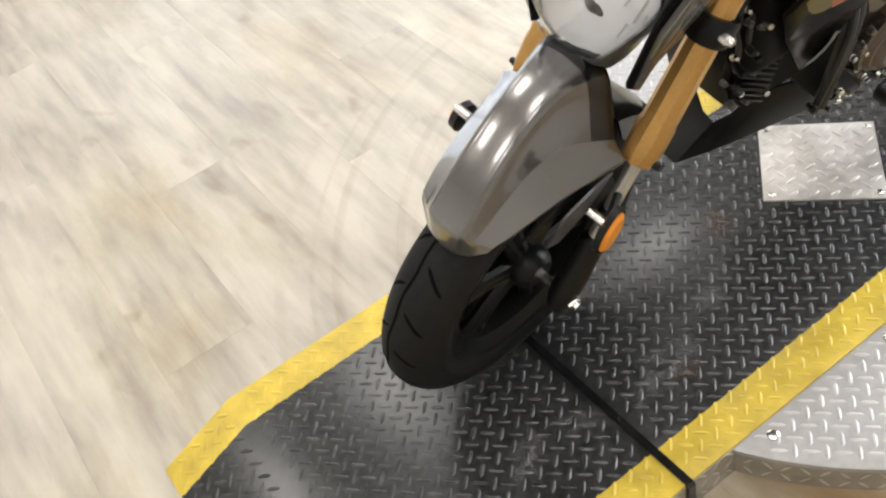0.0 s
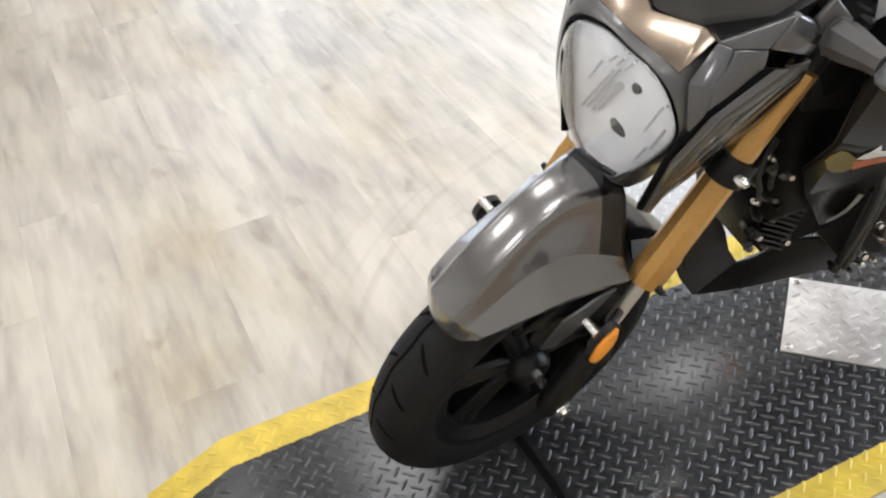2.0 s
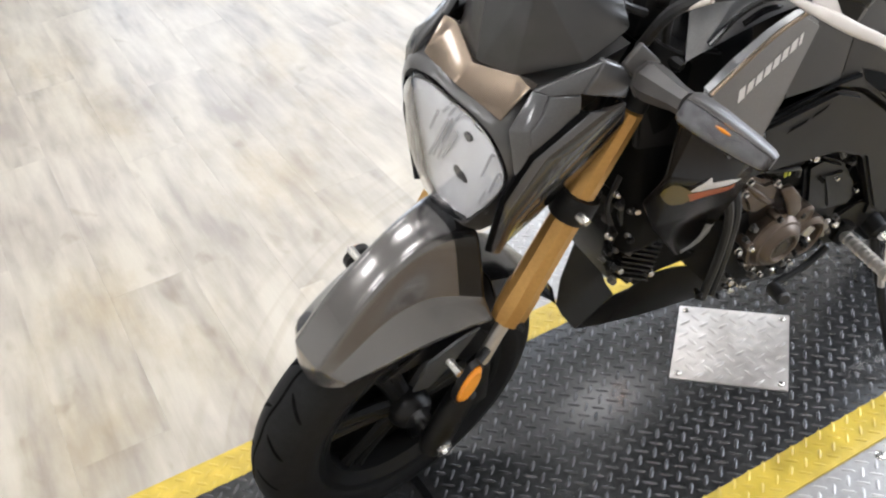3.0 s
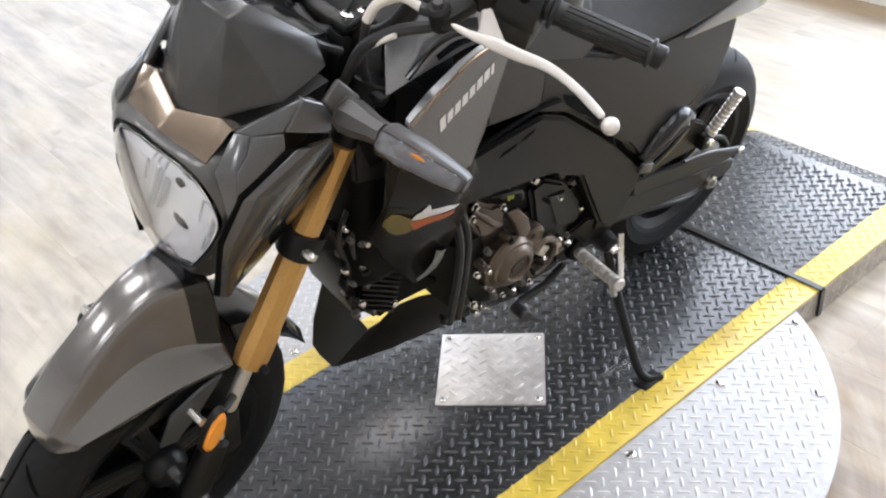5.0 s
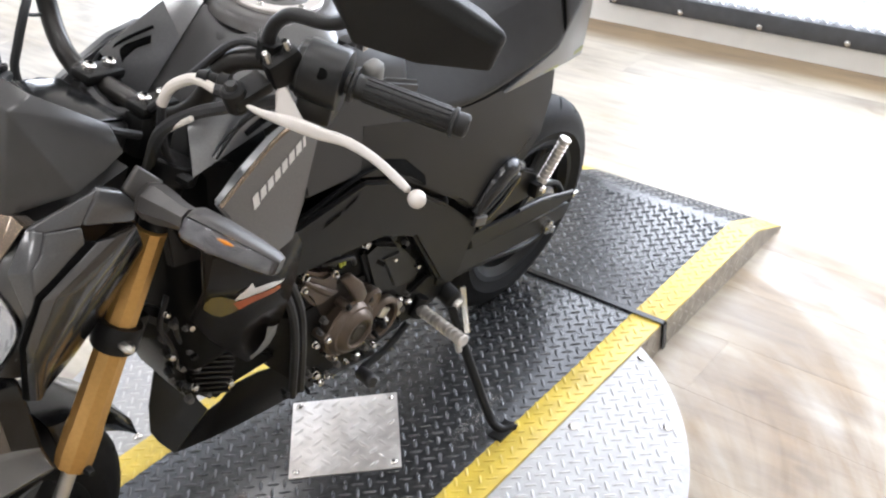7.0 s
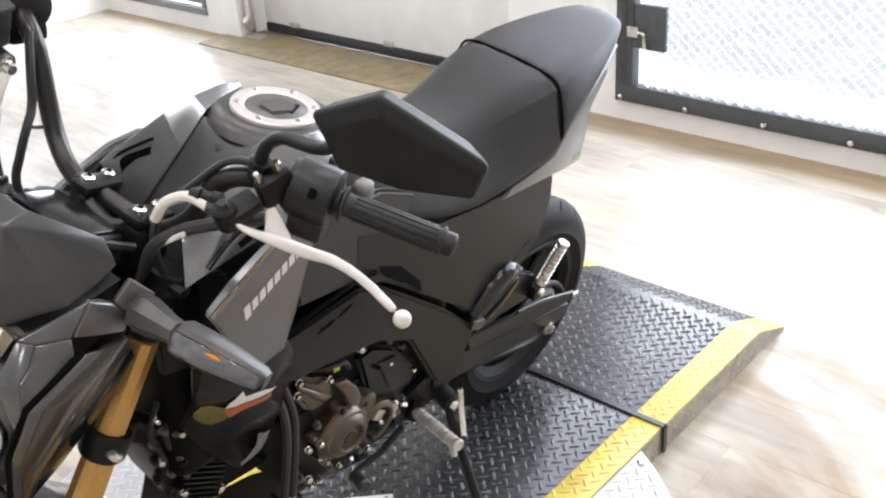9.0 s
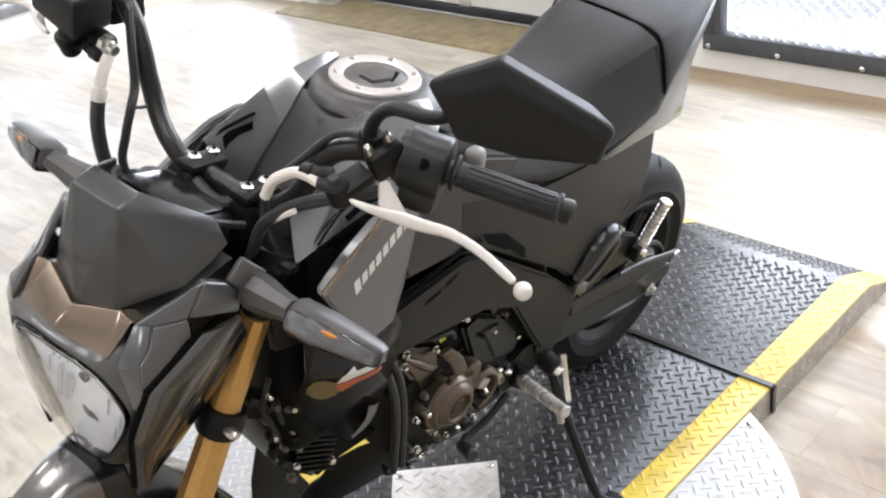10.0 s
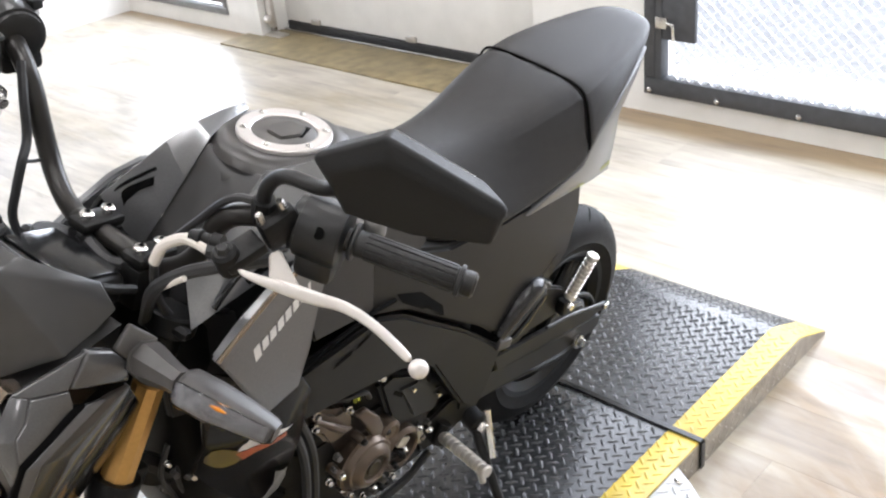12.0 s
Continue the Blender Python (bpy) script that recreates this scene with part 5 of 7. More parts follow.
# handlebar and controls
BAR = [(-0.332, 0.0, 0.852), (-0.332, 0.055, 0.852), (-0.324, 0.098, 0.885), (-0.318, 0.130, 0.945), (-0.312, 0.160, 0.968), (-0.296, 0.205, 0.972), (-0.272, 0.265, 0.967), (-0.240, 0.358, 0.957)]
line = [(x, -y, z) for x, y, z in reversed(BAR[1:])] + BAR[:2] + [(-0.330, 0.072, 0.850), (-0.324, 0.097, 0.856), (-0.316, 0.120, 0.869), (-0.309, 0.137, 0.891), (-0.305, 0.148, 0.922), (-0.301, 0.158, 0.952), (-0.297, 0.172, 0.976), (-0.285, 0.205, 0.990), (-0.262, 0.26, 0.990), (-0.236, 0.338, 0.985)]
bar = bpart("handlebar", tube(line, 0.0112, 16), BAR_PAINT, "satin dark tubular handlebar", sharp=60, steer=True)
for s in (-1, 1):
    b = box(-0.026, 0.026, -0.014, 0.014, -0.045, 0.004, 0.004, None, Matrix.Translation((-0.332, s * 0.040, 0.850)) @ Matrix.Rotation(0.25, 4, "Y"))
    box(-0.027, 0.027, -0.0145, 0.0145, 0.005, 0.017, 0.004, b, Matrix.Translation((-0.332, s * 0.040, 0.850)) @ Matrix.Rotation(0.25, 4, "Y"))
    riser = bpart("bar_clamp", b, ENGINE_BLACK, "black bar clamp", steer=True)
    for dx in (-0.014, 0.014):
        p = Matrix.Translation((-0.332, s * 0.040, 0.850)) @ Matrix.Rotation(0.25, 4, "Y") @ Vector((dx, 0, 0.017))
        bolt = bpart("clamp_bolt", turned(p, p + Vector((0.002, 0, 0.008)), [(0, 0.0078), (0.75, 0.0078), (1, 0.0055)], 14), STEEL, "bright socket bolt", riser, steer=True)
        bpart("socket", turned(p + Vector((0.002, 0, 0.0079)), p + Vector((0.002, 0, 0.0085)), [(0, 0.0036), (1, 0.0036)], 6), GROOVE, "", riser, steer=True)
    g0, g1 = (Vector((-0.272, -0.265, 0.967)), Vector((-0.240, -0.358, 0.957))) if s < 0 else (Vector((-0.262, 0.26, 0.990)), Vector((-0.236, 0.345, 0.985)))
    grip = bpart("grip", turned(g0 + (g0 - g1) * 0.12, g1, [(0, 0.0155), (0.02, 0.0182), (0.045, 0.0182), (0.055, 0.0130), (0.1, 0.0124), (0.93, 0.0124), (0.935, 0.0150), (0.955, 0.0155), (0.97, 0.0150), (0.975, 0.0120), (1, 0.0115)], 24), GRIP_RUBBER, "ribbed black rubber grip", sharp=40, steer=True)
    gm = basis(g0, g1)
    far = (g1 - g0).length
    ribs = bmesh.new()
    for k in range(14):
        if k % 7 == 5:
            continue
        a = k * math.tau / 14
        box(-0.0012, 0.0010, -0.0021, 0.0021, far * 0.03, far * 0.90, 0.0006, ribs, gm @ Matrix.Rotation(a, 4, "Z") @ Matrix.Translation((0.0124, 0, 0)))
    bpart("rib", ribs, GRIP_RUBBER, "", grip, sharp=30, steer=True)
    bpart("bar_end", turned(g1, g1 + (g1 - g0) * 0.10, [(0, 0.0122), (0.75, 0.0122), (1, 0.009)], 18), PLASTIC_SMOOTH, "", grip, steer=True)
    ax = (g1 - g0).normalized()
    c1 = g0 - ax * 0.016
    c0 = c1 - ax * 0.052
    sw = bpart("switch_housing", turned(c0, c1, [(0, 0.021), (0.05, 0.0265), (0.16, 0.0275), (0.19, 0.0305), (0.9, 0.0315), (0.96, 0.0300), (1, 0.022)], 28), HOUSING_BLACK, "black switch housing", sharp=28, steer=True)
    bm = basis(c0, c1)
    ln_ = (c1 - c0).length
    lower = box(-0.046, -0.006, -0.024, 0.024, ln_ * 0.20, ln_ * 0.96, 0.008, None, bm)
    bpart("housing_lower", lower, HOUSING_BLACK, "", sw, steer=True)
    bpart("housing_seam", turned(c0 + ax * ln_ * 0.17, c0 + ax * ln_ * 0.19, [(0, 0.0302), (1, 0.0302)], 28), SATIN_BLACK_EDGE, "", sw, steer=True)
    mid = (c0 + c1) / 2
    back = Vector((0.85, 0, 0.52))
    for u, v, w_, m_ in ((0.010, 0.55, 0.007, PLASTIC_SMOOTH), (0.020, 0.75, 0.005, STEEL), (-0.004, 0.72, 0.006, PLASTIC_SMOOTH)):
        p = c0 + ax * ln_ * v + back * 0.026 + Vector((u, 0, 0.004))
        bpart("switch_button", box(-w_, w_, -w_, w_, -0.004, 0.008, 0.002, None, Matrix.Translation(p)), m_, "", sw, steer=True)
    out = Vector((-0.83, 0, 0.56))
    hole = c0 + ax * ln_ * 0.60 + (out - ax * out.dot(ax)).normalized() * 0.0312
    bpart("housing_hole", turned(hole - out * 0.004, hole + out * 0.0006, [(0, 0.0058), (0.9, 0.0058), (1, 0.0050)], 20), GROOVE, "dark round hole", sw, steer=True)
    tg = c1 + ax * 0.010 + Vector((0.019, 0, 0.000))
    bpart("switch_toggle", box(-0.004, 0.018, -0.009, 0.010, -0.012, 0.016, 0.008, None, Matrix.Translation(tg), 3), TOGGLE_GREY, "grey switch toggle", sw, steer=True)
    # hand lever: a flat blade with a wide root and a ball at its end
    blade = [(-0.378, 0.210, 0.9725, 0.0026), (-0.371, 0.228, 0.969, 0.0036), (-0.363, 0.248, 0.965, 0.0066), (-0.354, 0.268, 0.960, 0.0066), (-0.345, 0.282, 0.9575, 0.0058), (-0.336, 0.294, 0.9555, 0.0052), (-0.332, 0.325, 0.950, 0.0046), (-0.333, 0.350, 0.942, 0.0045), (-0.334, 0.370, 0.935, 0.0046)]
    rings = []
    for k, (x, y, z, h) in enumerate(blade):
        n0, n1 = blade[max(k - 1, 0)], blade[min(k + 1, len(blade) - 1)]
        d = Vector((n1[0] - n0[0], s * (n1[1] - n0[1]), n1[2] - n0[2])).normalized()
        flat = Vector((0.62, 0, 0.78))
        flat = (flat - d * flat.dot(d)).normalized()
        thin = d.cross(flat)
        mid_ = Vector((x, s * y, z)) + flat * (h - 0.0054 if 0 < k < 4 else 0.0)
        rings.append([mid_ + flat * (h * math.copysign(abs(math.cos(a)) ** 0.7, math.cos(a))) + thin * (0.0040 * math.copysign(abs(math.sin(a)) ** 0.7, math.sin(a))) for a in (q * math.tau / 14 for q in range(14))])
    lever = bpart("clutch_lever" if s < 0 else "brake_lever", loft(rings), LEVER_ALLOY, "pale satin alloy hand lever", sharp=60, steer=True)
    smooth(lever, 1)
    bpart("lever_prong", shell([(-0.367, s * 0.236, 0.971), (-0.355, s * 0.262, 0.967), (-0.351, s * 0.246, 0.978), (-0.352, s * 0.236, 0.993), (-0.360, s * 0.230, 0.990), (-0.362, s * 0.233, 0.980)], 0.007, 0.0015), LEVER_ALLOY, "", lever, steer=True)
    ball = bmesh.new()
    bmesh.ops.create_uvsphere(ball, u_segments=20, v_segments=12, radius=0.0088)
    bmesh.ops.translate(ball, verts=ball.verts, vec=(-0.334, s * 0.377, 0.932))
    bpart("lever_ball", ball, LEVER_ALLOY, "", lever, sharp=60, steer=True)
    # perch with its pivot, clamp bolts and adjuster
    pm = Matrix.Translation((-0.352, s * 0.196, 0.970)) @ Matrix.Rotation(s * 0.3, 4, "Z") @ Matrix.Rotation(-0.35, 4, "Y")
    b = box(-0.024, 0.016, -0.013, 0.014, -0.006, 0.007, 0.003, None, pm)
    turned(pm @ Vector((-0.018, 0, -0.012)), pm @ Vector((-0.018, 0, 0.016)), [(0, 0.010), (0.1, 0.012), (0.9, 0.012), (1, 0.009)], 14, b)
    box(0.018, 0.056, -0.009, 0.009, -0.016, 0.018, 0.006, b, pm)
    br = bpart("lever_bracket", b, ENGINE_BLACK, "black lever bracket", lever, steer=True)
    for u, v in ((0.024, 0.0), (0.046, 0.0)):
        p = pm @ Vector((u, v, 0.018))
        bpart("bracket_bolt", turned(p, p + Vector((-0.006, 0, 0.012)), [(0, 0.0042), (0.7, 0.0042), (1, 0.003)], 10), STEEL, "", lever, steer=True)
    p = pm @ Vector((-0.018, 0, 0.016))
    bpart("pivot_bolt", turned(p, p + Vector((-0.001, 0, 0.005)), [(0, 0.0068), (1, 0.005)], 6), SATIN_BLACK_EDGE, "", lever, steer=True)
    p = pm @ Vector((-0.012, -s * 0.020, 0.002))
    bpart("adjuster", turned(p, p + Vector((-0.010, -s * 0.030, -0.002)), [(0, 0.008), (0.3, 0.0085), (0.35, 0.0065), (0.6, 0.0065), (0.65, 0.0085), (1, 0.006)], 12), ENGINE_BLACK, "", lever, steer=True)

# left mirror, folded up over the bar
MIRROR = [(-0.374, -0.281, 1.125), (-0.357, -0.334, 1.159), (-0.309, -0.420, 1.113), (-0.311, -0.412, 1.084), (-0.334, -0.353, 1.074), (-0.350, -0.297, 1.075)]
fwd = Vector((-0.60, -0.42, -0.35)).normalized() * -0.030
centre = sum((Vector(p) for p in MIRROR), Vector()) / 6
crown = [Vector(p) * (1 - k) + centre * k - fwd * 0.34 for p, k in zip(MIRROR, (0.16, 0.26, 0.12, 0.04, 0.03, 0.03))]
mb = loft([[Vector(p) * 0.74 + centre * 0.26 + fwd * 0.7 for p in MIRROR], [Vector(p) for p in MIRROR], crown])
mir = bpart("mirror", mb, MIRROR_BLACK, "black faceted mirror housing", sharp=14, steer=True)
bv = mir.modifiers.new("bevel", "BEVEL")
bv.width, bv.segments, bv.limit_method, bv.angle_limit = 0.0035, 3, "ANGLE", radians(12)
bpart("mirror_stem", tube([(-0.322, -0.188, 0.990), (-0.322, -0.192, 1.020), (-0.325, -0.215, 1.046), (-0.332, -0.262, 1.062), (-0.345, -0.300, 1.092)], 0.0068, 12), PLASTIC_SMOOTH, "black mirror stem", mir, steer=True)
bpart("stem_nut", turned((-0.322, -0.188, 0.985), (-0.322, -0.190, 1.006), [(0, 0.0115), (1, 0.0115)], 6), ENGINE_BLACK, "", mir, steer=True)
bpart("mirror_glass", shell([tuple(Vector(p) * 0.64 + centre * 0.36 + fwd * 0.73) for p in MIRROR], 0.002, 0.0, inward=tuple(fwd)), material("mirror_silver", (0.9, 0.9, 0.9), 0.03, 1.0, vary=0.0), "mirror glass", mir, steer=True)

# brake master cylinder on the right, with its hose
mcm = Matrix.Translation((-0.352, 0.196, 1.010)) @ Matrix.Rotation(0.25, 4, "X")
master = bpart("master_cylinder", box(-0.026, 0.026, -0.034, 0.034, -0.026, 0.022, 0.005, None, mcm), PLASTIC_SMOOTH, "black square brake fluid reservoir", steer=True)
bpart("reservoir_lid", box(-0.028, 0.028, -0.036, 0.036, 0.0225, 0.029, 0.003, None, mcm), PLASTIC, "", master, steer=True)
bpart("cylinder_body", rod((-0.345, 0.225, 0.978), (-0.350, 0.148, 0.972), 0.012, 14), ENGINE_BLACK, "", master, steer=True)
bpart("banjo_bolt", turned((-0.352, 0.150, 0.975), (-0.354, 0.132, 0.972), [(0, 0.011), (0.4, 0.011), (0.45, 0.007), (1, 0.006)], 8), STEEL, "bright banjo bolt", master, steer=True)
bpart("hose_union", tube([(-0.358, 0.140, 0.966), (-0.372, 0.136, 0.950), (-0.382, 0.134, 0.928)], 0.0065, 10), CABLE_WHITE, "pale hose union", master, steer=True)
bpart("union_collar", turned((-0.378, 0.135, 0.938), (-0.384, 0.134, 0.924), [(0, 0.008), (0.5, 0.0095), (1, 0.008)], 10), CABLE_WHITE, "", master, steer=True)
bpart("brake_hose", tube([(-0.383, 0.134, 0.926), (-0.391, 0.132, 0.895), (-0.393, 0.126, 0.850), (-0.388, 0.11, 0.80), (-0.42, 0.108, 0.62)], 0.0078, 10), BLACK_RUBBER, "black brake hose", master, steer=True)
bpart("throttle_cable", tube([(-0.302, 0.170, 0.985), (-0.318, 0.152, 0.955), (-0.328, 0.143, 0.914), (-0.345, 0.132, 0.898), (-0.360, 0.129, 0.868), (-0.372, 0.124, 0.835), (-0.368, 0.10, 0.78)], 0.0052, 8), BLACK_RUBBER, "black throttle cable", steer=True)
bpart("cable_tie", tube([(-0.345, 0.132, 0.898), (-0.330, 0.134, 0.890), (-0.314, 0.133, 0.886)], 0.0022, 6), BLACK_RUBBER, "", steer=True)
bpart("clutch_cable_sleeve", tube([(-0.367, -0.165, 0.962), (-0.369, -0.150, 0.964), (-0.370, -0.135, 0.959), (-0.375, -0.115, 0.942), (-0.379, -0.106, 0.920)], 0.0056, 10), CABLE_WHITE, "pale clutch cable sleeve", steer=True)
bpart("sleeve_boot", tube([(-0.358, -0.188, 0.962), (-0.367, -0.165, 0.962)], 0.0078, 10), BLACK_RUBBER, "", steer=True)
bpart("clutch_cable", tube([(-0.379, -0.106, 0.921), (-0.375, -0.100, 0.88), (-0.35, -0.085, 0.82), (-0.30, -0.07, 0.74)], 0.0046, 8), BLACK_RUBBER, "", steer=True)
bpart("switch_wiring", tube([(-0.320, -0.200, 0.942), (-0.352, -0.168, 0.935), (-0.372, -0.135, 0.918), (-0.382, -0.105, 0.885), (-0.36, -0.06, 0.80)], 0.0068, 8), BLACK_RUBBER, "black wiring loom", steer=True)
bpart("loom_sheen", tube([(-0.379, -0.145, 0.923), (-0.381, -0.120, 0.899), (-0.381, -0.100, 0.877)], 0.0030, 8), CABLE_WHITE, "pale cable piece", steer=True)
bpart("bar_wiring", tube([(-0.305, -0.195, 0.985), (-0.318, -0.150, 0.985), (-0.328, -0.105, 0.935), (-0.345, -0.05, 0.865)], 0.0042, 8), BLACK_RUBBER, "", steer=True)
bpart("front_loom", tube([(-0.350, -0.03, 0.850), (-0.352, 0.0, 0.842), (-0.350, 0.04, 0.855)], 0.008, 8), BLACK_RUBBER, "", steer=True)

# fuel tank, cap, shrouds
tank = bpart("fuel_tank", body([(-0.206, 0.044, 0.72, 0.862, 0.5), (-0.190, 0.064, 0.66, 0.882, 0.5), (-0.15, 0.086, 0.63, 0.892, 0.45), (-0.106, 0.097, 0.62, 0.894, 0.42), (-0.05, 0.100, 0.62, 0.884, 0.42), (0.0, 0.096, 0.62, 0.858, 0.42), (0.05, 0.086, 0.62, 0.826, 0.45), (0.075, 0.078, 0.63, 0.812, 0.45)], 28, 2.6), TANK_BLACK, "dark satin fuel tank", sharp=60)
smooth(tank, 2)
cap_m = Matrix.Translation((-0.106, 0.0, 0.889)) @ Matrix.Rotation(radians(7), 4, "Y")
cp = [cap_m @ Vector((0, 0, z)) for z in (-0.01, 0.006, 0.012, 0.0125, 0.016)]
bpart("filler_collar", turned(cp[0], cp[1], [(0, 0.083), (0.45, 0.079), (0.75, 0.074), (0.95, 0.066), (1, 0.060)], 48), COLLAR_GREY, "dark filler collar", tank)
ringb = loft([[cap_m @ Vector((r * math.cos(k * math.tau / 56), r * math.sin(k * math.tau / 56), z)) for k in range(56)] for r, z in ((0.056, 0.004), (0.056, 0.010), (0.0545, 0.012), (0.0405, 0.012), (0.0385, 0.010), (0.0385, 0.004))], caps=False)
cap = bpart("fuel_cap", ringb, CHROME_RING, "polished ring of the fuel cap")
bpart("cap_centre", turned(cap_m @ Vector((0, 0, 0.002)), cap_m @ Vector((0, 0, 0.010)), [(0, 0.0388), (0.8, 0.0386), (1, 0.036)], 40), CAP_GREY, "dark cap centre", cap)
bpart("cap_flap", shell([tuple(cap_m @ Vector(p)) for p in ((-0.020, -0.016, 0.013), (0.006, -0.022, 0.013), (0.024, -0.010, 0.013), (0.020, 0.012, 0.013), (-0.006, 0.018, 0.013), (-0.020, 0.008, 0.013))], 0.005, 0.0015), CAP_GREY, "folding key flap", cap)
bpart("flap_gap", shell([tuple(cap_m @ Vector(p)) for p in ((0.004, -0.026, 0.0106), (0.030, -0.012, 0.0106), (0.026, -0.006, 0.0106), (0.002, -0.020, 0.0106))], 0.002, 0.0), GROOVE, "", cap)
for k in range(6):
    a = k * math.tau / 6 + 0.4
    p = cap_m @ Vector((0.0475 * math.cos(a), 0.0475 * math.sin(a), 0.012))
    bpart("cap_screw", turned(p, p + Vector((0, 0, 0.0022)), [(0, 0.0042), (1, 0.003)], 10), STEEL, "", cap)
saddle = [(x, y, z - (0.0 if y else 0.004)) for x, z in ((-0.285, 0.788), (-0.252, 0.820), (-0.215, 0.856), (-0.178, 0.892)) for y in (-0.047, 0.0, 0.047)]
facets("tank_saddle", saddle, [(3 * r + k, 3 * r + k + 1, 3 * r + k + 4, 3 * r + k + 3) for r in range(3) for k in range(2)], TANK_BLACK, "dark tank front between the blades", tank, steer=False, thick=0.006, round_=0.002, angle=40, up=(-0.6, 0, 0.7))
for s in (-1, 1):
    # ridge blades that run from the cap to the steering head
    inner = [(-0.285, 0.045, 0.790), (-0.252, 0.045, 0.822), (-0.215, 0.045, 0.858), (-0.174, 0.047, 0.897), (-0.140, 0.062, 0.896), (-0.100, 0.070, 0.896)]
    ridge = [(-0.306, 0.075, 0.862), (-0.262, 0.073, 0.880), (-0.216, 0.072, 0.897), (-0.173, 0.072, 0.906), (-0.135, 0.076, 0.905), (-0.096, 0.082, 0.898)]
    skirt = [(-0.330, 0.112, 0.800), (-0.270, 0.116, 0.815), (-0.220, 0.119, 0.825), (-0.170, 0.121, 0.828), (-0.135, 0.121, 0.826), (-0.090, 0.121, 0.820)]
    n_ = len(ridge)
    rows_ = [(x, s * y, z) for r in (inner, ridge, skirt) for x, y, z in r]
    facets("tank_blade", rows_, [(a * n_ + k, a * n_ + k + 1, a * n_ + n_ + k + 1, a * n_ + n_ + k) for a in range(2) for k in range(n_ - 1)], BLADE_PAINT, "graphite metallic tank blade", tank, steer=False, thick=0.005, round_=0.003, angle=14, up=(-0.3, -s, 0.5))
    bpart("blade_slot", tube([(-0.312, s * 0.076, 0.845), (-0.299, s * 0.075, 0.855), (-0.283, s * 0.072, 0.864), (-0.261, s * 0.066, 0.871), (-0.241, s * 0.060, 0.876)], 0.0020, 8), GROOVE, "black slot line", tank)
    facets("blade_recess", [(x, s * y, z) for x, y, z in ((-0.298, 0.070, 0.845), (-0.288, 0.070, 0.856), (-0.275, 0.068, 0.862), (-0.246, 0.058, 0.868), (-0.249, 0.056, 0.859), (-0.265, 0.062, 0.856), (-0.280, 0.064, 0.848), (-0.290, 0.064, 0.838))], [(0, 1, 6, 7), (1, 2, 5, 6), (2, 3, 4, 5)], GROOVE, "black recess", tank, steer=False, thick=0.002, round_=0.0005, angle=30, up=(-0.3, -s, 0.3))
    trim = [(-0.300, 0.112, 0.812), (-0.268, 0.113, 0.838), (-0.238, 0.114, 0.847), (-0.203, 0.115, 0.842)]
    bpart("blade_trim", tube([(x, s * y, z) for x, y, z in trim], 0.0035, 8), GLOSS_BLACK, "gloss black trim edge", tank)
    bpart("blade_trim", tube([(x + 0.012, s * (y - 0.002), z - 0.016) for x, y, z in trim[1:]] , 0.0045, 8), GLOSS_BLACK, "gloss black trim edge", tank)
    up = bpart("tank_shroud", shell([(-0.334, s * 0.158, 0.789), (-0.300, s * 0.156, 0.808), (-0.250, s * 0.152, 0.832), (-0.205, s * 0.147, 0.840), (-0.168, s * 0.144, 0.812), (-0.190, s * 0.150, 0.762), (-0.204, s * 0.154, 0.724), (-0.224, s * 0.156, 0.678), (-0.274, s * 0.157, 0.667), (-0.322, s * 0.158, 0.766)], 0.014, 0.003, inward=(0.1, -s, 0)), SHROUD_PAINT, "graphite metallic tank shroud", sharp=24)
    if s < 0:
        bpart("shroud_edge", tube([(-0.334, s * 0.160, 0.791), (-0.300, s * 0.158, 0.810), (-0.25, s * 0.154, 0.834), (-0.205, s * 0.149, 0.842)], 0.003, 8), BROWN_PAINT, "", up)
    # maker's lettering as plain slanted bars
    a, c = Vector((-0.286, 0, 0.767)), Vector((-0.192, 0, 0.812))
    d = (c - a).normalized()
    for k in range(8):
        q = a + (c - a) * (k / 8)
        n = Vector((-d.z, 0, d.x)) * (0.0090 if k == 0 else 0.0066)
        w_ = d * (0.0098 if k != 7 else 0.0045)
        lean_ = d * 0.003
        decal("lettering_bar", [(p.x, p.z) for p in (q - n - lean_, q - n + w_ - lean_, q + n + w_ + lean_, q + n + lean_)], up, s, SILVER_PRINT, "silver lettering bar")
    lv = [(-0.352, 0.152, 0.768), (-0.331, 0.155, 0.765), (-0.212, 0.152, 0.680), (-0.197, 0.148, 0.652), (-0.252, 0.154, 0.614), (-0.350, 0.146, 0.664), (-0.354, 0.118, 0.600), (-0.205, 0.132, 0.548), (-0.201, 0.114, 0.500), (-0.224, 0.109, 0.452), (-0.264, 0.109, 0.450), (-0.324, 0.112, 0.540)]
    low = facets("lower_shroud", [(x, s * y, z) for x, y, z in lv], [(0, 1, 5), (1, 2, 4, 5), (2, 3, 4), (5, 4, 7, 11), (6, 5, 11), (4, 3, 7), (11, 7, 8, 10), (8, 9, 10)], SHROUD_BLACK, "glossy brown-black lower shroud", steer=False, thick=0.010, round_=0.006, angle=14, up=(-0.3, s, 0))
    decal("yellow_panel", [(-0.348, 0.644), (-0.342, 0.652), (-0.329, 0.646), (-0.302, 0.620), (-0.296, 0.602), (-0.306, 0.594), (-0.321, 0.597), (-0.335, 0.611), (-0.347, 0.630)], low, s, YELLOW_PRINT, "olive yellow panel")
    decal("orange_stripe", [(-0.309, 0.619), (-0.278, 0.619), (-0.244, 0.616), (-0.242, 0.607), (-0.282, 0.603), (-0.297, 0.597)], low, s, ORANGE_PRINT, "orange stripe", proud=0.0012)
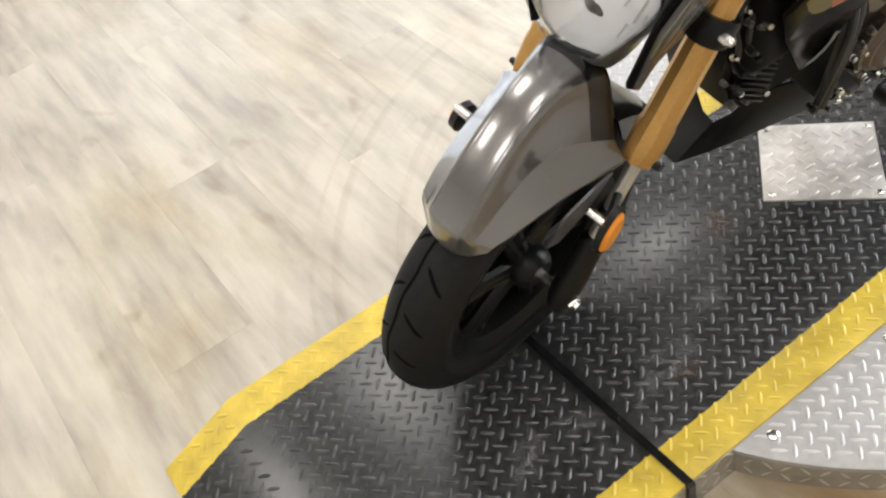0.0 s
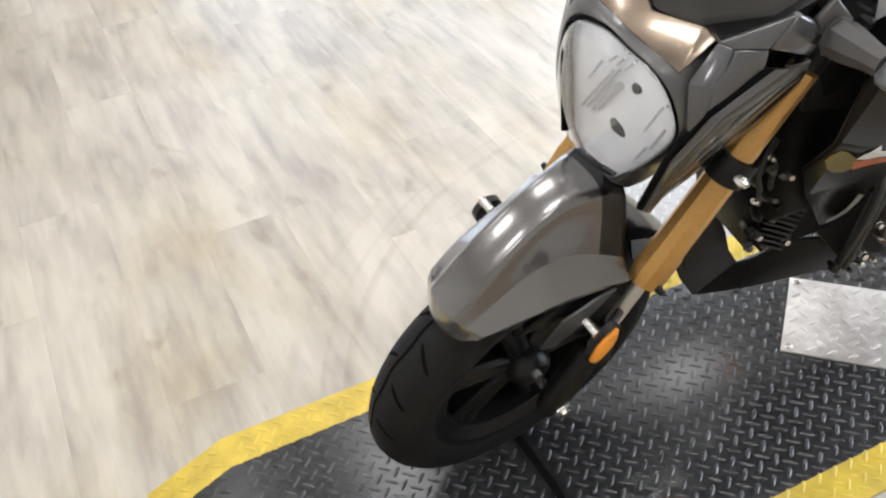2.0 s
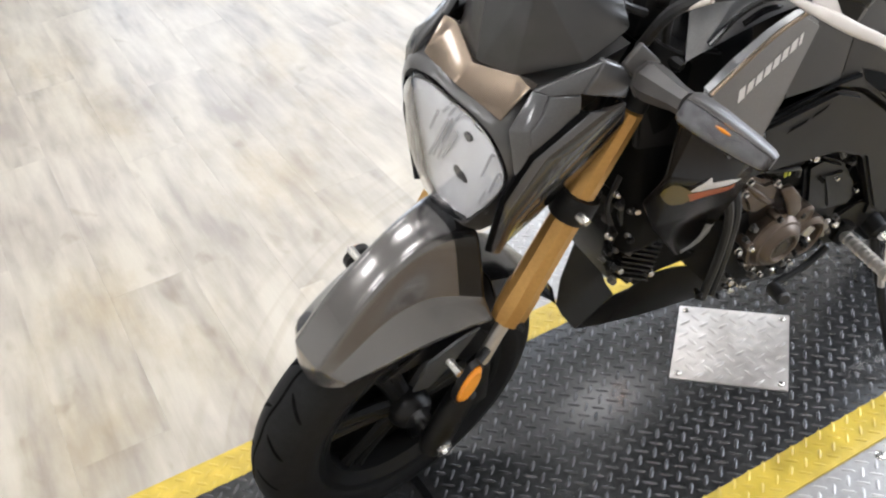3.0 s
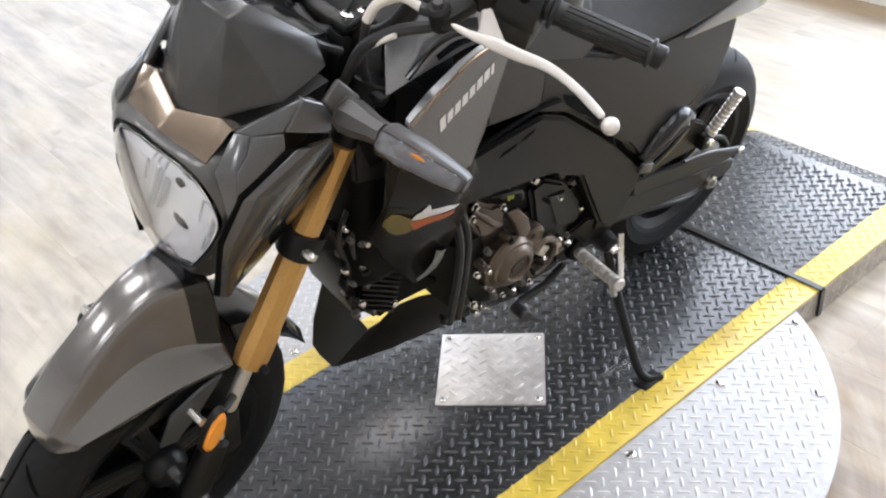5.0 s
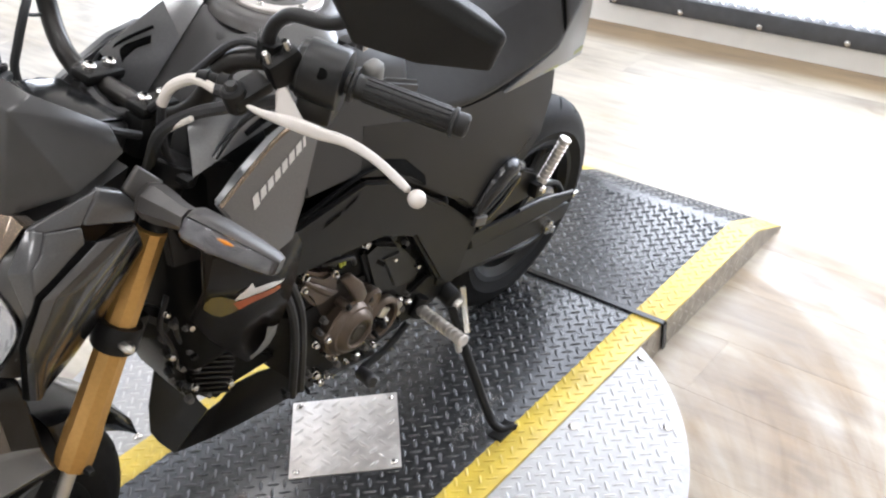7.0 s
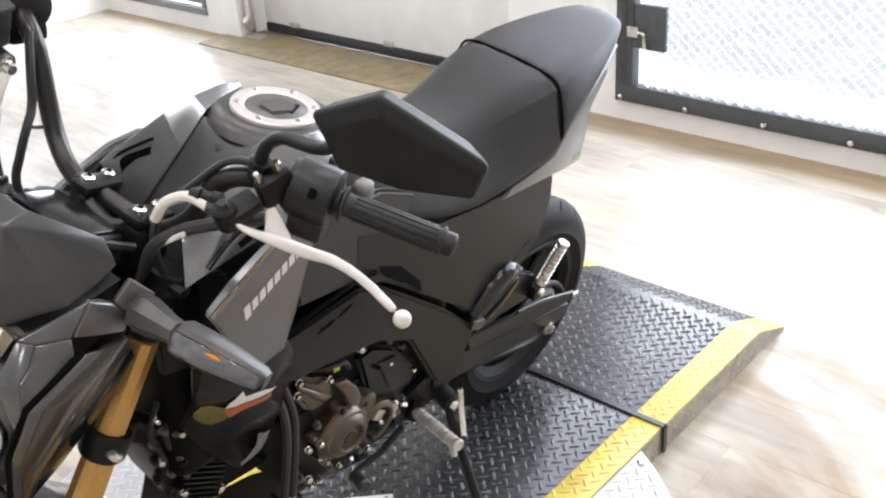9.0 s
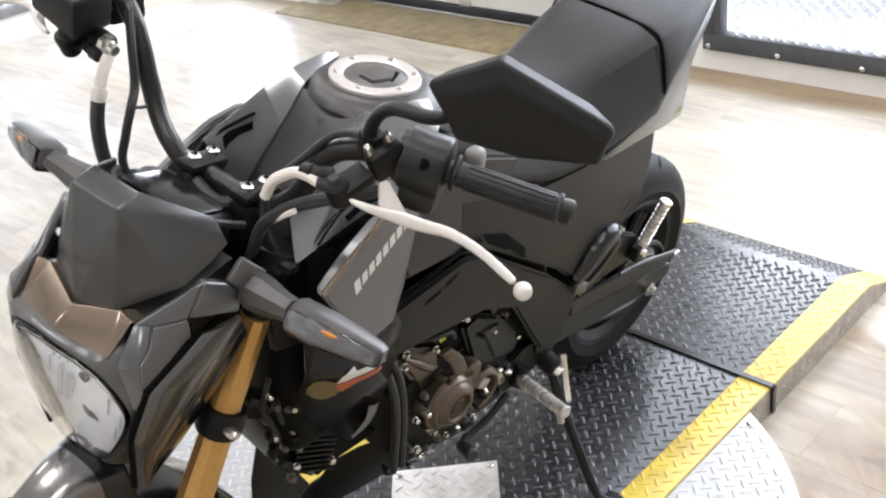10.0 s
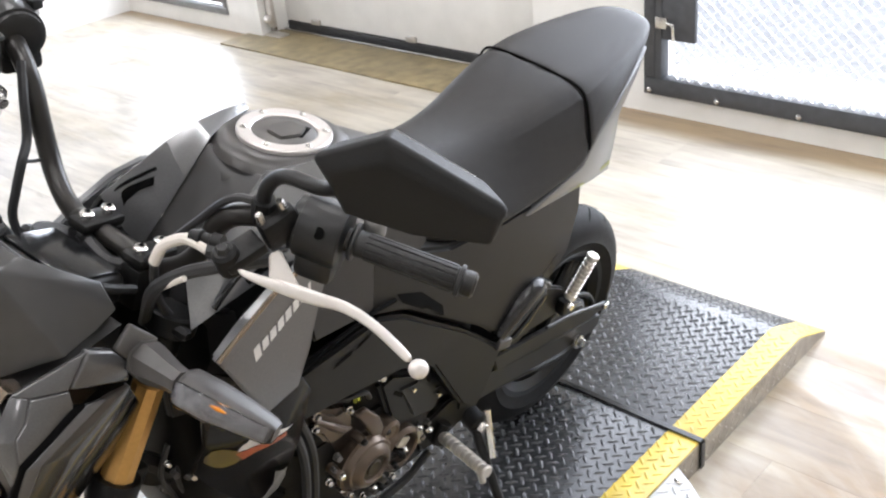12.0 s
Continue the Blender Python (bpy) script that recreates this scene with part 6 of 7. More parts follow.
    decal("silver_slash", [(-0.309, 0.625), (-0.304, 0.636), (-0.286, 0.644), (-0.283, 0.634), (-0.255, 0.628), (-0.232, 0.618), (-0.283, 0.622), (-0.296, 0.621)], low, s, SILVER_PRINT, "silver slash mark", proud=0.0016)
    decal("grey_edge", [(-0.239, 0.515), (-0.215, 0.500), (-0.215, 0.479), (-0.226, 0.463), (-0.241, 0.457), (-0.259, 0.457), (-0.262, 0.466), (-0.250, 0.473), (-0.240, 0.488)], low, s, VENT_GREY, "curved grey edge panel", proud=0.0015)
bpart("head_frame", tube([(-0.33, 0, 0.74), (-0.27, 0, 0.68), (-0.15, 0, 0.56), (0.0, 0, 0.50), (0.16, 0, 0.40)], 0.035, 14), ENGINE_BLACK, "black frame spine")
for s in (-1, 1):
    bpart("air_duct", shell([(-0.345, s * 0.06, 0.80), (-0.27, s * 0.11, 0.79), (-0.26, s * 0.115, 0.66), (-0.35, s * 0.085, 0.66)], 0.012, 0.004, inward=(0, -s, 0)), PLASTIC_SMOOTH, "black air duct")
    mp = bpart("frame_cover", shell([(-0.225, s * 0.132, 0.660), (-0.075, s * 0.136, 0.676), (-0.022, s * 0.133, 0.648), (0.134, s * 0.122, 0.516), (0.238, s * 0.116, 0.412), (0.212, s * 0.112, 0.330), (0.190, s * 0.112, 0.300), (0.152, s * 0.112, 0.338), (0.060, s * 0.122, 0.492), (-0.020, s * 0.130, 0.545), (-0.118, s * 0.132, 0.566), (-0.205, s * 0.132, 0.580)], 0.02, 0.005, inward=(0, -s, 0)), COVER_BLACK, "dark satin frame cover", sharp=24)
    for x0, z0, x1, z1 in ((-0.152, 0.644, -0.122, 0.650), (-0.116, 0.652, -0.092, 0.661)):
        decal("cover_slot", [(x0, z0 - 0.005), (x1, z1 - 0.005), (x1 + 0.004, z1 + 0.002), (x0 + 0.006, z0 + 0.003)], mp, s, GROOVE, "black slot")
    sc = bpart("side_cover", shell([(-0.085, s * 0.128, 0.770), (-0.01, s * 0.124, 0.742), (0.08, s * 0.119, 0.700), (0.20, s * 0.117, 0.684), (0.33, s * 0.112, 0.676), (0.42, s * 0.102, 0.640), (0.465, s * 0.078, 0.560), (0.408, s * 0.098, 0.512), (0.362, s * 0.102, 0.462), (0.285, s * 0.108, 0.455), (0.205, s * 0.120, 0.462), (0.165, s * 0.126, 0.505), (-0.015, s * 0.132, 0.652), (-0.090, s * 0.135, 0.686)], 0.03, 0.006, inward=(0, -s, 0)), COVER_BLACK, "black plastic side cover", sharp=24)
    bpart("cover_groove", tube([(0.215, s * 0.121, 0.468), (0.28, s * 0.114, 0.482), (0.33, s * 0.108, 0.505), (0.372, s * 0.104, 0.525)], 0.004, 8), GLOSS_BLACK, "", sc)
    decal("cover_opening", [(-0.040, 0.694), (0.010, 0.668), (0.058, 0.616), (0.062, 0.592), (0.010, 0.640), (-0.030, 0.674)], sc, s, GROOVE, "black opening", proud=0.001)
    bpart("cover_seam", tube([(-0.205, s * 0.1345, 0.676), (-0.136, s * 0.137, 0.690), (-0.090, s * 0.1365, 0.694), (-0.045, s * 0.1335, 0.688)], 0.003, 8), GROOVE, "", mp)
    arm = bpart("hanger_arm", tube([(0.215, s * 0.118, 0.452), (0.262, s * 0.116, 0.486), (0.305, s * 0.112, 0.496), (0.350, s * 0.106, 0.474)], 0.02, 14, radii=[0.012, 0.020, 0.021, 0.012]), GLOSS_BLACK, "gloss black hanger arm", sharp=60)
    bpart("alloy_tab", box(-0.016, 0.018, -0.004, 0.004, -0.010, 0.008, 0.002, None, Matrix.Translation((0.232, s * 0.121, 0.428)) @ Matrix.Rotation(0.35, 4, "Y")), CAP_GREY, "grey metal tab")
    bpart("hanger_loop", tube([(0.235, s * 0.108, 0.412), (0.30, s * 0.106, 0.432), (0.352, s * 0.102, 0.448), (0.362, s * 0.100, 0.436), (0.31, s * 0.104, 0.410), (0.25, s * 0.106, 0.392)], 0.0055, 8), GLOSS_BLACK, "", arm)
    bpart("knee_panel", shell([(-0.20, s * 0.134, 0.80), (-0.14, s * 0.130, 0.822), (-0.03, s * 0.120, 0.806), (0.05, s * 0.112, 0.766), (0.02, s * 0.123, 0.735), (-0.09, s * 0.134, 0.69), (-0.19, s * 0.142, 0.71)], 0.012, 0.005, inward=(0, -s, 0)), MATT_PANEL, "dark satin knee panel", tank, sharp=24)
    tv = [(0.248, 0.119, 0.667), (0.31, 0.122, 0.686), (0.375, 0.122, 0.700), (0.41, 0.118, 0.738), (0.46, 0.109, 0.765), (0.53, 0.089, 0.786), (0.605, 0.063, 0.808), (0.618, 0.060, 0.800), (0.575, 0.074, 0.768), (0.500, 0.098, 0.735), (0.502, 0.098, 0.680), (0.500, 0.098, 0.632), (0.440, 0.108, 0.643), (0.355, 0.114, 0.655)]
    tp = facets("tail_panel", [(x, s * y, z) for x, y, z in tv], [(0, 1, 13), (1, 2, 12, 13), (2, 3, 10, 11, 12), (3, 4, 9, 10), (4, 5, 8, 9), (5, 6, 7, 8)], SHROUD_PAINT, "graphite metallic tail panel", steer=False, thick=0.010, round_=0.002, angle=14, up=(0, s, 0))
    bpart("tail_stripe", shell([(0.330, s * 0.1165, 0.664), (0.40, s * 0.1125, 0.658), (0.495, s * 0.1005, 0.652), (0.495, s * 0.1005, 0.645), (0.40, s * 0.1120, 0.651)], 0.002, 0.0, inward=(0, -s, 0)), GREEN_PRINT, "green stripe", tp)

# seat


def saddle_hull(stations):
    """A seat with a flat crowned top, sloping flanks and a tucked-in underside; stations: x, half top, top z, half base, base z."""
    rings = []
    for x, wt, zt, wb, zb in stations:
        one = [(wt * 0.5, zt + 0.004), (wt, zt), (wb, zb + 0.010), (wb - 0.002, zb), (wb * 0.6, zb - 0.010)]
        rings.append([(x, -y, z) for y, z in reversed(one)] + [(x, 0.0, zt + 0.005)] + [(x, y, z) for y, z in one] + [(x, 0.0, zb - 0.012)])
    return loft(rings)


def seat_part(name, stations, label):
    ob = bpart(name, saddle_hull(stations), SEAT_VINYL, label, sharp=60)
    soft_ = ob.data.attributes.new("crease_edge", "FLOAT", "EDGE")
    for e in ob.data.edges:
        i, j = sorted(e.vertices)
        if j - i == 12:
            soft_.data[e.index].value = (0.0, 0.9, 0.4, 0.08, 0.0, 0.0, 0.0, 0.08, 0.4, 0.9, 0.0, 0.0)[i % 12]
    for ring_ in (0, len(stations) - 1):
        for e in ob.data.edges:
            if all(v // 12 == ring_ for v in e.vertices):
                soft_.data[e.index].value = 0.75
    return smooth(ob, 2)


rider = seat_part("rider_seat", [(-0.020, 0.026, 0.824, 0.078, 0.745), (0.08, 0.040, 0.802, 0.116, 0.698), (0.17, 0.056, 0.787, 0.122, 0.684), (0.245, 0.072, 0.792, 0.122, 0.686), (0.31, 0.089, 0.809, 0.123, 0.692), (0.360, 0.098, 0.818, 0.124, 0.700), (0.384, 0.100, 0.8195, 0.1235, 0.716)], "black vinyl rider seat")
pill = seat_part("pillion_seat", [(0.3865, 0.100, 0.8200, 0.1235, 0.720), (0.41, 0.101, 0.8225, 0.120, 0.742), (0.45, 0.098, 0.826, 0.112, 0.766), (0.51, 0.086, 0.830, 0.096, 0.785), (0.57, 0.069, 0.834, 0.078, 0.801), (0.625, 0.050, 0.836, 0.056, 0.814), (0.650, 0.034, 0.830, 0.038, 0.815)], "black vinyl pillion seat")
bpart("seat_welt", tube([(0.3855, y, z) for y, z in ((-0.1215, 0.728), (-0.1195, 0.745), (-0.108, 0.785), (-0.0955, 0.8115), (-0.075, 0.8205), (-0.04, 0.8235), (0.0, 0.8245), (0.04, 0.8235), (0.075, 0.8205), (0.0955, 0.8115), (0.108, 0.785), (0.1195, 0.745), (0.1215, 0.728))], 0.0022, 8), GROOVE, "black welt between the seats", pill)
bpart("seat_base", body([(0.0, 0.05, 0.66, 0.755, 0.5), (0.2, 0.09, 0.60, 0.690, 0.5), (0.4, 0.085, 0.60, 0.71, 0.5), (0.56, 0.05, 0.68, 0.775, 0.5), (0.62, 0.03, 0.75, 0.80, 0.5)], 16, 3), PLASTIC_SMOOTH, "black seat base")
tl = bpart("tail_lamp", box(0.612, 0.640, -0.034, 0.034, 0.770, 0.802, 0.008), material("red_lamp_lens", (0.35, 0.01, 0.01), 0.2), "red tail lamp")
bpart("rear_fender", shell([(0.46, -0.05, 0.62), (0.60, -0.045, 0.74), (0.60, 0.045, 0.74), (0.46, 0.05, 0.62)], 0.006, 0.002), PLASTIC_SMOOTH, "black rear fender")

# engine
eng = bpart("engine", loft([[(x, -w_, z0), (x, w_, z0), (x, w_, z1), (x, -w_, z1)] for x, w_, z0, z1 in ((-0.185, 0.060, 0.345, 0.440), (-0.150, 0.084, 0.300, 0.440), (-0.05, 0.088, 0.262, 0.440), (0.09, 0.088, 0.255, 0.435), (0.125, 0.070, 0.285, 0.42))]), ENGINE_BLACK, "black engine with bronze covers")
cyl = turned((-0.13, 0, 0.395), (-0.295, 0, 0.425), [(0, 0.066), (0.08, 0.066)] + [(0.1 + 0.06 * k, 0.066 if k % 2 else 0.056) for k in range(13)] + [(0.95, 0.062), (1, 0.05)], 20)
bpart("cylinder", cyl, ENGINE_BLACK, "finned black cylinder", eng, sharp=30)
CC = (-0.060, 0.373)
cover_b = loft([[(CC[0] + r * math.cos(a), y, CC[1] + r * math.sin(a)) for a in (math.tau * k / 40 for k in range(40))] for y, r in ((-0.080, 0.043), (-0.097, 0.047), (-0.099, 0.052), (-0.107, 0.052), (-0.109, 0.047), (-0.117, 0.042), (-0.118, 0.038), (-0.124, 0.034), (-0.127, 0.030), (-0.1285, 0.0265), (-0.128, 0.0235), (-0.123, 0.022))])
gc = bpart("generator_cover", cover_b, CAST_BRONZE, "bronze round generator cover", eng, sharp=24)
bpart("inspection_plug", turned((CC[0], -0.121, CC[1]), (CC[0], -0.1255, CC[1]), [(0, 0.0218), (0.5, 0.0205), (0.55, 0.014), (1, 0.012)], 24), DARK_BRONZE, "dark bronze plug", gc)
for a, r_ in ((0.75, 0.012), (1.75, 0.008), (2.9, 0.008), (4.0, 0.008), (5.2, 0.008)):
    c = Vector((CC[0] + 0.053 * math.cos(a), -0.084, CC[1] + 0.053 * math.sin(a)))
    bpart("cover_boss", turned(c, c + Vector((0, -0.026, 0)), [(0, r_), (0.9, r_), (1, r_ * 0.8)], 16), CAST_BRONZE, "", gc)
    bpart("cover_bolt", turned(c + Vector((0, -0.026, 0)), c + Vector((0, -0.032, 0)), [(0, 0.0052), (0.7, 0.0050), (1, 0.0036)], 8), STEEL if a > 2 else ENGINE_BLACK, "", gc)
# bronze block in the cavity; its shade is painted as a darker bronze
bpart("cover_web", shell([(-0.128, -0.088, 0.462), (-0.068, -0.092, 0.470), (-0.036, -0.092, 0.428), (-0.040, -0.092, 0.395), (-0.105, -0.088, 0.405)], 0.03, 0.006, inward=(0, 1, 0)), DARK_BRONZE, "bronze web between the covers, its shade put into the colour", eng, sharp=24)
uc = bpart("starter_cover", shell([(-0.160, -0.098, 0.530), (-0.154, -0.098, 0.543), (-0.141, -0.100, 0.533), (-0.114, -0.103, 0.512), (-0.097, -0.103, 0.508), (-0.082, -0.102, 0.487), (-0.087, -0.104, 0.474), (-0.085, -0.103, 0.461), (-0.102, -0.102, 0.456), (-0.116, -0.100, 0.449), (-0.129, -0.100, 0.455), (-0.137, -0.099, 0.474), (-0.156, -0.098, 0.505)], 0.03, 0.006, inward=(0, 1, 0)), CAST_BRONZE, "bronze starter cover", eng, sharp=24)
bpart("cover_rib", tube([(-0.150, -0.100, 0.520), (-0.128, -0.106, 0.498), (-0.108, -0.107, 0.478), (-0.090, -0.104, 0.466)], 0.006, 8, radii=[0.003, 0.006, 0.006, 0.003]), CAST_BRONZE, "", uc)
for x, z in ((-0.152, 0.534), (-0.093, 0.502), (-0.155, 0.512)):
    bpart("cover_bolt", turned((x, -0.096, z), (x, -0.110, z), [(0, 0.0065), (0.6, 0.0065), (0.65, 0.0045), (1, 0.0035)], 8), STEEL, "", uc)
facets("cover_strap", [(-0.083, -0.108, 0.484), (-0.064, -0.112, 0.487), (-0.041, -0.115, 0.458), (-0.032, -0.116, 0.432), (-0.040, -0.117, 0.420), (-0.058, -0.117, 0.430), (-0.068, -0.113, 0.458)], [(0, 1, 2, 6), (6, 2, 3, 4, 5)], CAST_BRONZE, "bronze strap", eng, steer=False, thick=0.012, round_=0.004, up=(0, -1, 0.2))
bpart("strap_boss", turned((-0.014, -0.088, 0.402), (-0.014, -0.114, 0.402), [(0, 0.020), (0.85, 0.020), (1, 0.015), (0.9, 0.011)], 20), CAST_BRONZE, "", eng)
bpart("sprocket_cover", turned((0.024, -0.075, 0.326), (0.024, -0.105, 0.326), [(0, 0.042), (0.8, 0.041), (0.95, 0.037), (1, 0.033), (0.9, 0.030), (0.5, 0.029)], 30), CAST_BRONZE, "bronze sprocket cover", eng)
bpart("sprocket_cap", turned((0.024, -0.088, 0.326), (0.024, -0.093, 0.326), [(0, 0.028), (0.7, 0.026), (1, 0.010)], 24), GLOSS_BLACK, "", eng)
bpart("sprocket_plate", box(-0.011, 0.013, -0.003, 0.003, -0.010, 0.010, 0.002, None, Matrix.Translation((0.030, -0.097, 0.336)) @ Matrix.Rotation(0.7, 4, "Y")), SATIN_ALLOY, "pale alloy plate", eng)
bpart("cover_tab", shell([(0.050, -0.104, 0.347), (0.062, -0.104, 0.345), (0.073, -0.104, 0.333), (0.074, -0.104, 0.320), (0.066, -0.104, 0.304), (0.058, -0.104, 0.314)], 0.012, 0.003, inward=(0, 1, 0)), SATIN_ALLOY, "pale alloy tab", eng)
ecu = bpart("control_box", shell([(-0.026, -0.096, 0.492), (0.000, -0.100, 0.503), (0.048, -0.104, 0.474), (0.106, -0.102, 0.396), (0.101, -0.102, 0.360), (0.040, -0.102, 0.376), (0.000, -0.100, 0.398)], 0.045, 0.006, inward=(0, 1, 0)), BOX_BLACK, "black control box", sharp=24)
bpart("box_lid", shell([(0.010, -0.103, 0.466), (0.046, -0.107, 0.462), (0.094, -0.106, 0.396), (0.088, -0.106, 0.374), (0.044, -0.105, 0.388)], 0.006, 0.002, inward=(0, 1, 0)), BOX_BLACK, "", ecu, sharp=24)
for x, z in ((0.034, 0.454), (0.094, 0.402)):
    bpart("box_screw", turned((x, -0.1035, z), (x, -0.111, z), [(0, 0.0045), (1, 0.0034)], 10), STEEL, "", ecu)
decal("box_slot", [(0.002, 0.470), (0.020, 0.452), (0.016, 0.446), (-0.002, 0.464)], ecu, -1, GROOVE, "black slot", proud=0.001)
bpart("wire_tag", tube([(-0.087, -0.105, 0.528), (-0.085, -0.106, 0.519), (-0.083, -0.105, 0.511)], 0.0022, 8), material("lime_tag", (0.45, 0.5, 0.05), 0.5), "lime cable tag")
for pts in ([(-0.10, -0.09, 0.60), (-0.09, -0.105, 0.56), (-0.095, -0.10, 0.52)], [(-0.07, -0.09, 0.60), (-0.06, -0.11, 0.565), (-0.03, -0.105, 0.545), (0.02, -0.09, 0.56)], [(-0.20, -0.095, 0.57), (-0.185, -0.112, 0.50), (-0.178, -0.112, 0.42), (-0.172, -0.10, 0.30)], [(-0.185, -0.09, 0.57), (-0.168, -0.108, 0.50), (-0.160, -0.108, 0.42), (-0.155, -0.10, 0.30)]):
    bpart("engine_hose", tube(pts, 0.0065, 8), BLACK_RUBBER, "black rubber hose")
head = [(-0.345, 0.525), (-0.345, 0.450), (-0.322, 0.378), (-0.245, 0.352), (-0.17, 0.38), (-0.19, 0.56), (-0.32, 0.57)]
hb_ = loft([[(x, y, z) for x, z in head] for y in (-0.052, 0.052)])
bpart("cylinder_head", hb_, ENGINE_BLACK, "black cylinder head", eng)
for k in range(11):
    bpart("head_fin", box(0, 0.104 - 0.0035 * k, -0.072, 0.060, -0.0018, 0.0018, 0.001, None, Matrix.Translation((-0.330 + 0.001 * k, 0, 0.516 - 0.0112 * k)) @ Matrix.Rotation(radians(36), 4, "Y")), ENGINE_BLACK, "", eng)
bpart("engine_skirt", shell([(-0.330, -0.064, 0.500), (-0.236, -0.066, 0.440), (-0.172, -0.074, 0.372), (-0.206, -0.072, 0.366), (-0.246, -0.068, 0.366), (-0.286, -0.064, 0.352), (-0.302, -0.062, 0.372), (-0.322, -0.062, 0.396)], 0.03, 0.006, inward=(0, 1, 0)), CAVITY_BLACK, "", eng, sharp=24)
bpart("horn", turned((-0.352, -0.030, 0.555), (-0.372, -0.045, 0.548), [(0, 0.020), (0.3, 0.030), (0.8, 0.030), (1, 0.022)], 24), PLASTIC_SMOOTH, "black round horn")
for k, (x, y, z) in enumerate([(-0.352, -0.066, 0.578), (-0.346, -0.068, 0.556), (-0.356, -0.060, 0.532), (-0.350, -0.064, 0.498), (-0.338, -0.066, 0.470), (-0.350, -0.058, 0.448), (-0.322, -0.066, 0.418), (-0.330, -0.064, 0.398), (-0.300, -0.064, 0.386), (-0.262, -0.066, 0.378), (-0.150, -0.098, 0.350), (-0.142, -0.100, 0.328), (-0.125, -0.100, 0.312), (-0.105, -0.102, 0.300), (-0.082, -0.102, 0.306), (-0.062, -0.102, 0.296), (-0.040, -0.102, 0.288), (-0.020, -0.102, 0.298), (0.004, -0.100, 0.284), (-0.118, -0.106, 0.430), (-0.124, -0.104, 0.408), (-0.130, -0.102, 0.384), (0.070, -0.098, 0.320), (0.082, -0.098, 0.344), (-0.030, -0.100, 0.520), (-0.010, -0.098, 0.532), (0.062, -0.100, 0.470)]):
    r_ = 0.0036 + 0.0018 * ((k * 7) % 5) / 4
    bpart("small_bolt", turned((x, y, z), (x - 0.002, y - 0.010, z + 0.002), [(0, r_ * 1.3), (0.3, r_ * 1.3), (0.35, r_), (0.9, r_), (1, r_ * 0.6)], 8), STEEL if k % 3 == 0 else CAP_GREY, "")
rng_s = random.Random(23)
for k in range(30):
    if k % 2:
        p = Vector((rng_s.uniform(-0.348, -0.300), rng_s.uniform(-0.080, -0.062), rng_s.uniform(0.44, 0.58)))
    else:
        p = Vector((rng_s.uniform(-0.20, 0.09), rng_s.uniform(-0.108, -0.096), rng_s.uniform(0.275, 0.350)))
    d = Vector((rng_s.uniform(-0.006, 0.002), -0.009, rng_s.uniform(-0.004, 0.006)))
    r_ = rng_s.uniform(0.0026, 0.0056)
    bpart("small_bolt", turned(p - d, p + d, [(0, r_ * 0.8), (0.5, r_ * 0.8), (0.52, r_ * 1.4), (0.8, r_ * 1.4), (0.85, r_), (1, r_ * 0.5)], 6 if k % 3 else 10), STEEL if k % 4 == 0 else (CAP_GREY if k % 4 == 1 else ENGINE_BLACK), "", eng)
for pts in ([(-0.345, -0.062, 0.60), (-0.362, -0.066, 0.56), (-0.352, -0.070, 0.52), (-0.340, -0.066, 0.48)], [(-0.33, -0.066, 0.59), (-0.345, -0.074, 0.545), (-0.328, -0.072, 0.505), (-0.312, -0.07, 0.52)], [(-0.150, -0.096, 0.40), (-0.158, -0.104, 0.36), (-0.150, -0.102, 0.325), (-0.120, -0.100, 0.300), (-0.07, -0.10, 0.284)], [(-0.020, -0.095, 0.545), (0.010, -0.105, 0.528), (0.028, -0.108, 0.500), (0.030, -0.10, 0.545)], [(-0.115, -0.098, 0.53), (-0.095, -0.112, 0.535), (-0.070, -0.112, 0.525), (-0.055, -0.105, 0.50)]):
    bpart("thin_hose", tube(pts, 0.0038, 8), BLACK_RUBBER, "")
bpart("cable_clip", box(-0.004, 0.004, -0.003, 0.003, -0.008, 0.008, 0.001, None, Matrix.Translation((-0.078, -0.106, 0.516)) @ Matrix.Scale(0.55, 4)), material("lime_clip", (0.50, 0.55, 0.06), 0.5), "lime cable clip")
bpart("guard_tip", box(-0.008, 0.008, -0.002, 0.002, -0.006, 0.006, 0.001, None, Matrix.Translation((0.606, -0.096, 0.270))), STEEL, "bright guard tip")
bpart("engine_rear", box(0.06, 0.205, -0.078, 0.078, 0.285, 0.47, 0.012), ENGINE_BLACK, "black engine rear case")
bpart("intake", rod((-0.02, 0, 0.52), (-0.12, 0, 0.46), 0.03, 18), ENGINE_BLACK, "black intake pipe")
rng_b = random.Random(11)
for k in range(9):
    p = Vector((-0.39 + 0.13 * rng_b.random(), -0.055 - 0.05 * rng_b.random(), 0.40 + 0.17 * rng_b.random()))
    if p.z < 0.49:
        continue
    bpart("fastener", turned(p, p + Vector((-0.004, -0.012, 0.002)), [(0, 0.0055), (0.6, 0.0055), (1, 0.004)], 8), STEEL if k % 3 == 0 else ENGINE_BLACK, "")
# boxes that fill the frame's inside, coloured as dark as its shade
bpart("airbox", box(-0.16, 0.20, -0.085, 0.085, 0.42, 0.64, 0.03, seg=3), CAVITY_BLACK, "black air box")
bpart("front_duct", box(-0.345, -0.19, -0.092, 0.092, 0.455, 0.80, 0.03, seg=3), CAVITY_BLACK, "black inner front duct")
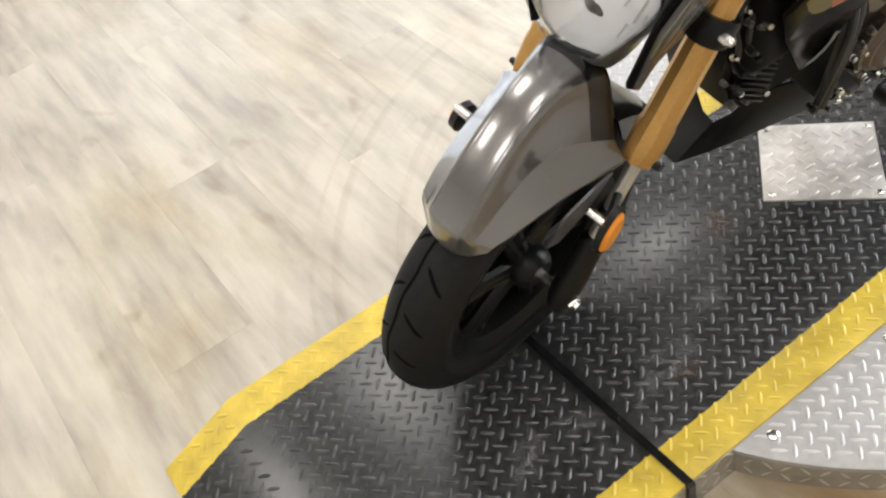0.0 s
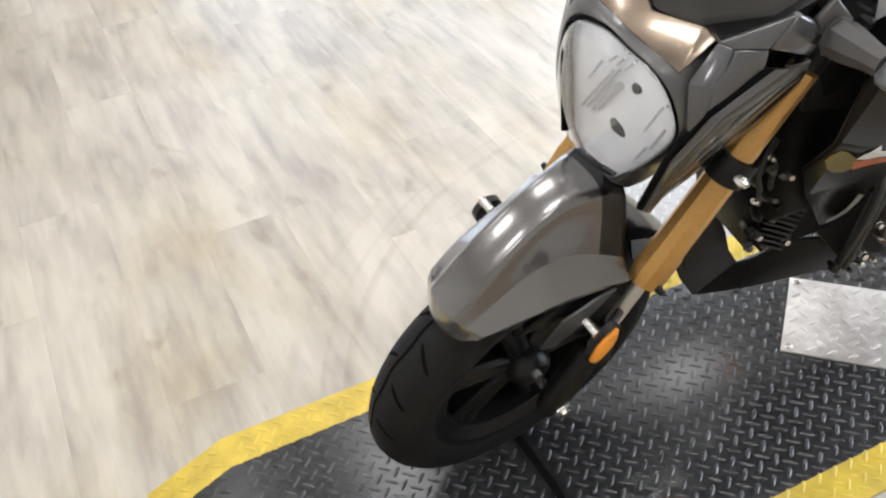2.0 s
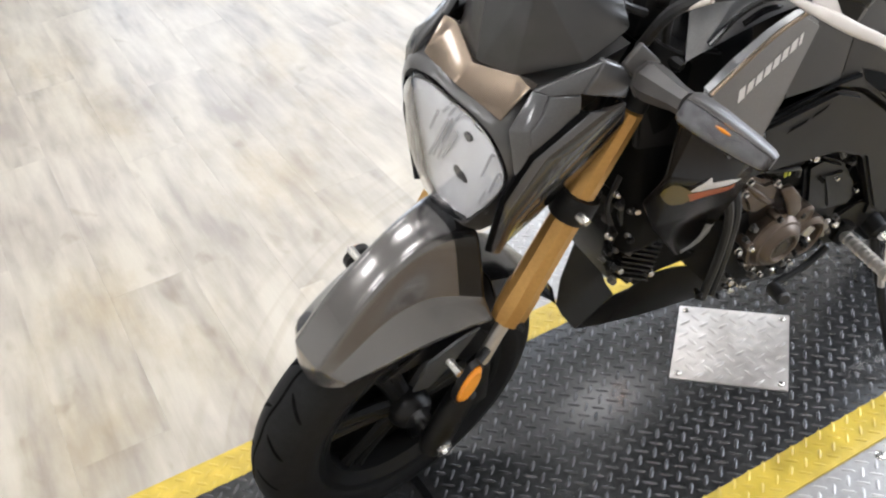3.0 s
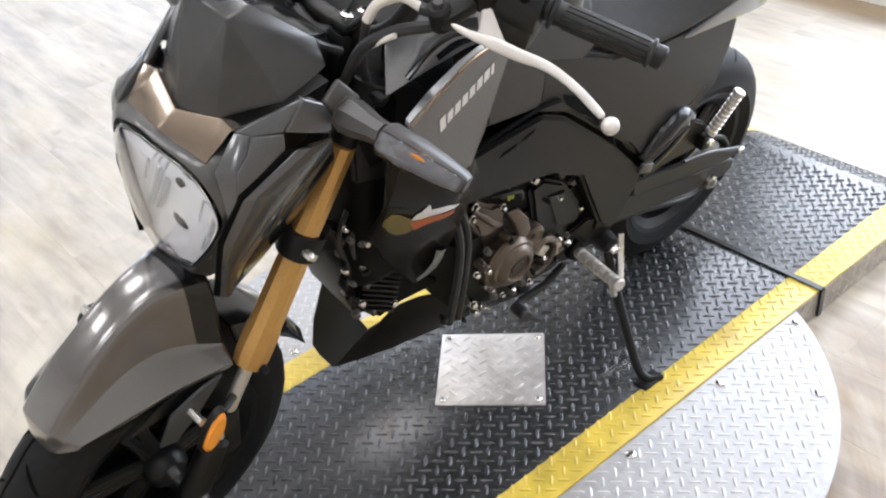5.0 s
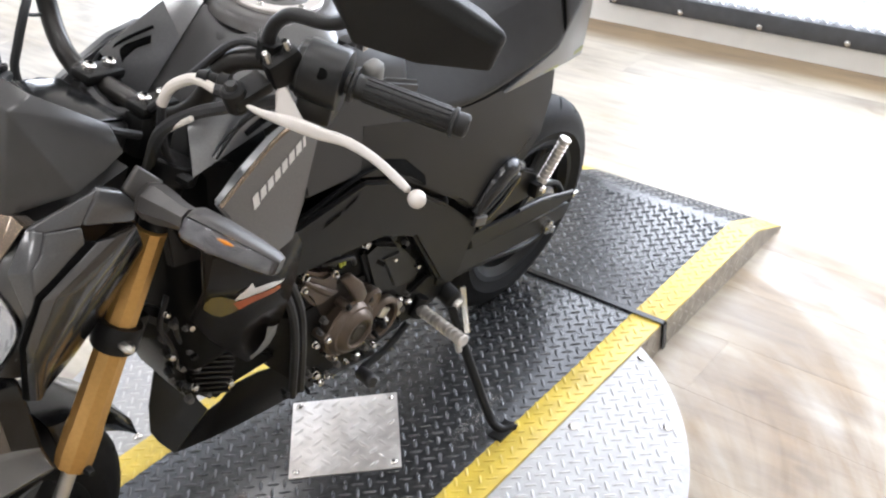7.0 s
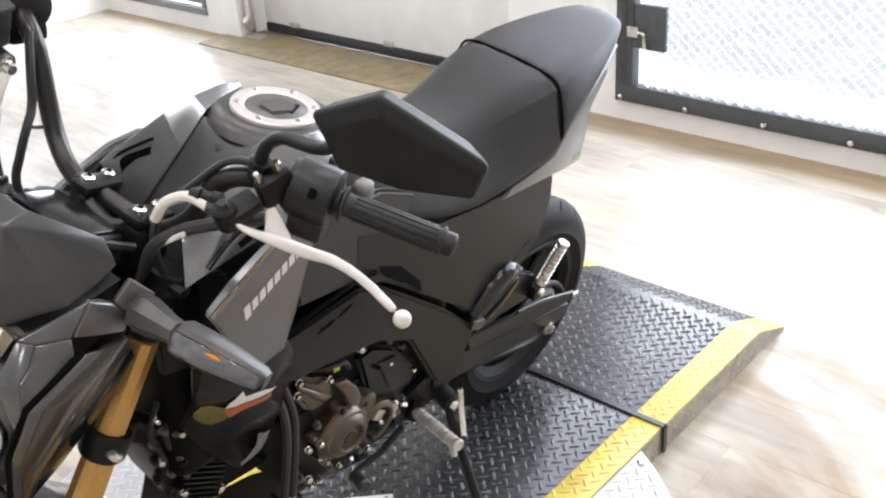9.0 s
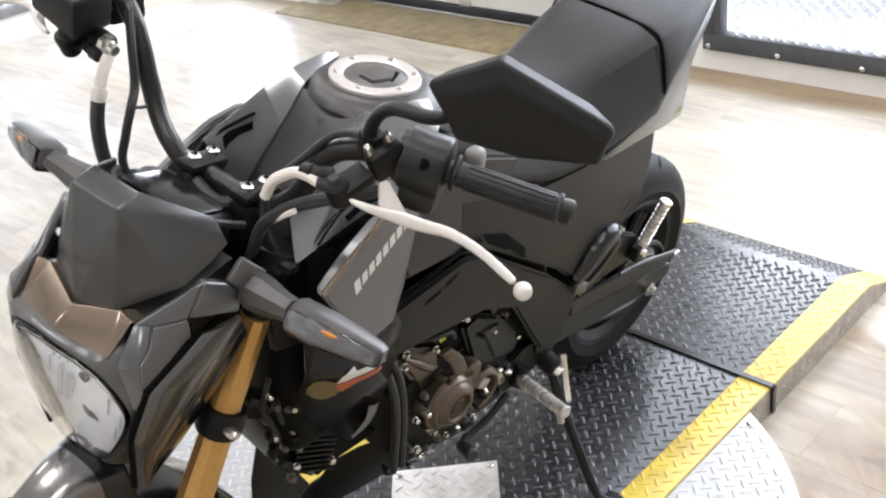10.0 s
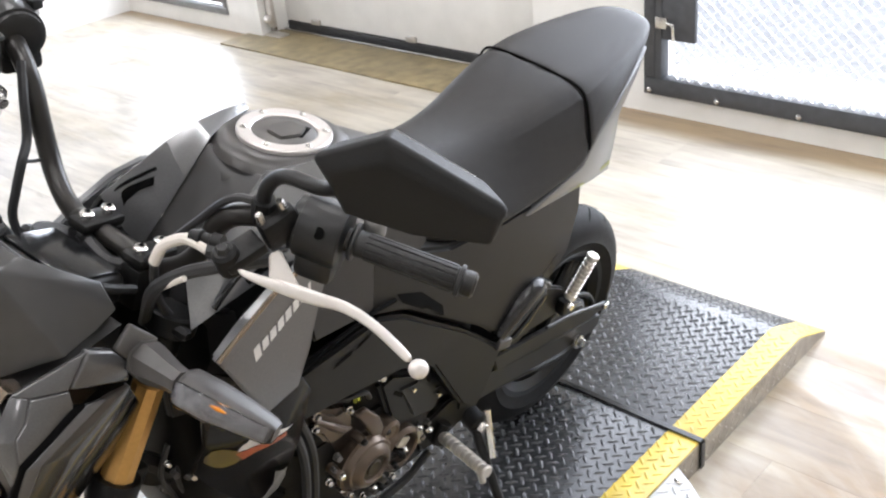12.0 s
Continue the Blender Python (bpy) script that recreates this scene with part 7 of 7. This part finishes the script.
for i, (x, z) in enumerate(((-0.14, 0.315), (-0.09, 0.285), (-0.02, 0.275), (0.01, 0.30))):
    bpart("engine_bolt", turned((x, -0.096, z), (x, -0.108, z), [(0, 0.0060), (0.5, 0.0060), (0.55, 0.0045), (1, 0.0035)], 8), STEEL if i % 3 == 1 else ENGINE_BLACK, "", eng)
hd = bpart("exhaust_header", tube([(-0.225, 0.02, 0.38), (-0.205, 0.04, 0.345), (-0.16, 0.055, 0.315), (-0.06, 0.06, 0.262), (0.1, 0.075, 0.235)], 0.014, 14), ENGINE_BLACK, "black exhaust header pipe")
muf = bpart("muffler", turned((0.08, 0.075, 0.235), (0.30, 0.095, 0.25), [(0, 0.02), (0.08, 0.045), (0.9, 0.048), (1, 0.03)], 24), ENGINE_BLACK, "black short muffler")

# belly pan: two panels that meet in a keel under the radiator
low_ = [(-0.312, 0.012, 0.186), (-0.262, -0.008, 0.193), (-0.235, -0.018, 0.198), (-0.214, -0.025, 0.201), (-0.122, -0.055, 0.222), (-0.072, -0.070, 0.230), (0.035, -0.084, 0.222)]
top_ = [(-0.246, 0.008, 0.238), (-0.242, -0.020, 0.278), (-0.226, -0.033, 0.312), (-0.190, -0.047, 0.322), (-0.132, -0.062, 0.314), (-0.080, -0.074, 0.300), (0.020, -0.088, 0.252)]
facets("belly_pan_side", low_ + top_, [(k, k + 1, k + 8, k + 7) for k in range(6)], COVER_BLACK, "black belly pan side", steer=False, thick=0.005, round_=0.002, angle=20, up=(-0.3, -1, 0))
low_ = [(-0.312, 0.012, 0.186), (-0.322, 0.036, 0.202), (-0.325, 0.050, 0.216), (-0.316, 0.058, 0.262), (-0.297, 0.060, 0.330), (-0.290, 0.060, 0.360)]
top_ = [(-0.246, 0.008, 0.238), (-0.248, 0.028, 0.246), (-0.254, 0.040, 0.278), (-0.266, 0.050, 0.308), (-0.280, 0.056, 0.340), (-0.276, 0.058, 0.365)]
facets("belly_pan_prow", low_ + top_, [(k, k + 1, k + 7, k + 6) for k in range(5)], BELLY_GREY, "black curved belly pan prow", steer=False, thick=0.005, round_=0.002, angle=40, up=(-1, 0, 0.3))

# pegs, shift lever, stand
bpart("peg_bracket", shell([(0.06, -0.088, 0.31), (0.15, -0.09, 0.335), (0.21, -0.09, 0.31), (0.21, -0.09, 0.265), (0.13, -0.092, 0.25), (0.07, -0.09, 0.265)], 0.02, 0.004, inward=(0, 1, 0)), ENGINE_BLACK, "black peg bracket", sharp=24)


def peg(a, b, label):
    a, b = Vector(a), Vector(b)
    prof = [(0, 0.009), (0.04, 0.0112)]
    for k in range(9):
        prof += [(0.08 + k * 0.094, 0.0110), (0.115 + k * 0.094, 0.0110), (0.122 + k * 0.094, 0.0092), (0.163 + k * 0.094, 0.0092)]
    prof += [(0.93, 0.0108), (0.98, 0.0118), (1, 0.0098)]
    return bpart("foot_peg", turned(a, b, prof, 12), SATIN_ALLOY, label, sharp=20)


fp = peg((0.118, -0.105, 0.288), (0.098, -0.215, 0.306), "ribbed alloy rider foot peg")
bpart("peg_pivot", turned((0.112, -0.10, 0.272), (0.128, -0.10, 0.306), [(0, 0.012), (1, 0.012)], 14), ENGINE_BLACK, "", fp)
bpart("peg_feeler", rod((0.100, -0.198, 0.300), (0.104, -0.205, 0.272), 0.0055, 10), SATIN_ALLOY, "", fp)
peg((0.118, 0.105, 0.288), (0.098, 0.215, 0.306), "ribbed alloy rider foot peg")
sl = bpart("shift_lever", tube([(0.085, -0.105, 0.275), (0.03, -0.113, 0.266), (-0.028, -0.117, 0.268), (-0.045, -0.126, 0.270)], 0.0062, 10), ENGINE_BLACK, "black shift lever")
bpart("toe_rubber", turned((-0.044, -0.122, 0.270), (-0.053, -0.156, 0.280), [(0, 0.010), (0.1, 0.0115), (0.9, 0.0115), (1, 0.009)], 14), BLACK_RUBBER, "black toe rubber", sl)
st = bpart("side_stand", tube([(0.205, -0.098, 0.258), (0.198, -0.135, 0.205), (0.185, -0.195, 0.135), (0.170, -0.252, 0.082), (0.172, -0.278, 0.070), (0.195, -0.290, 0.069)], 0.0085, 12), ENGINE_BLACK, "black side stand, folded out", sharp=60)
bpart("stand_pivot", turned((0.205, -0.085, 0.262), (0.205, -0.118, 0.254), [(0, 0.019), (0.8, 0.019), (1, 0.012)], 18), ENGINE_BLACK, "", st)
bpart("pivot_bolt", turned((0.205, -0.118, 0.255), (0.205, -0.128, 0.253), [(0, 0.0095), (1, 0.008)], 6), STEEL, "bright pivot bolt", st)
bpart("stand_foot", box(-0.030, 0.022, -0.014, 0.014, -0.0035, 0.0035, 0.002, None, Matrix.Translation((0.178, -0.281, 0.0668)) @ Matrix.Rotation(radians(-13), 4, "X")), ENGINE_BLACK, "", st)
bpart("stand_spring", tube([(0.225, -0.112, 0.275), (0.218, -0.128, 0.235), (0.205, -0.150, 0.200)], 0.0065, 10), STEEL, "steel stand spring", st)

# swing arm, chain, rear pegs
for s in (-1, 1):
    bpart("swing_arm", loft([[(x, s * (0.083 - t), z - h), (x, s * (0.083 + t), z - h), (x, s * (0.083 + t), z + h), (x, s * (0.083 - t), z + h)] for x, z, h, t in ((0.17, 0.325, 0.024, 0.012), (0.30, 0.300, 0.026, 0.012), (0.46, 0.258, 0.022, 0.011), (0.575, 0.238, 0.018, 0.010), (0.60, 0.235, 0.012, 0.008))]), PLASTIC_SMOOTH, "black swing arm", sharp=24)
    bpart("axle_nut", turned((RW[0], s * 0.094, RW[1]), (RW[0], s * 0.112, RW[1]), [(0, 0.016), (0.55, 0.016), (0.6, 0.010), (1, 0.009)], 6), STEEL, "bright axle nut")
    hb = bpart("peg_hanger", shell([(0.255, s * 0.094, 0.400), (0.345, s * 0.100, 0.470), (0.420, s * 0.102, 0.425), (0.455, s * 0.102, 0.385), (0.43, s * 0.100, 0.365), (0.34, s * 0.096, 0.365), (0.27, s * 0.094, 0.350)], 0.012, 0.004, inward=(0, -s, 0)), PLASTIC_SMOOTH, "black pillion peg hanger", sharp=24)
    rp = peg((0.428, s * 0.112, 0.402), (0.452, s * 0.130, 0.496), "folded alloy pillion foot peg")
    bpart("peg_clevis", box(-0.016, 0.016, -0.010, 0.010, -0.016, 0.016, 0.004, None, Matrix.Translation((0.422, s * 0.110, 0.392))), ENGINE_BLACK, "", rp)
    bpart("clevis_bolt", turned((0.422, s * 0.120, 0.392), (0.422, s * 0.126, 0.392), [(0, 0.008), (1, 0.006)], 10), STEEL, "", rp)
bpart("chain_guard", shell([(0.245, -0.098, 0.372), (0.36, -0.102, 0.352), (0.47, -0.102, 0.330), (0.60, -0.092, 0.272), (0.612, -0.090, 0.255), (0.54, -0.098, 0.272), (0.40, -0.102, 0.300), (0.26, -0.098, 0.330)], 0.008, 0.002, inward=(0, 1, 0)), PLASTIC_SMOOTH, "black chain guard", sharp=24)
bpart("guard_edge", tube([(0.39, -0.101, 0.350), (0.47, -0.102, 0.334), (0.56, -0.096, 0.296), (0.605, -0.091, 0.276)], 0.0030, 8), SATIN_BLACK_EDGE, "dark guard edge")
bpart("drive_chain", tube([(0.05, -0.075, 0.385), (0.30, -0.07, 0.345), (0.54, -0.062, 0.312), (0.612, -0.062, 0.24), (0.54, -0.062, 0.168), (0.30, -0.07, 0.245), (0.05, -0.075, 0.305)], 0.006, 8), ENGINE_BLACK, "dark drive chain")
bpart("hugger", loft([[(RW[0] - 0.258 * math.sin(radians(a)), y, RW[1] + 0.258 * math.cos(radians(a))) for y in (-0.06, -0.05, 0.05, 0.06)] for a in (75, 55, 35, 15)], closed=False), PLASTIC_SMOOTH, "black hugger")
bpart("shock", turned((0.16, 0.03, 0.36), (0.22, 0.03, 0.58), [(0, 0.012)] + [(0.1 + 0.05 * k, 0.026 if k % 2 else 0.020) for k in range(16)] + [(0.95, 0.015), (1, 0.012)], 16), ENGINE_BLACK, "black coil shock")

# ---- floor planks ----
floor = finish("floor", box(XS, XW, YS, YN, -0.05, -0.006), FLOOR_BED)
tagged(floor, "limed oak plank floor, glossy", "floor", kind="structure")
PWID, PLEN = 0.182, 1.25
plank_bm = box(-PWID / 2 + 0.0001, PWID / 2 - 0.0001, -PLEN / 2 + 0.0001, PLEN / 2 - 0.0001, -0.006, 0.0, 0.0002, seg=1)
plank_me = None
rng = random.Random(5)
for i in range(int((XW - XS) / PWID) + 1):
    off = (i * 0.37 + rng.uniform(-0.08, 0.08)) % 1.0 * PLEN
    for j in range(-1, int((YN - YS) / PLEN) + 2):
        x, lo, hi = XS + (i + 0.5) * PWID, max(YS, YS + (j - 0.5) * PLEN + off), min(YN, YS + (j + 0.5) * PLEN + off)
        if x > XW or hi - lo < 0.05:
            continue
        m = pose(x, (lo + hi) / 2, 0) @ Matrix.Diagonal((1, (hi - lo) / PLEN, 1, 1))
        if plank_me is None:
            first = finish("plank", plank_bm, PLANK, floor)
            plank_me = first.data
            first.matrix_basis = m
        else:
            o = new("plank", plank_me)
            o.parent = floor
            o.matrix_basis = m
